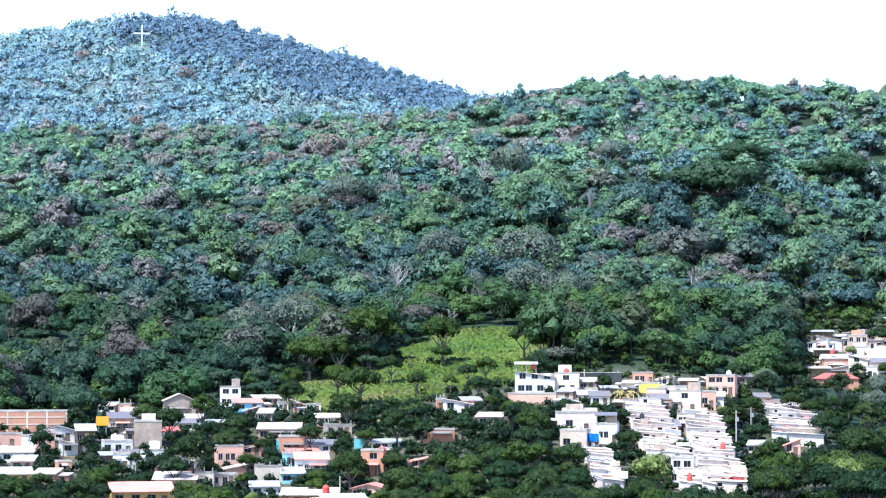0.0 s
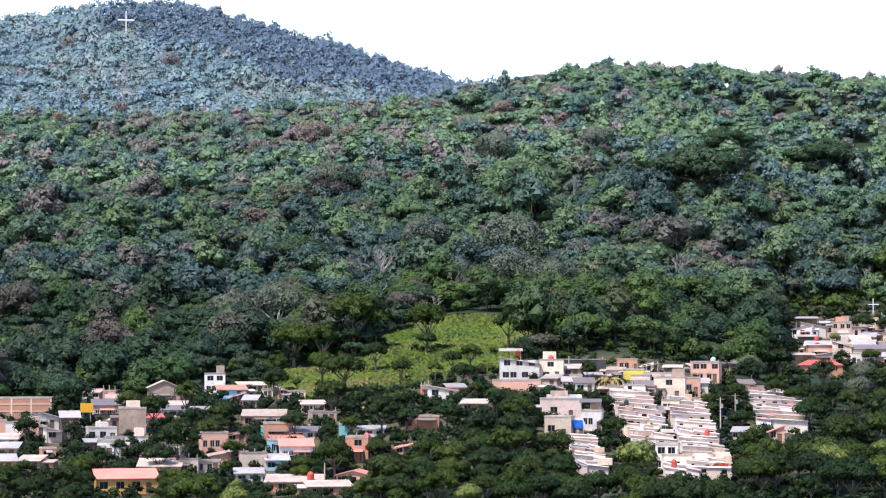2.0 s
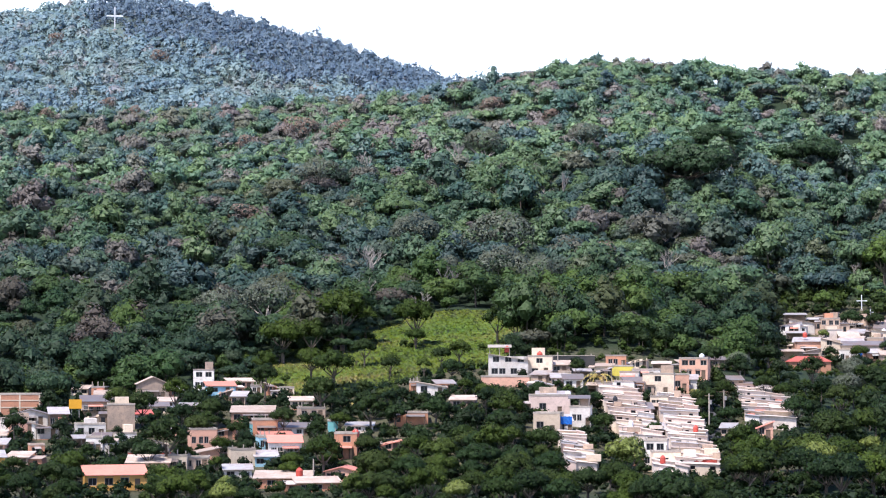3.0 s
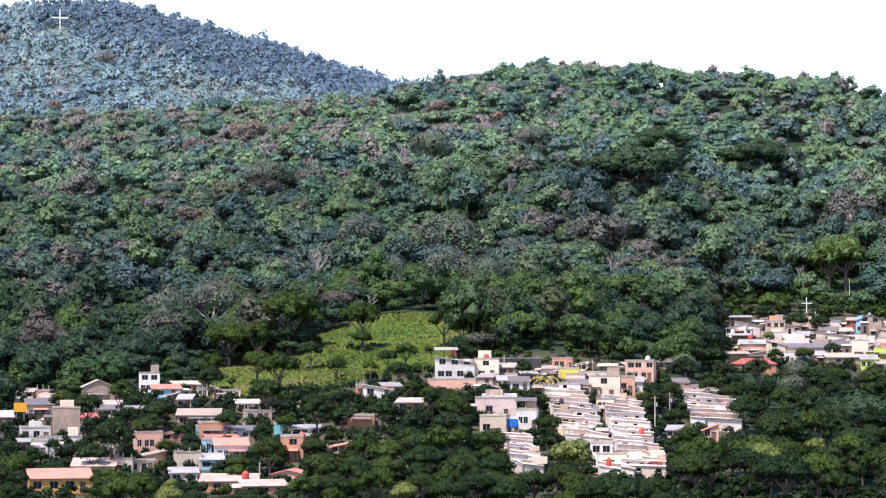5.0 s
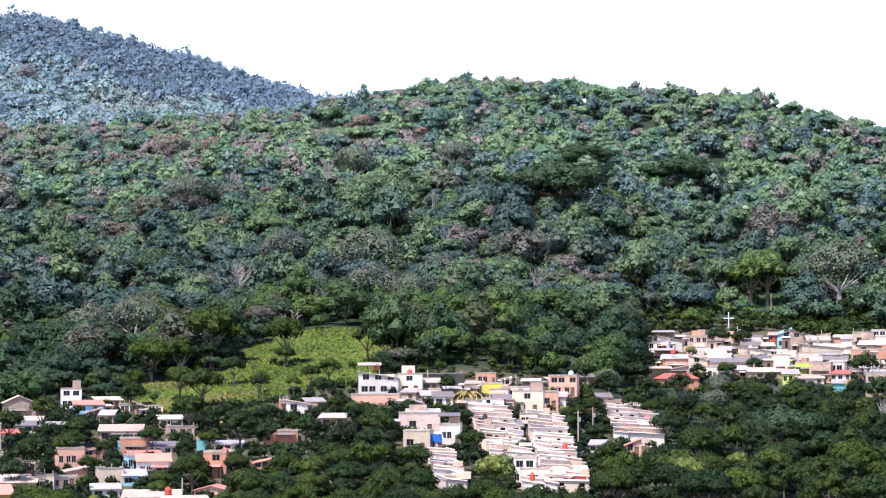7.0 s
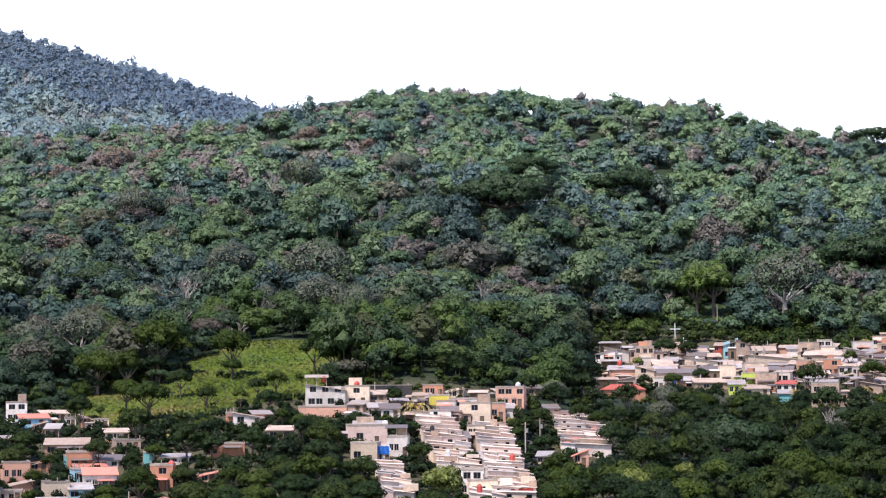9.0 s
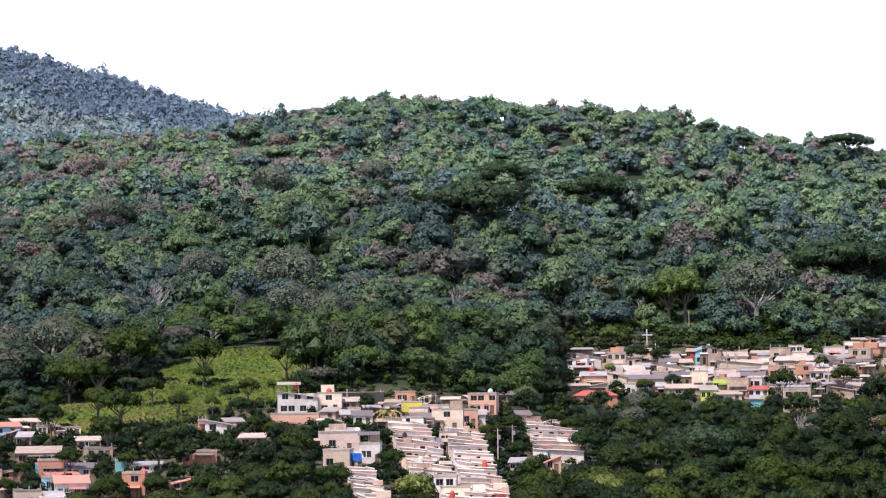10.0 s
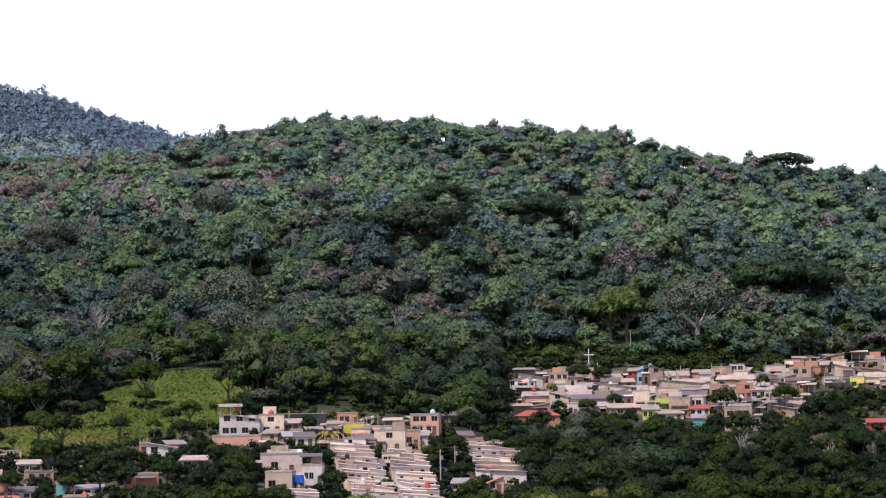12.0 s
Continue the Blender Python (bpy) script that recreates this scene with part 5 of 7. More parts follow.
lean_to(187.6, 635.9, 43.8, 4.4, 2.6, "darkroof", 3.5, 2, "open shelter with posts under a dark sheet roof", -8)
house(161.4, 588.3, 36.3, 3.3, 3.3, "block", "left", "paleroof", 2, 5.4, -11, "small grey block hut with a pale sheet roof", door=False)
lean_to(108.9, 654.0, 47.2, 6.3, 3.8, "tinroof", 3.5, 3, "open shelter with posts under a rusty tin roof", 7)
house(125.8, 630.6, 41.4, 4.7, 2.7, "block", "left", "tinroof", 0, 4.7, -9, "small grey block hut with a rusty tin roof", door=True)
house(174.9, 591.7, 36.1, 6.4, 2.6, "cream", "left", "darkroof", 1, 5.0, 12, "small cream rendered hut with a dark sheet roof", door=True)
house(193.5, 669.6, 48.8, 4.7, 3.5, "rowwall", "flat", "paleroof", 1, 5.5, -4, "small limewashed hut with a flat concrete roof", door=True)
lean_to(218.9, 643.8, 45.5, 6.1, 2.5, "tinroof", 3.5, 3, "open shelter with posts under a rusty tin roof", 13)
house(224.5, 685.1, 50.5, 6.2, 2.6, "white", "flat", "paleroof", 2, 4.8, -1, "small whitewashed hut with a flat concrete roof", door=False)
house(209.0, 648.1, 46.0, 4.0, 2.6, "brick", "right", "darkroof", 2, 4.8, -11, "small red brick hut with a dark sheet roof", door=True)
lean_to(225.5, 669.0, 48.6, 4.6, 2.5, "tinroof", 3.5, 3, "open shelter with posts under a rusty tin roof", 14)
lean_to(222.4, 694.3, 51.9, 5.0, 3.7, "paleroof", 3.5, 3, "open shelter with posts under a pale sheet roof", -0)
house(217.4, 649.6, 46.9, 3.8, 2.4, "block", "front", "tinroof", 2, 3.8, -8, "small grey block hut with a rusty tin roof", door=True)
house(211.9, 695.4, 52.0, 5.4, 2.7, "pink", "front", "tinroof", 1, 4.8, -3, "small faded pink hut with a rusty tin roof", door=True)
house(231.9, 671.1, 48.6, 5.5, 3.0, "rowwall", "left", "paleroof", 0, 5.2, -8, "small limewashed hut with a pale sheet roof", door=True)
house(221.3, 657.8, 48.0, 5.9, 3.3, "cream", "flat", "tinroof", 1, 5.0, -14, "small cream rendered hut with a flat concrete roof", door=False)
house(231.2, 681.9, 50.6, 5.5, 3.1, "block", "right", "paleroof", 1, 4.3, 10, "small grey block hut with a pale sheet roof", door=False)
house(211.5, 685.1, 51.0, 6.0, 3.7, "pink", "left", "paleroof", 1, 4.2, 8, "small faded pink hut with a pale sheet roof", door=True)
house(222.8, 636.1, 43.4, 6.0, 3.5, "brick", "front", "paleroof", 0, 3.5, -9, "small red brick hut with a pale sheet roof", door=True)
house(198.6, 645.1, 44.3, 5.5, 2.5, "cream", "flat", "tinroof", 0, 4.8, 8, "small cream rendered hut with a flat concrete roof", door=True)
house(227.8, 656.6, 47.1, 6.4, 3.4, "pink", "flat", "paleroof", 1, 5.0, 9, "small faded pink hut with a flat concrete roof", door=True)
lean_to(198.4, 678.6, 51.2, 4.1, 2.5, "paleroof", 3.5, 2, "open shelter with posts under a pale sheet roof", 3)
house(203.7, 677.0, 51.0, 5.2, 2.9, "pink", "right", "darkroof", 2, 4.2, 11, "small faded pink hut with a dark sheet roof", door=False)
house(220.1, 671.9, 49.3, 4.9, 3.0, "block", "flat", "tinroof", 1, 4.7, 11, "small grey block hut with a flat concrete roof", door=False)
lean_to(197.7, 639.1, 43.2, 5.6, 2.4, "tinroof", 3.5, 2, "open shelter with posts under a rusty tin roof", 10)
house(200.7, 668.5, 49.5, 4.2, 2.7, "white", "left", "darkroof", 2, 4.3, -1, "small whitewashed hut with a dark sheet roof", door=True)
house(205.6, 667.0, 49.6, 5.1, 2.5, "block", "left", "paleroof", 1, 3.8, -11, "small grey block hut with a pale sheet roof", door=False)
house(205.2, 659.8, 48.3, 4.0, 3.7, "cream", "flat", "tinroof", 0, 5.2, -4, "small cream rendered hut with a flat concrete roof", door=False)
house(-79.0, 428.8, 20.8, 4.1, 2.7, "pink", "front", "tinroof", 1, 4.8, -9, "small faded pink hut with a rusty tin roof", door=True)
house(-70.5, 426.2, 20.3, 2.6, 2.3, "brick", "flat", "paleroof", 1, 3.7, 8, "small red brick hut with a flat concrete roof", door=False)
house(-82.2, 446.5, 22.6, 3.7, 2.3, "cream", "right", "tinroof", 2, 4.8, 11, "small cream rendered hut with a rusty tin roof", door=False)
house(-72.5, 415.7, 19.3, 4.0, 2.3, "block", "front", "paleroof", 2, 5.4, -13, "small grey block hut with a pale sheet roof", door=True)
house(-60.6, 438.8, 21.6, 3.3, 2.6, "cream", "front", "darkroof", 0, 4.8, -6, "small cream rendered hut with a dark sheet roof", door=False)
house(-48.1, 433.3, 20.7, 2.4, 2.3, "cream", "right", "darkroof", 1, 3.8, 5, "small cream rendered hut with a dark sheet roof", door=True)
house(-76.4, 518.4, 30.0, 3.8, 2.3, "cream", "front", "paleroof", 2, 5.3, -11, "small cream rendered hut with a pale sheet roof", door=False)
house(-69.2, 504.3, 28.6, 3.4, 2.7, "pink", "shed", "paleroof", 1, 4.6, -1, "small faded pink hut with a pale sheet roof", door=True)
house(-48.3, 450.4, 22.8, 2.4, 2.3, "pink", "left", "tinroof", 0, 4.6, -0, "small faded pink hut with a rusty tin roof", door=True)
lean_to(-63.9, 437.4, 21.6, 2.8, 2.3, "tinroof", 3.5, 3, "open shelter with posts under a rusty tin roof", 8)
house(-71.6, 514.0, 29.6, 3.0, 2.3, "brick", "flat", "tinroof", 1, 5.5, -11, "small red brick hut with a flat concrete roof", door=False)
house(-65.1, 496.7, 28.0, 3.8, 2.3, "brick", "right", "paleroof", 1, 4.5, 10, "small red brick hut with a pale sheet roof", door=True)
lean_to(-46.8, 417.4, 18.7, 3.0, 2.3, "tinroof", 3.5, 3, "open shelter with posts under a rusty tin roof", -1)
house(-42.1, 505.3, 29.0, 3.0, 2.5, "pink", "left", "paleroof", 1, 4.9, 1, "small faded pink hut with a pale sheet roof", door=True)
house(-54.7, 514.1, 29.7, 4.2, 2.3, "brick", "front", "tinroof", 1, 5.5, 3, "small red brick hut with a rusty tin roof", door=False)
house(-60.9, 516.4, 29.9, 3.3, 3.1, "brick", "front", "tinroof", 0, 4.4, 13, "small red brick hut with a rusty tin roof", door=False)
lean_to(-47.9, 485.6, 26.7, 4.3, 2.3, "tinroof", 3.5, 2, "open shelter with posts under a rusty tin roof", 6)
house(-54.5, 485.0, 26.8, 3.8, 2.3, "cream", "front", "darkroof", 1, 5.4, 1, "small cream rendered hut with a dark sheet roof", door=False)
house(-27.0, 470.2, 25.0, 2.7, 2.3, "brick", "left", "tinroof", 0, 5.0, 9, "small red brick hut with a rusty tin roof", door=True)
house(-32.7, 512.0, 30.1, 2.7, 2.8, "brick", "right", "paleroof", 2, 3.7, -4, "small red brick hut with a pale sheet roof", door=True)
house(63.5, 530.2, 35.7, 4.2, 2.3, "rowwall", "shed", "paleroof", 1, 5.2, 14, "small limewashed hut with a pale sheet roof", door=True)
house(42.0, 505.3, 33.7, 2.7, 2.6, "block", "left", "tinroof", 2, 4.3, 10, "small grey block hut with a rusty tin roof", door=False)
house(42.2, 493.2, 30.9, 2.5, 2.3, "white", "flat", "paleroof", 2, 3.8, 10, "small whitewashed hut with a flat concrete roof", door=False)
lean_to(36.8, 503.7, 33.5, 3.7, 2.6, "tinroof", 3.5, 2, "open shelter with posts under a rusty tin roof", 6)
house(27.2, 490.2, 31.3, 3.3, 2.3, "rowwall", "right", "tinroof", 0, 4.2, -8, "small limewashed hut with a rusty tin roof", door=False)
house(50.4, 518.6, 35.7, 3.8, 2.3, "cream", "left", "paleroof", 2, 4.7, -7, "small cream rendered hut with a pale sheet roof", door=True)
house(60.7, 508.4, 31.8, 3.7, 2.9, "white", "front", "tinroof", 1, 3.9, -0, "small whitewashed hut with a rusty tin roof", door=False)
lean_to(55.5, 517.0, 34.7, 4.1, 3.0, "paleroof", 3.5, 2, "open shelter with posts under a pale sheet roof", -3)
lean_to(38.3, 492.5, 30.9, 2.9, 2.3, "paleroof", 3.5, 2, "open shelter with posts under a pale sheet roof", -4)
house(26.8, 501.3, 33.2, 3.5, 2.5, "block", "front", "tinroof", 0, 4.8, -14, "small grey block hut with a rusty tin roof", door=True)
house(32.7, 501.9, 33.2, 2.7, 2.3, "cream", "flat", "paleroof", 1, 4.0, 2, "small cream rendered hut with a flat concrete roof", door=False)
house(56.6, 508.9, 32.6, 3.2, 3.0, "rowwall", "right", "tinroof", 1, 4.4, -7, "small limewashed hut with a rusty tin roof", door=False)
house(45.7, 456.7, 23.9, 2.5, 2.3, "block", "right", "darkroof", 1, 5.4, 3, "small grey block hut with a dark sheet roof", door=True)
house(46.7, 435.5, 21.1, 3.1, 2.3, "pink", "shed", "darkroof", 1, 5.4, -6, "small faded pink hut with a dark sheet roof", door=True)
house(46.5, 485.8, 28.9, 2.7, 2.3, "cream", "front", "paleroof", 0, 4.4, 10, "small cream rendered hut with a pale sheet roof", door=True)
house(50.5, 456.2, 23.4, 2.2, 2.4, "cream", "left", "paleroof", 1, 5.3, 11, "small cream rendered hut with a pale sheet roof", door=True)
lean_to(41.4, 455.1, 24.0, 3.0, 2.3, "darkroof", 3.5, 2, "open shelter with posts under a dark sheet roof", 1)
house(42.7, 475.1, 27.1, 3.1, 2.3, "brick", "front", "paleroof", 0, 3.8, 13, "small red brick hut with a pale sheet roof", door=False)
house(40.9, 441.1, 22.2, 2.6, 2.3, "pink", "flat", "tinroof", 2, 4.2, -14, "small faded pink hut with a flat concrete roof", door=True)
house(40.0, 435.2, 21.5, 2.6, 2.3, "rowwall", "left", "tinroof", 2, 4.2, 4, "small limewashed hut with a rusty tin roof", door=True)
house(44.3, 443.8, 22.3, 2.7, 2.4, "white", "shed", "tinroof", 1, 4.8, -6, "small whitewashed hut with a rusty tin roof", door=False)
lean_to(50.2, 475.4, 26.5, 3.6, 2.6, "paleroof", 3.5, 3, "open shelter with posts under a pale sheet roof", -6)

# ---- the wooded hill ----
def open_sight(x, y, top, r, loose=None):
    """False where a tree of that height would stand in a house or tower over the front of one behind it."""
    a, d = np.degrees(np.arctan2(x, y)), np.hypot(x, y)
    s = (land(x, y) + top - EYE_Z) / d
    ok = np.ones(len(x), bool)
    loose = np.zeros(len(x), bool) if loose is None else loose
    for ha, hw, hd, hs in VIEWS:
        ok &= ~((np.abs(a - ha) < hw + np.degrees(0.4 * r / d)) & (d < hd + 1) & (s > hs) & ~loose)
    for ha, hw, hd, hs in YARDS:
        near = np.abs(a - ha) < hw + np.degrees(0.6 * r / d)
        ok &= ~(near & (d < hd + 1) & (s > hs) & ~loose)
        ok &= ~((np.abs(a - ha) < hw + np.degrees(0.5 * r / d)) & (d > hd - 0.4 * r) & (d < hd + 8))
    return ok


for a in np.arange(-0.9, 2.4, 0.3):
    hx, hy = polar(a, 527)
    VIEWS.append((a, 0.15, 527.0, (land1(hx, hy) + 0.5 - EYE_Z) / 527))
for a in np.arange(3.3, 6.6, 0.3):
    hx, hy = polar(a, 538)
    VIEWS.append((a, 0.15, 538.0, (land1(hx, hy) + 0.6 - EYE_Z) / 538))
for a in np.arange(-3.3, 1.0, 0.3):
    hx, hy = polar(a, 524)
    VIEWS.append((a, 0.15, 524.0, (land1(hx, hy) + 0.5 - EYE_Z) / 524))
X, Y = spots(7.2, -11.9, 19.5, 470, 1135)
D, A = np.hypot(X, Y), np.degrees(np.arctan2(X, Y))
vil = village(X, Y)
keep = (meadow(X, Y) < 0.3) & (vil < 0.25) & (D > 500) & ~((A > 8.2) & (D < 604))
keep &= open_sight(X, Y, np.full(len(X), 7.0), np.full(len(X), 3.5))
X, Y, D, A = X[keep], Y[keep], D[keep], A[keep]
n = len(X)
patch = 0.5 + 0.5 * wob(X, Y, 37)
tint = np.clip(0.42 * rng.random(n) + 0.42 * patch + rng.normal(scale=0.05, size=n), 0, 0.84)
dry = rng.random(n) < 0.08 + 0.13 * smooth(820, 980, D) * (1 - smooth(2, 8, A)) + 0.04 * patch
dense = (A < 1.5 * np.sin(D / 40)) & (D < 740) & (rng.random(n) < 0.62)
tint = np.where(dense, rng.uniform(0.52, 0.72, n), tint)
tint = np.where(dry, rng.uniform(0.84, 1.0, n), tint)
size = np.clip(rng.lognormal(math.log(5.0), 0.33, n), 2.6, 10.0)
size = np.where(D > 860, np.minimum(size, 7.5), size)
size *= 1 - 0.10 * smooth(930, 1075, D)
tall = size * rng.uniform(0.4, 0.85, n) + 0.2 + 1.0 * smooth(1000, 1080, D)
for name, sel, cr, mt in (("hill_forest_lower", (D < 660) & (size < 6.2), CROWNS[0], "leaves"), ("hill_forest_lower_tall", (D < 660) & (size >= 6.2), CROWNS[3], "leaves"), ("hill_forest_middle", (D >= 660) & (D < 860) & (size < 6), CROWNS[1], "leaves_mid_hazed"), ("hill_forest_middle_tall", (D >= 660) & (D < 860) & (size >= 6), CROWNS[0], "leaves_mid_hazed"),
                          ("hill_forest_upper", (D >= 860) & (size < 5), CROWNS[2], "leaves_up_hazed"), ("hill_forest_upper_tall", (D >= 860) & (size >= 5), CROWNS[1], "leaves_up_hazed")):
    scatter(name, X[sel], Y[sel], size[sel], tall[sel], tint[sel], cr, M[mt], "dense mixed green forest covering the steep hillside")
zz = land(X, Y)
stems("hill_forest_trunks", X, Y, zz, tall, size * 0.045, M["bark"], "grey-brown trunks of the hillside forest")

# the far hill behind, woods below and pines on its crest, paled by painted-in haze
X, Y = spots(5.6, -11.9, 3.2, 1150, 1540)
A, D = np.degrees(np.arctan2(X, Y)), np.hypot(X, Y)
CROSS_AT = (-189.4, 1424.5)
clear = (np.abs(X - CROSS_AT[0] * Y / CROSS_AT[1]) < 7) & (Y > CROSS_AT[1] - 48) & (Y < CROSS_AT[1] + 5)
X, Y, A, D = X[~clear], Y[~clear], A[~clear], D[~clear]
crest = 1395 + 12 * np.sin(A * 2.2) - 95 * smooth(-7, -2.5, A) - 60 * smooth(-2.5, 1, A)
pine = (D > crest) & (A > -8.2)
for sel, nm, cr, mt, lab in ((~pine, "far_hill_forest", CROWNS_FAR, M["leaves_far_hazed"], "blue-green and dry forest on the distant hill, haze painted into its colour"),
                             (pine, "far_hill_pines", PINES, M["needles_hazed"], "blue-green pine wood along the distant crest, haze painted into its colour")):
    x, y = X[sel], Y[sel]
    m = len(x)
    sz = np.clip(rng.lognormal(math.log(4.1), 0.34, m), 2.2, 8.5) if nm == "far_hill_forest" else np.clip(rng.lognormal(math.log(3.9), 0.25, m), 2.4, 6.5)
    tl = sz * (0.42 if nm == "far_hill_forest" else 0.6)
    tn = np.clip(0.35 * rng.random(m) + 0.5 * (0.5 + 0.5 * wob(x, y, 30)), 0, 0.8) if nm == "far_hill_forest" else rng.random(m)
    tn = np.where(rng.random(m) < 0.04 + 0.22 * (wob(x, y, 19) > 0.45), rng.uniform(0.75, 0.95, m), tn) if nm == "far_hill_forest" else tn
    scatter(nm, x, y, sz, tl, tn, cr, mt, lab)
    stems(nm + "_trunks", x, y, land(x, y), tl, sz * 0.04, M["bark"], "thin trunks of the distant forest")


# ---- single trees ----
def tree_proto(name, seed, rad, high, flat, mat, tufts, lobes, label, tuft=0.038, group="village trees", bark="bark", spread=0.74, cone=False, lean=0.0, squash=1.0, level=0, core=0.8):
    e = new(name)
    tagged(e, label, "tree", group)
    r = random.Random(seed)
    bm = bmesh.new()
    top = high - 0.35 * rad * flat
    tube(bm, [(0, 0, -1.0), (0.1 * lean, 0, 0.3 * high), (lean * 0.5, 0.05, top * 0.7), (lean, 0, top)], [0.055 * rad + 0.12, 0.05 * rad + 0.08, 0.04 * rad + 0.06, 0.06], 8)
    for k in range(6):
        a = k * 1.05 + r.uniform(-0.3, 0.3)
        q = rad * r.uniform(0.45, 0.7)
        tube(bm, [(lean * 0.4, 0, high * r.uniform(0.4, 0.55)), (lean * 0.6 + q * 0.5 * math.cos(a), q * 0.5 * math.sin(a), high * 0.66), (lean + q * math.cos(a), q * math.sin(a), high - 0.1 * rad)], [0.03 * rad + 0.05, 0.02 * rad + 0.04, 0.03], 5)
    part("trunk", bm, M[bark], e)
    q, lay = crown(seed, tufts, lobes, flat, tuft, spread=spread, cone=cone, squash=squash, level=level, core=core, loose=0.5)
    q = q * rad + np.array([lean, 0, high])
    meshpart("crown", quads_mesh("crown", q.reshape(-1, 3), 3, M[mat], np.zeros(len(q) * 3), np.repeat(lay, 3, axis=0)), e)
    return e


def bare_tree(x, y, high, wide, seed, mat="palebark", label="leafless pale grey tree with forking branches"):
    e = new("bare_tree")
    e.matrix_basis = pose(x, y, land1(x, y) - 0.3, 0, 0, seed * 40)
    tagged(e, label, "tree", "leafless trees")
    r = random.Random(seed)
    trunk, twigs = bmesh.new(), bmesh.new()

    def grow(p, d, length, rad, level):
        q = p + d * length * 0.5 + Vector((r.uniform(-1, 1), r.uniform(-1, 1), 0)) * length * 0.06
        e2 = p + d * length
        tube(trunk if level < 2 else twigs, [p, q, e2], [rad, rad * 0.8, rad * 0.6], 5 if level < 2 else 3)
        if level >= 4:
            return
        for k in range(3 if level else 4):
            a = r.uniform(0, 6.28)
            n = (d * 0.75 + Vector((math.cos(a) * wide, math.sin(a) * wide, 0.25)) * r.uniform(0.5, 0.95)).normalized()
            grow(p + d * length * r.uniform(0.6, 1.0), n, length * r.uniform(0.55, 0.78), rad * 0.62, level + 1)

    grow(Vector((0, 0, 0)), Vector((0, 0, 1)), high * 0.42, high * 0.024, 0)
    part("trunk", trunk, M[mat], e)
    tagged(part("branchwork", twigs, M[mat], e), kind="stuff")
    return e


def palm(x, y, high, mat, seed, fronds=13, reach=2.6, label="coconut palm with drooping fronds"):
    e = new("palm")
    e.matrix_basis = pose(x, y, land1(x, y) - 0.3)
    tagged(e, label, "palm", "palms")
    r = random.Random(seed)
    bm = bmesh.new()
    tube(bm, [(0, 0, 0), (0.15, 0.1, high * 0.5), (0.2, 0.1, high)], [0.2, 0.15, 0.12], 7)
    part("trunk", bm, M["bark"], e)
    for k in range(fronds):
        a = k * 2.4 + r.uniform(-0.2, 0.2)
        up = r.uniform(0.05, 1.1)
        pts = []
        for s in np.linspace(0, 1, 7):
            pts.append((0.2 + reach * s * math.cos(a), 0.1 + reach * s * math.sin(a), high + reach * (up * s - (0.55 + up * 0.7) * s * s)))
        q = []
        side = Vector((-math.sin(a), math.cos(a), 0))
        for (p0, p1) in zip(pts, pts[1:]):
            p0, p1 = Vector(p0), Vector(p1)
            wd = 0.42 * (1.1 - 0.75 * (p0 - Vector(pts[0])).length / reach)
            for sgn in (-1, 1):
                q += [p0, p0 + (p1 - p0) * 0.6, p0 + (p1 - p0) * 0.95 + side * sgn * wd - Vector((0, 0, 0.25)), p0 + (p1 - p0) * 0.35 + side * sgn * wd - Vector((0, 0, 0.2))]
        v = np.array([tuple(p) for p in q])
        meshpart("frond", quads_mesh("frond", v, 4, M[mat], np.full(len(v), r.random())), e)
    return e


def settle(proto, x, y, s, turn, lift=0.0):
    k = s / proto.scale.x
    return copy_thing(proto, pose(x, y, land1(x, y) + lift, 0, 0, turn) @ Matrix.Diagonal((k, k, k, 1)))


LOOKS = [("broad_tree", 101, 5.0, 6.6, 0.75, "leaves_near", 1600, 18, "broad leafy green tree among the houses"),
         ("broad_tree", 102, 4.4, 6.2, 0.95, "leaves_near", 1500, 16, "dense round-crowned dark green tree"),
         ("broad_tree", 103, 5.4, 6.0, 0.6, "leaves_near", 1600, 20, "spreading green tree with uneven crown"),
         ("broad_tree", 104, 4.0, 6.8, 1.1, "leaves_near", 1400, 15, "tall leafy tree with a full crown"),
         ("broad_tree", 105, 4.8, 6.0, 0.7, "leaves_mango", 1500, 17, "dark green mango tree with dense crown"),
         ("broad_tree", 106, 4.2, 6.5, 0.8, "leaves_lime", 1700, 16, "light yellow-green leafy tree"),
         ("broad_tree", 107, 4.4, 6.0, 0.7, "leaves_fresh", 1700, 17, "fresh green round-crowned leafy tree")]
PROTOS = [tree_proto(*q) for q in LOOKS]
first = [False] * len(PROTOS)


def plant(k, x, y, s, turn):
    if first[k]:
        settle(PROTOS[k], x, y, s, turn)
    else:
        first[k] = True
        PROTOS[k].matrix_basis = pose(x, y, land1(x, y), 0, 0, turn) @ Matrix.Diagonal((s, s, s, 1))


# trees between the houses and in the belt below the upper village
X, Y = spots(5.4, -11.9, 19.5, 340, 640)
D, A = np.hypot(X, Y), np.degrees(np.arctan2(X, Y))
belt = (A > 8.2) & (D < 596)
town = ((village(X, Y) > 0.25) | (D < 400)) & ~belt
S = np.where(belt, rng.uniform(0.45, 0.95, len(X)), rng.uniform(0.3, 0.7, len(X)))
keep = (belt & (D > 372) & (rng.random(len(X)) < 0.42)) | (town & (rng.random(len(X)) < 0.6))
keep &= meadow(X, Y) < 0.35
free = (rng.random(len(X)) < np.where(A < 0.5, 0.10, 0.03)) & ~belt & (D < 505) & (D > 420)
S = np.where(free, np.minimum(S, 0.85), S)
keep &= open_sight(X, Y, 9.5 * S, 4.6 * S, free)
order = np.argsort(D[keep])
X, Y, S = X[keep][order], Y[keep][order], S[keep][order]
rest = slice(190, None)
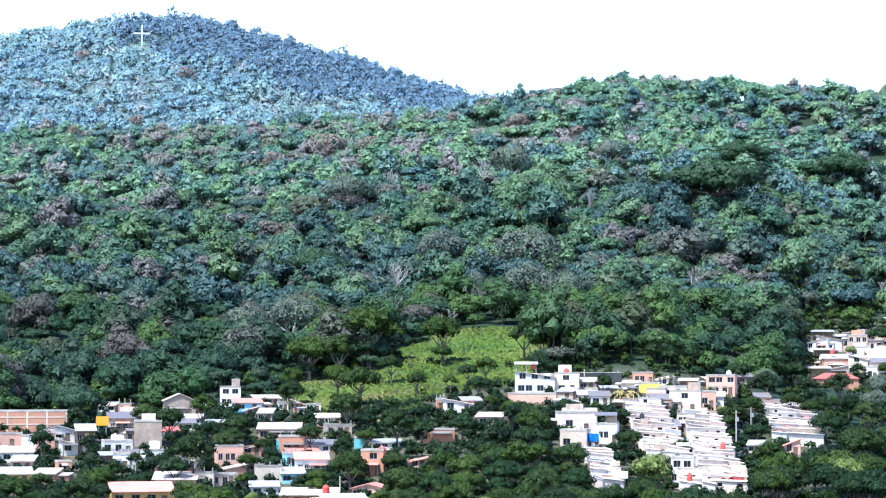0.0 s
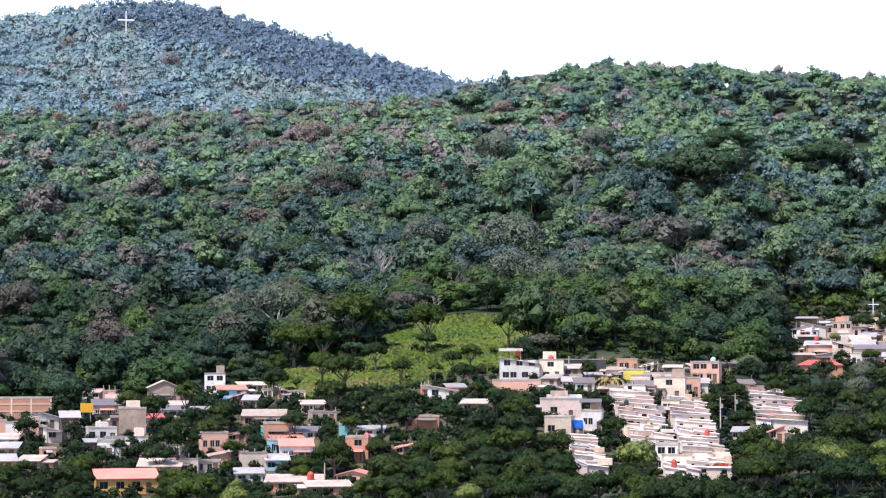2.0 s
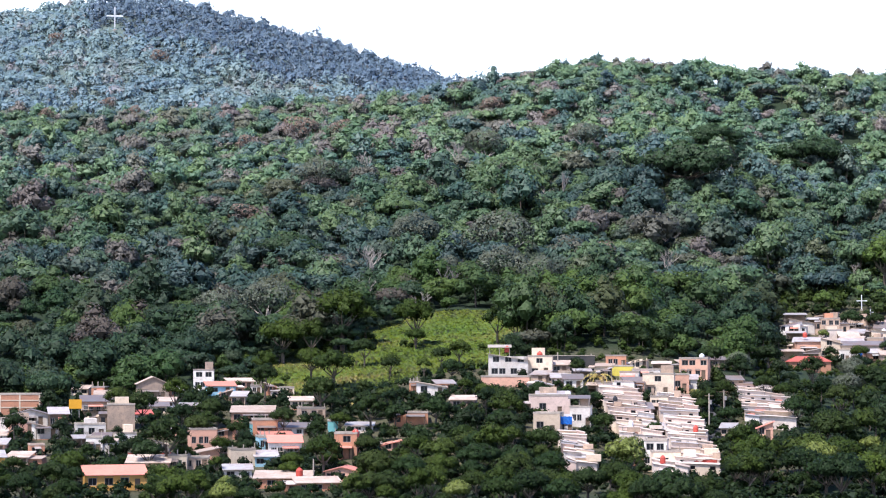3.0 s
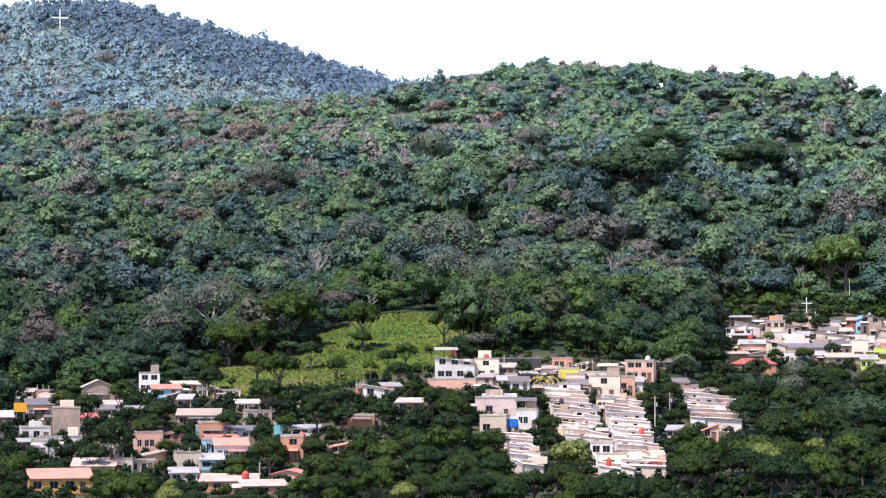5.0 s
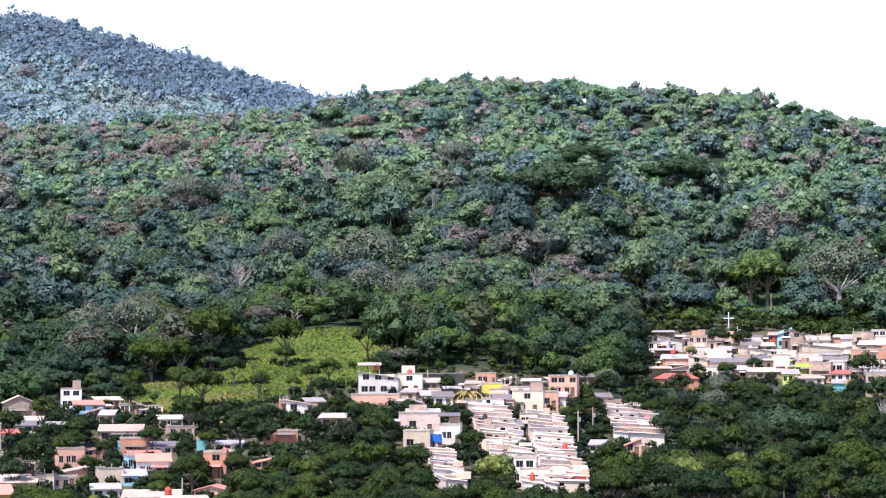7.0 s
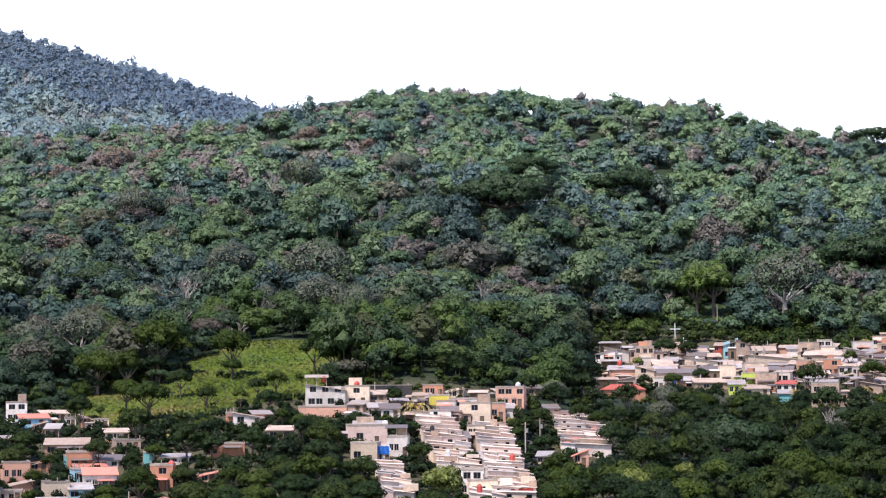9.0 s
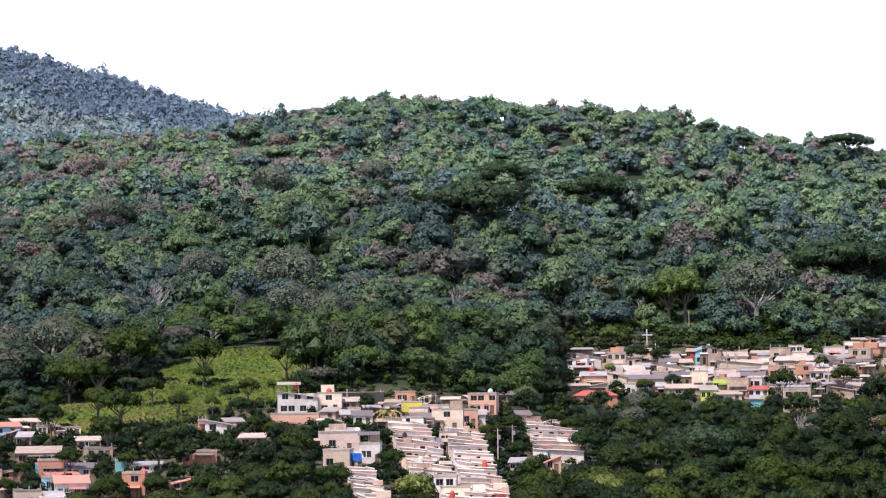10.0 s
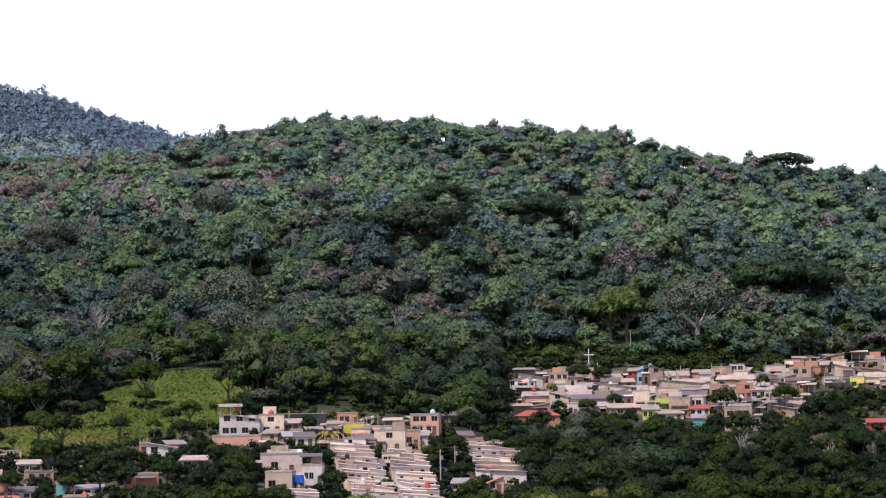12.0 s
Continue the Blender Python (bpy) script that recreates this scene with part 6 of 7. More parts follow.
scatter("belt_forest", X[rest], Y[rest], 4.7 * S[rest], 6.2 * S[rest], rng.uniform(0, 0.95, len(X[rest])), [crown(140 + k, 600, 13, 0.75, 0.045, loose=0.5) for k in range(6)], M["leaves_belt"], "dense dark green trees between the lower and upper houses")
stems("belt_forest_trunks", X[rest], Y[rest], land(X[rest], Y[rest]), 5.8 * S[rest], 0.3 * S[rest], M["bark"], "brown trunks of the trees between the houses")
for x, y, s in zip(X[:190], Y[:190], S[:190]):
    k = int(rng.choice(6, p=[0.24, 0.22, 0.22, 0.16, 0.14, 0.02]))
    plant(k, x, y, s, float(rng.uniform(0, 360)))
# bushes fill the gaps; nearer ones are tinted dark, painting shade between the trees
X, Y = spots(3.1, -11.9, 19.5, 345, 770)
A, D = np.degrees(np.arctan2(X, Y)), np.hypot(X, Y)
keep = ((village(X, Y) > 0.2) | ((A > 8.2) & (D < 600)) | (D < 600) | ((A > 8.2) & (D < 770))) & ((meadow(X, Y) < 0.3) | (rng.random(len(X)) < 0.05)) & (rng.random(len(X)) < np.where((A < 8.5) & (D > 385) & (D < 530), 1.0, 0.5))
S = rng.uniform(1.0, 2.3, len(X)) * np.where((A > 8.2) & (D > 640), 1.6, 1.0)
keep &= open_sight(X, Y, 1.7 * S, S, S < 1.9)
X, Y, S = X[keep], Y[keep], S[keep]
BUSH = [crown(80 + k, 56, 4, 0.7, 0.13, spread=0.5) for k in range(6)]
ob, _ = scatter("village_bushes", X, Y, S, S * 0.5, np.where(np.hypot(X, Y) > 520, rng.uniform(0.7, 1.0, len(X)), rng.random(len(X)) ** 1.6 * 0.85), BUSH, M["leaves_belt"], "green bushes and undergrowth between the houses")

# grass on the meadow
X, Y = spots(0.6, -4.6, 13.6, 500, 765)
k = (meadow(X, Y) > 0.25) & open_sight(X, Y, np.full(len(X), 0.8), np.full(len(X), 0.5), np.ones(len(X), bool))
X, Y = X[k], Y[k]
n = len(X)
Z = land(X, Y)
a = rng.uniform(0, 6.28, n)
hgt = rng.uniform(0.2, 0.65, n) * (0.7 + 0.5 * (0.5 + 0.5 * wob(X, Y, 11)))
wid = rng.uniform(0.14, 0.34, n)
dx, dy = np.cos(a) * wid, np.sin(a) * wid
lean = rng.normal(scale=0.45, size=(n, 2))
V = np.stack([np.stack([X - dx, Y - dy, Z - 0.1], 1), np.stack([X + dx, Y + dy, Z - 0.1], 1),
              np.stack([X + dx * 0.7 + lean[:, 0], Y + dy * 0.7 + lean[:, 1], Z + hgt], 1), np.stack([X - dx * 0.9 + lean[:, 0], Y - dy * 0.9 + lean[:, 1], Z + hgt * 0.8], 1)], 1)
gt = np.clip(0.75 * (0.5 + 0.5 * wob(X + 40, Y, 13)) + 0.2 * (0.5 + 0.5 * wob(X, Y + 9, 4)) + 0.3 * rng.random(n) - 0.1, 0, 1)
lie = np.repeat(unit(np.stack([lean[:, 0], lean[:, 1], np.full(n, 1.0)], 1)), 4, axis=0)
# slope grass shares the haze-tinted leaf colour of the middle hill
for name, sel, mat, tone, label in (("meadow_grass", X < 60, "grass", gt, "tall bright green and straw-coloured meadow grass"),
                                    ("slope_grass", X >= 60, "leaves_mid_hazed", 0.15 + 0.25 * gt, "rough green grass on the open slope")):
    four = np.repeat(sel, 4)
    tagged(new(name, quads_mesh(name, V[sel].reshape(-1, 3), 4, M[mat], np.repeat(tone[sel], 4), lie[four])), label, "grass", kind="stuff")


# ---- crosses, poles, boards, lanes ----
def cross(x, y, high, label, group="white crosses"):
    e = new("cross")
    e.matrix_basis = pose(x, y, land1(x, y), 0, 0, math.degrees(math.atan2(-x, y)))
    tagged(e, label, "cross", group)
    t = high * 0.03
    bm = bmesh.new()
    box(bm, -t, t, -t, t, -1.0, high)
    part("upright", bm, M["crosswhite"], e)
    bm = bmesh.new()
    b = high * 0.36
    box(bm, -b, -t, -t, t, high * 0.58, high * 0.58 + 2 * t)
    box(bm, t, b, -t, t, high * 0.58, high * 0.58 + 2 * t)
    part("crossbar", bm, M["crosswhite"], e)
    bm = bmesh.new()
    box(bm, -3 * t, 3 * t, -3 * t, 3 * t, -1.5, 0.35)
    part("plinth", bm, M["concrete"], e)


def pole(x, y, high, arms=1, label="grey concrete power pole with a cross-arm", mat="concrete"):
    e = new("power_pole")
    e.matrix_basis = pose(x, y, land1(x, y))
    tagged(e, label, "pole", "power poles")
    bm = bmesh.new()
    tube(bm, [(0, 0, -1), (0, 0, high)], [0.17, 0.11], 8)
    part("shaft", bm, M[mat], e)
    for k in range(arms):
        bm = bmesh.new()
        box(bm, -0.9, 0.9, -0.07, 0.07, high - 0.5 - 0.9 * k, high - 0.36 - 0.9 * k)
        part("cross_arm", bm, M["wood"], e)
    if arms:
        bm = bmesh.new()
        tube(bm, [(0.35, -0.1, high - 2.2), (0.35, -0.1, high - 1.3)], [0.24, 0.24], 8)
        part("transformer", bm, M["frame"], e)


def lane(x0, y0, x1, y1, wide, name, label):
    n = 14
    v, f = [], []
    d = Vector((x1 - x0, y1 - y0, 0)).normalized()
    s = Vector((-d.y, d.x, 0)) * wide / 2
    for k in range(n + 1):
        p = Vector((x0 + (x1 - x0) * k / n, y0 + (y1 - y0) * k / n, 0))
        for q, drop in ((p - s, 0.5), (p - s, 0), (p + s, 0), (p + s, 0.5)):
            v.append((q.x, q.y, land1(q.x, q.y) + 0.12 - drop))
    for k in range(n):
        for j in range(3):
            f.append((4 * k + j, 4 * k + j + 1, 4 * k + j + 5, 4 * k + j + 4))
    tagged(new(name, mesh_from(name, v, f, [M["asphalt"]])), label, "road", kind="structure")


def wall_run(x, y, z, w, h, mat, label):
    e = new("retaining_wall")
    e.matrix_basis = pose(x, y, z, 0, 0, math.degrees(math.atan2(-x, y)))
    tagged(e, label, "wall")
    bm = bmesh.new()
    box(bm, -w / 2, w / 2, 0, 0.4, -2.0, h)
    part("wall", bm, M[mat], e)
    bm = bmesh.new()
    box(bm, -w / 2 - 0.05, w / 2 + 0.05, -0.06, 0.46, h + 0.003, h + 0.15)
    part("coping", bm, M["concrete"], e)


def board(x, y, z, w, h, up):
    e = new("billboard")
    e.matrix_basis = pose(x, y, z, 0, 0, math.degrees(math.atan2(-x, y)))
    tagged(e, "plain orange-yellow board on two posts above the roofs", "billboard")
    bm = bmesh.new()
    box(bm, -w / 2, w / 2, -0.08, 0.08, up, up + h)
    part("panel", bm, M["sign"], e)
    for sx in (-w * 0.3, w * 0.3):
        bm = bmesh.new()
        box(bm, sx - 0.09, sx + 0.09, 0.083, 0.25, -2.0, up + h * 0.8)
        part("post", bm, M["frame"], e)


def awning(x, y, z, w, h, mat, label):
    e = new("tarpaulin")
    e.matrix_basis = pose(x, y, z, 0, 0, math.degrees(math.atan2(-x, y)))
    tagged(e, label, "tarpaulin")
    bm = bmesh.new()
    n = 8
    rows_v = []
    for j in range(5):
        rows_v.append([bm.verts.new((-w / 2 + w * i / n, -0.15 - 0.35 * (1 - j / 4) + 0.08 * math.sin(i * 1.9 + j), h * j / 4 + 0.06 * math.sin(i * 2.3))) for i in range(n + 1)])
    for a, b in zip(rows_v, rows_v[1:]):
        for i in range(n):
            bm.faces.new((a[i], a[i + 1], b[i + 1], b[i]))
    bmesh.ops.solidify(bm, geom=bm.faces[:], thickness=0.03)
    part("cloth", bm, M[mat], e)


SKY_PINE = tree_proto("pine_tree", 205, 3.0, 4.2, 1.0, "leaves_dark", 900, 8, "dark narrow pine standing on the ridge", 0.05, "ridge pines", cone=True)
UMBRELLA = tree_proto("umbrella_tree", 201, 10.0, 7.5, 0.3, "leaves_dark", 2600, 20, "wide flat-topped dark umbrella-shaped tree", 0.026, "umbrella trees", spread=0.8, squash=0.5, core=0.6)
PINK = tree_proto("dry_tree", 202, 4.0, 4.6, 1.0, "leaves_pink", 1500, 12, "dry pinkish-brown tree with sparse crown", 0.032, "dry trees", "palebark", core=0.0)
GREY = tree_proto("pale_tree", 203, 5.0, 5.2, 0.6, "leaves_grey", 2300, 15, "silvery grey-green tree with pale branches", 0.027, "pale trees", "palebark", 0.7, core=0.0)
DOME = tree_proto("domed_tree", 206, 10.0, 4.4, 0.6, "leaves_dark", 4200, 30, "huge dark green domed tree with layered crown", 0.024, "domed trees", spread=0.82, squash=0.6, core=0.75)
SINGLE = {}


def stand(key, proto, x, y, s, turn):
    if key in SINGLE:
        settle(proto, x, y, s, turn)
    else:
        SINGLE[key] = proto
        proto.matrix_basis = pose(x, y, land1(x, y), 0, 0, turn) @ Matrix.Diagonal((s, s, s, 1))


bare_tree(45.4, 791.7, 10.4, 0.78, 1)
bare_tree(51.6, 802.3, 12.8, 0.35, 2)
bare_tree(-14.0, 670.9, 17.2, 0.79, 3)
bare_tree(-92.6, 611.0, 7.4, 0.93, 4)
bare_tree(15.3, 867.9, 16.3, 0.59, 5)
bare_tree(-20.4, 872.8, 15.4, 0.63, 6)
bare_tree(36.7, 815.2, 9.3, 1.05, 7)
bare_tree(-145.3, 848.7, 10.8, 0.72, 8)
bare_tree(29.7, 846.5, 10.6, 0.61, 9)
bare_tree(76.3, 689.8, 11.1, 0.67, 10)
bare_tree(8.6, 644.9, 11.0, 0.58, 11)
bare_tree(-15.0, 642.8, 11.0, 0.75, 12)
bare_tree(0.9, 619.0, 7.8, 0.61, 13)
bare_tree(-127.5, 799.9, 8.3, 0.71, 14)
bare_tree(143.6, 466.4, 8.1, 0.56, 15)
bare_tree(76.1, 952.0, 9.3, 0.88, 16)
bare_tree(141.2, 735.6, 7.7, 0.62, 17)
bare_tree(130.0, 489.0, 7.8, 0.54, 18)
bare_tree(153.7, 472.7, 7.6, 0.38, 19)
stand("dome", DOME, 100.8, 843.0, 1.98, 215)
stand("dome", DOME, 158.7, 904.2, 1.71, 350)
stand("dome", DOME, -40.2, 722.9, 1.24, 320)
stand("umbrella", UMBRELLA, 296.5, 1029.1, 1.45, 10)
stand("dome", DOME, 222.0, 774.8, 2.12, 10)
stand("umbrella", UMBRELLA, 23.8, 1111.7, 1.00, 330)
stand("dome", DOME, -26.4, 764.5, 0.71, 195)
stand("dome", DOME, -20.6, 578.6, 0.79, 160)
stand("dome", DOME, 118.2, 903.3, 1.27, 170)
stand("dome", DOME, 71.1, 715.5, 0.89, 300)
stand("pink", PINK, -48.8, 956.8, 2.00, 93)
stand("pink", PINK, -69.4, 933.4, 1.51, 155)
stand("pink", PINK, -174.0, 1068.9, 1.31, 190)
stand("pink", PINK, -137.2, 1104.5, 1.61, 195)
stand("pink", PINK, -54.8, 1263.8, 1.33, 310)
stand("pink", PINK, 33.7, 996.4, 1.44, 320)
stand("pink", PINK, -32.1, 964.5, 1.56, 230)
stand("pink", PINK, -148.5, 1312.6, 1.60, 150)
stand("pink", PINK, -165.7, 1223.8, 1.39, 240)
stand("pink", PINK, 4.1, 1041.0, 1.26, 200)
stand("pink", PINK, 57.6, 960.3, 1.16, 335)
stand("pink", PINK, -60.0, 794.7, 1.42, 120)
stand("pink", PINK, 56.2, 694.7, 1.57, 210)
stand("pink", PINK, 150.8, 499.7, 0.81, 298)
stand("pink", PINK, -216.1, 1367.0, 1.56, 330)
stand("grey", GREY, -36.4, 842.2, 2.07, 310)
stand("grey", GREY, 24.7, 681.6, 2.42, 30)
stand("grey", GREY, 24.4, 651.5, 1.89, 65)
stand("grey", GREY, -0.7, 709.0, 1.83, 60)
stand("grey", GREY, 65.3, 886.6, 1.60, 0)
stand("grey", GREY, 9.3, 671.9, 1.30, 120)
stand("grey", GREY, -40.6, 620.7, 1.81, 40)
stand("grey", GREY, -52.7, 618.8, 1.60, 200)
stand("grey", GREY, 173.9, 708.0, 2.59, 5)
stand("grey", GREY, 35.2, 647.0, 1.46, 120)
stand("grey", GREY, 27.1, 900.6, 2.03, 215)
stand("grey", GREY, 82.2, 742.5, 1.44, 330)
stand("grey", GREY, 91.5, 663.7, 1.51, 20)
stand("grey", GREY, 101.7, 535.4, 0.81, 130)
stand("grey", GREY, 108.1, 563.7, 0.80, 182)
stand("grey", GREY, 116.5, 546.7, 0.78, 50)
stand("grey", GREY, 149.2, 532.5, 0.82, 70)
stand("pine", SKY_PINE, 236.9, 1067.0, 0.99, 32)
stand("pine", SKY_PINE, 242.3, 1061.7, 0.81, 200)
stand("pine", SKY_PINE, -211.0, 1465.9, 1.22, 9)
stand("pine", SKY_PINE, -204.1, 1460.8, 0.98, 128)
plant(6, 154.4, 723.7, 1.92, 30)
plant(6, 149.3, 724.8, 1.83, 130)
plant(6, 121.4, 679.2, 0.81, 65)
palm(39.2, 493.4, 3.5, "leaves_dry", 0, reach=4.1, label="palm with yellowed dry fronds")
palm(144.0, 575.3, 2.4, "leaves_dry", 27, reach=2.8, label="palm with yellowed dry fronds")
palm(128.1, 785.6, 3.3, "leaves_dry", 83, reach=3.8, label="palm with yellowed dry fronds")
palm(61.4, 502.3, 1.3, "leaves_palm", 76, reach=2.0, label="green palm with drooping fronds")
palm(-14.3, 483.8, 1.3, "leaves_dry", 78, reach=2.0, label="palm with yellowed dry fronds")
palm(-31.9, 416.8, 1.1, "leaves_palm", 82, reach=2.0, label="green palm with drooping fronds")
palm(0.6, 433.0, 1.6, "leaves_palm", 9, reach=2.0, label="green palm with drooping fronds")
palm(-0.2, 429.0, 1.6, "leaves_palm", 66, reach=2.0, label="green palm with drooping fronds")
palm(162.3, 579.7, 2.2, "leaves_dry", 45, reach=2.6, label="palm with yellowed dry fronds")
palm(204.6, 712.2, 2.8, "leaves_dry", 37, reach=3.2, label="palm with yellowed dry fronds")
palm(189.3, 671.9, 2.6, "leaves_palm", 50, reach=3.0, label="green palm with drooping fronds")
plant(2, -0.2, 566.0, 0.57, 75)
plant(1, -6.0, 519.0, 0.53, 300)
plant(0, -12.4, 544.9, 0.68, 165)
plant(3, 1.7, 512.0, 0.48, 120)
plant(0, -24.4, 528.4, 0.79, 240)
plant(0, -62.2, 476.5, 0.66, 292)
plant(1, -55.8, 465.5, 0.75, 30)
plant(3, -50.4, 478.9, 0.82, 64)
plant(0, -47.0, 458.6, 0.58, 85)
plant(2, -41.9, 465.9, 0.66, 65)
plant(1, -45.3, 414.5, 1.03, 288)
plant(4, -48.2, 411.2, 0.65, 312)
plant(0, -42.4, 443.3, 0.59, 209)
plant(1, -36.5, 426.2, 0.49, 14)
plant(2, -31.6, 427.6, 0.44, 33)
plant(0, -42.3, 417.8, 0.42, 119)
plant(4, -53.7, 398.4, 0.48, 155)
plant(0, -34.5, 360.6, 0.62, 223)
plant(5, -31.9, 382.4, 0.37, 172)
plant(2, -22.2, 400.7, 0.41, 95)
plant(0, -26.4, 454.3, 0.58, 57)
plant(3, -33.1, 500.0, 0.86, 248)
plant(3, -57.4, 425.9, 0.43, 264)
plant(1, -34.7, 444.0, 0.51, 11)
plant(0, -20.1, 479.1, 0.80, 40)
plant(1, -9.0, 448.2, 0.77, 162)
plant(2, -15.1, 451.9, 0.47, 140)
plant(4, -4.1, 448.3, 0.52, 319)
plant(4, 3.8, 444.3, 0.66, 186)
plant(3, -19.0, 437.1, 0.55, 151)
plant(0, -16.4, 403.0, 0.78, 155)
plant(2, -9.0, 418.9, 0.51, 239)
plant(4, 0.6, 418.0, 0.62, 211)
plant(2, 4.4, 397.4, 0.71, 62)
plant(0, -6.7, 374.9, 0.76, 265)
plant(4, -0.8, 374.0, 0.71, 272)
plant(1, 2.4, 350.5, 0.69, 344)
plant(2, -9.4, 364.1, 0.55, 283)
plant(0, 8.7, 414.9, 0.59, 102)
plant(1, 13.6, 400.1, 0.87, 115)
plant(4, 15.8, 432.3, 0.64, 233)
plant(3, 13.5, 457.8, 0.64, 234)
plant(1, 17.7, 451.8, 0.73, 250)
plant(4, 11.6, 391.4, 0.66, 312)
plant(0, 13.5, 360.0, 0.58, 105)
plant(4, 7.8, 502.0, 0.58, 337)
plant(1, 10.3, 478.5, 0.44, 0)
plant(2, -6.1, 477.6, 0.45, 27)
plant(4, 25.5, 474.0, 0.55, 350)
plant(1, 17.8, 438.1, 0.86, 339)
plant(2, 23.2, 413.4, 0.70, 107)
plant(0, 36.4, 441.9, 0.54, 50)
plant(5, 35.0, 379.2, 0.96, 113)
plant(5, 32.3, 370.6, 0.58, 15)
plant(4, 38.7, 346.4, 0.77, 321)
plant(0, 43.9, 346.8, 0.60, 238)
plant(1, 46.7, 445.8, 0.41, 210)
plant(0, 60.6, 486.5, 0.45, 88)
plant(3, 66.1, 488.8, 0.69, 169)
plant(4, 64.5, 469.3, 0.50, 68)
plant(1, 60.4, 422.5, 0.83, 278)
plant(4, 37.2, 474.2, 0.45, 170)
plant(3, 35.6, 501.7, 0.51, 10)
plant(0, 15.7, 364.8, 0.74, 91)
plant(4, 22.5, 380.2, 0.68, 254)
plant(2, 27.1, 361.2, 0.64, 187)
plant(1, 32.3, 484.3, 0.33, 134)
plant(4, 58.3, 527.2, 0.45, 91)
plant(0, 68.4, 529.9, 0.70, 32)
stand("grey", GREY, 76.1, 536.7, 0.77, 219)
plant(4, 21.8, 342.0, 0.61, 237)
plant(0, 34.4, 341.0, 0.59, 187)
plant(1, 55.4, 379.7, 0.75, 335)
plant(0, 78.4, 514.7, 0.58, 334)
plant(4, 87.6, 565.7, 0.72, 74)
stand("dome", DOME, 103.0, 468.4, 1.03, 218)
plant(0, 78.6, 431.4, 0.98, 226)
plant(5, 85.4, 427.1, 0.58, 89)
plant(3, 91.3, 490.7, 0.88, 107)
stand("grey", GREY, 107.6, 560.2, 0.69, 175)
plant(2, 113.1, 545.2, 0.83, 267)
plant(4, 125.1, 540.5, 0.82, 105)
plant(2, 124.9, 509.4, 0.79, 259)
plant(1, 161.9, 536.8, 1.29, 235)
plant(0, 133.6, 469.7, 1.04, 78)
plant(1, 115.7, 414.8, 1.04, 139)
stand("grey", GREY, 132.7, 493.3, 0.67, 298)
plant(2, 153.9, 508.6, 0.60, 303)
plant(0, 137.1, 444.2, 0.89, 236)
plant(2, 124.3, 405.2, 0.75, 1)
plant(0, 99.2, 395.0, 1.11, 245)
plant(4, 102.9, 431.3, 0.93, 81)
plant(1, 147.3, 573.3, 1.02, 295)
plant(0, 169.5, 594.7, 0.81, 328)
stand("grey", GREY, 190.0, 608.9, 0.75, 154)
plant(3, 170.2, 618.8, 0.57, 344)
plant(4, 125.4, 654.3, 0.84, 273)
plant(5, 112.9, 630.8, 0.46, 117)
plant(2, 133.2, 659.8, 0.63, 316)
plant(4, 89.5, 413.3, 0.98, 138)
plant(3, 94.7, 544.7, 0.91, 36)
plant(4, 140.2, 531.7, 0.99, 213)
plant(1, 155.7, 530.5, 0.83, 305)
plant(4, 109.5, 465.9, 0.91, 236)
plant(2, 82.8, 514.0, 0.59, 141)
plant(4, 79.9, 477.8, 0.77, 324)
plant(1, 118.4, 458.6, 0.93, 172)
plant(4, 122.4, 447.5, 0.83, 138)
plant(0, 118.2, 401.9, 0.85, 52)
plant(4, 155.3, 491.8, 0.98, 76)
plant(2, 117.1, 602.2, 0.57, 251)
plant(4, 125.5, 605.5, 0.52, 287)
cross(-189.4, 1424.5, 14.3, "tall white cross standing on the hill crest")
cross(133.3, 681.1, 4.6, "white cross above the upper village trees")
cross(134.4, 673.5, 2.6, "small white cross below the large one")
pole(59.3, 462.2, 7.9, 1)
pole(65.6, 486.6, 5.2, 1)
pole(-17.9, 397.6, 4.3, 0, "thin grey concrete post")
pole(145.6, 628.3, 8.6, 1)
pole(155.5, 654.8, 4.0, 0, "thin grey concrete post")
pole(31.9, 515.0, 4.0, 0, "thin grey concrete post")
pole(39.8, 519.5, 2.8, 0, "thin grey concrete post")
pole(-56.2, 418.2, 3.7, 0, "thin grey concrete post")
pole(149.7, 635.6, 7.3, 1)
pole(153.8, 715.7, 5.4, 0, "thin grey concrete post")
pole(100.3, 448.9, 4.0, 1)
pole(135.6, 433.3, 3.9, 1)
wall_run(35.8, 518.8, 36.6, 9.5, 2.4, "asphalt", "long dark stained retaining wall behind the houses")
wall_run(-49.8, 427.1, 19.9, 8.0, 1.3, "redpaint", "low dark red boundary wall")
wall_run(-55.9, 427.4, 20.1, 3.8, 0.9, "concrete", "low concrete yard wall")
board(-69.9, 468.8, 25.2, 2.6, 1.9, 3.1)
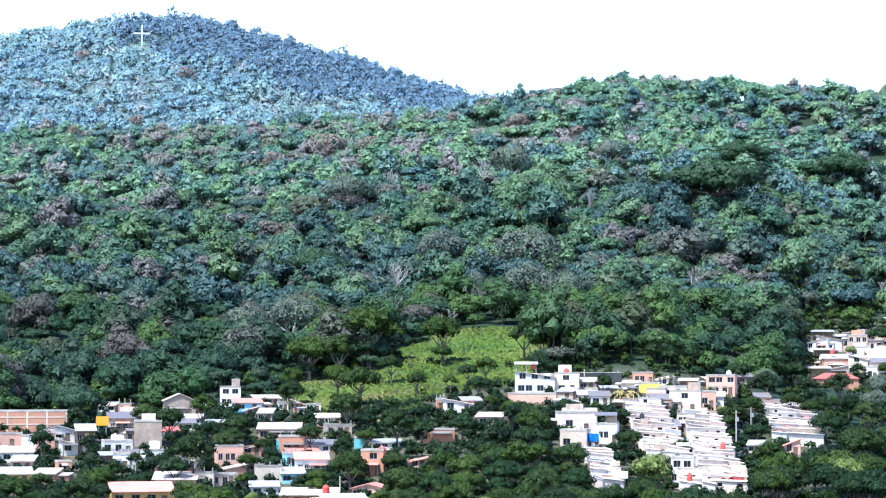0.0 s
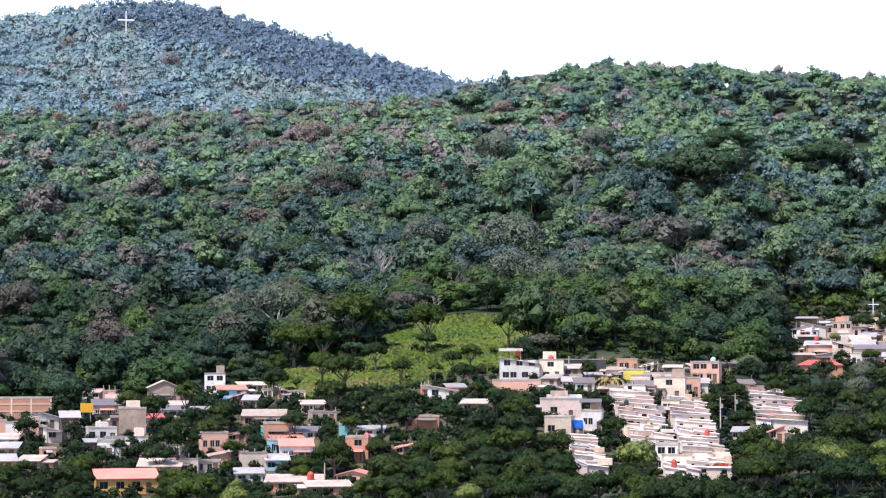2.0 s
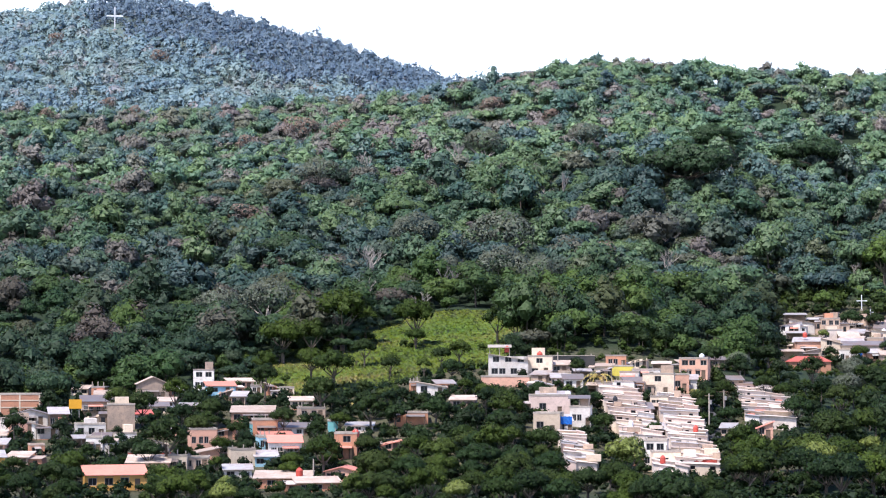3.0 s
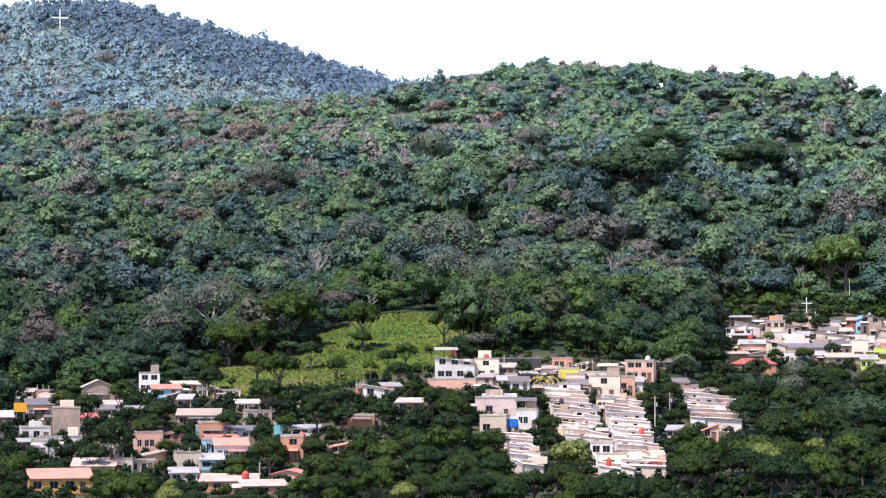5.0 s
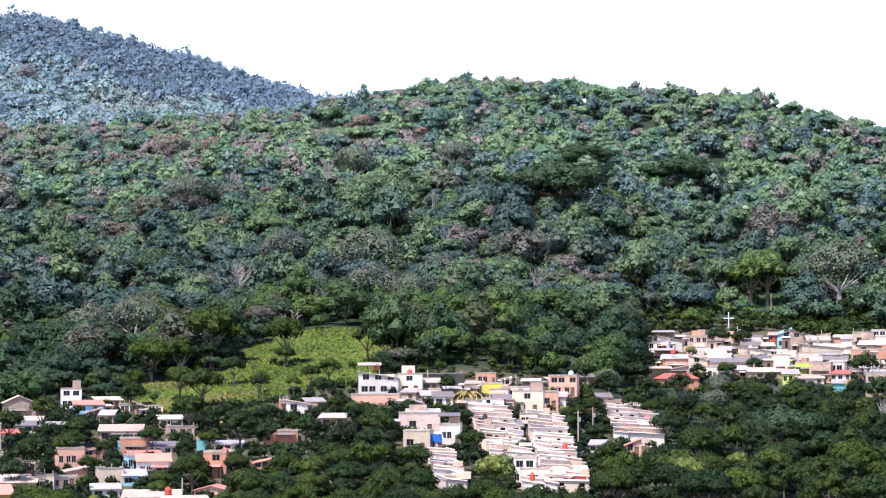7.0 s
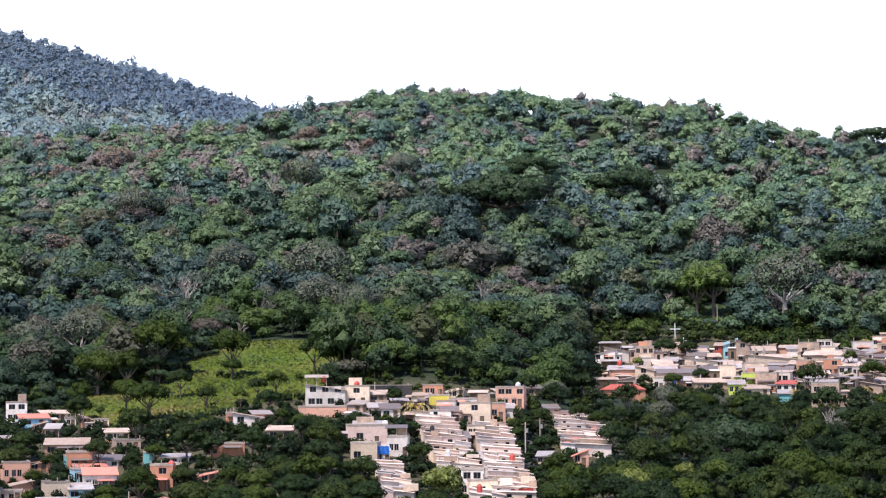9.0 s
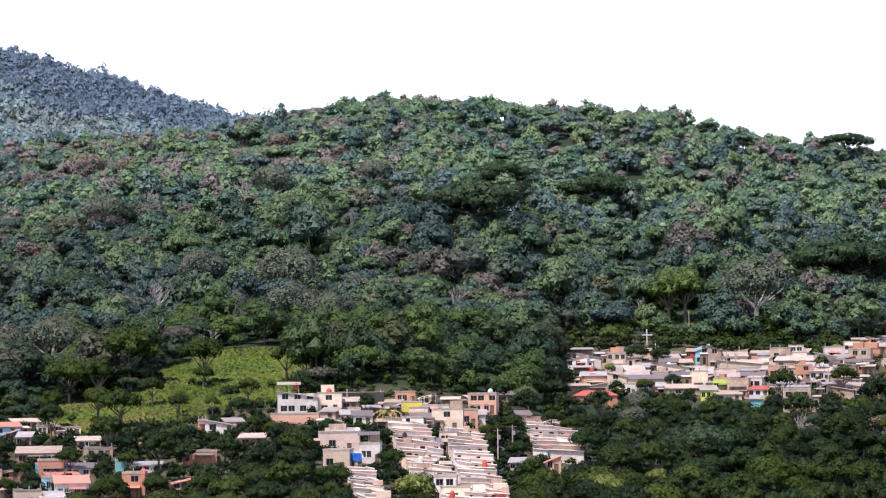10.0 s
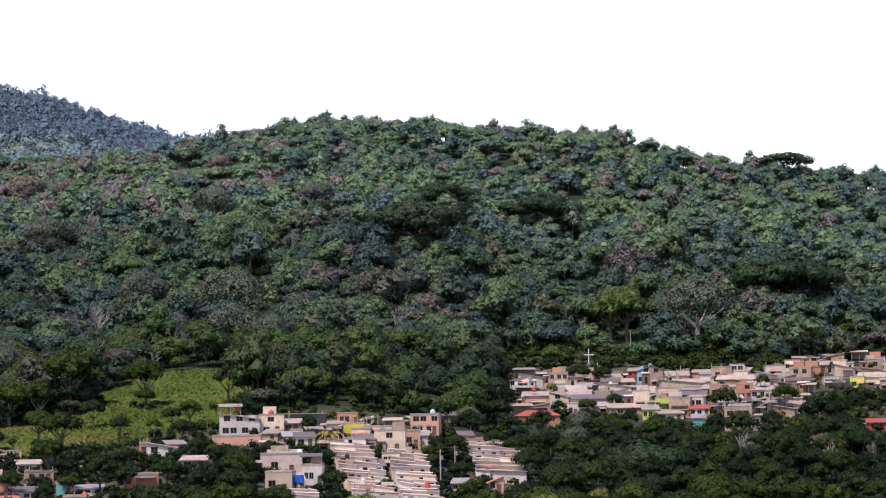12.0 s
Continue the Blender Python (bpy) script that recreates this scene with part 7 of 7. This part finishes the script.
tank(20.2, 508.1, 39.8, "redpaint")
tank(27.5, 508.8, 38.6, "redpaint")
tank(65.3, 521.4, 38.1, "crosswhite", label="white round water tank on a roof")
tank(-11.3, 424.3, 24.2, "redpaint")
tank(-20.2, 395.0, 18.5, "redpaint")
tank(30.9, 465.5, 30.5, "crosswhite", label="white round water tank on a roof")
tank(105.9, 620.5, 43.8, "redpaint")
tank(131.9, 642.1, 45.0, "crosswhite", label="white round water tank on a roof")
lean_to(18.5, 507.5, 39.0, 4.7, 2.4, "concrete", label="open roof terrace canopy on white posts")
lean_to(27.8, 465.0, 30.8, 6.6, 1.0, "tinroof", label="low sheet canopy over a flat roof")
lean_to(32.5, 455.6, 28.7, 3.9, 2.4, "darkroof", label="dark roofed terrace over a white house")
lean_to(59.0, 503.3, 32.9, 2.0, 2.0, "concrete", label="pale open balcony frame")
awning(29.0, 443.2, 25.9, 2.4, 1.5, "blue", "faded blue tarpaulin awning")
awning(119.5, 609.5, 37.8, 2.0, 1.8, "blue", "bright blue plastic tarpaulin")
awning(51.5, 406.9, 19.4, 4.1, 1.3, "redpaint", "orange-red sheet covering a wall")
awning(47.1, 493.9, 30.1, 2.1, 0.9, "lblue", "pale blue cloth awning")
lane(58.3, 440.2, 65.5, 512.8, 4.0, "road_1", "dark asphalt lane climbing between the row houses")
lane(-65.4, 441.2, -73.9, 473.3, 3.5, "road_2", "grey lane between white houses")
plant(0, -18.8, 575.7, 1.55, 45)
plant(1, -26.1, 565.4, 1.07, 240)
plant(2, -33.1, 565.0, 1.22, 90)
plant(3, -13.2, 583.8, 0.94, 165)
plant(0, -0.2, 572.0, 1.17, 75)
plant(1, 20.0, 563.6, 1.00, 150)
plant(2, 24.7, 559.5, 0.85, 255)
plant(0, 9.9, 528.9, 0.63, 306)
plant(1, -6.0, 524.0, 0.56, 300)
plant(2, -18.6, 513.7, 0.97, 0)
plant(3, -34.4, 521.9, 0.85, 0)
plant(0, 5.7, 527.0, 0.51, 210)
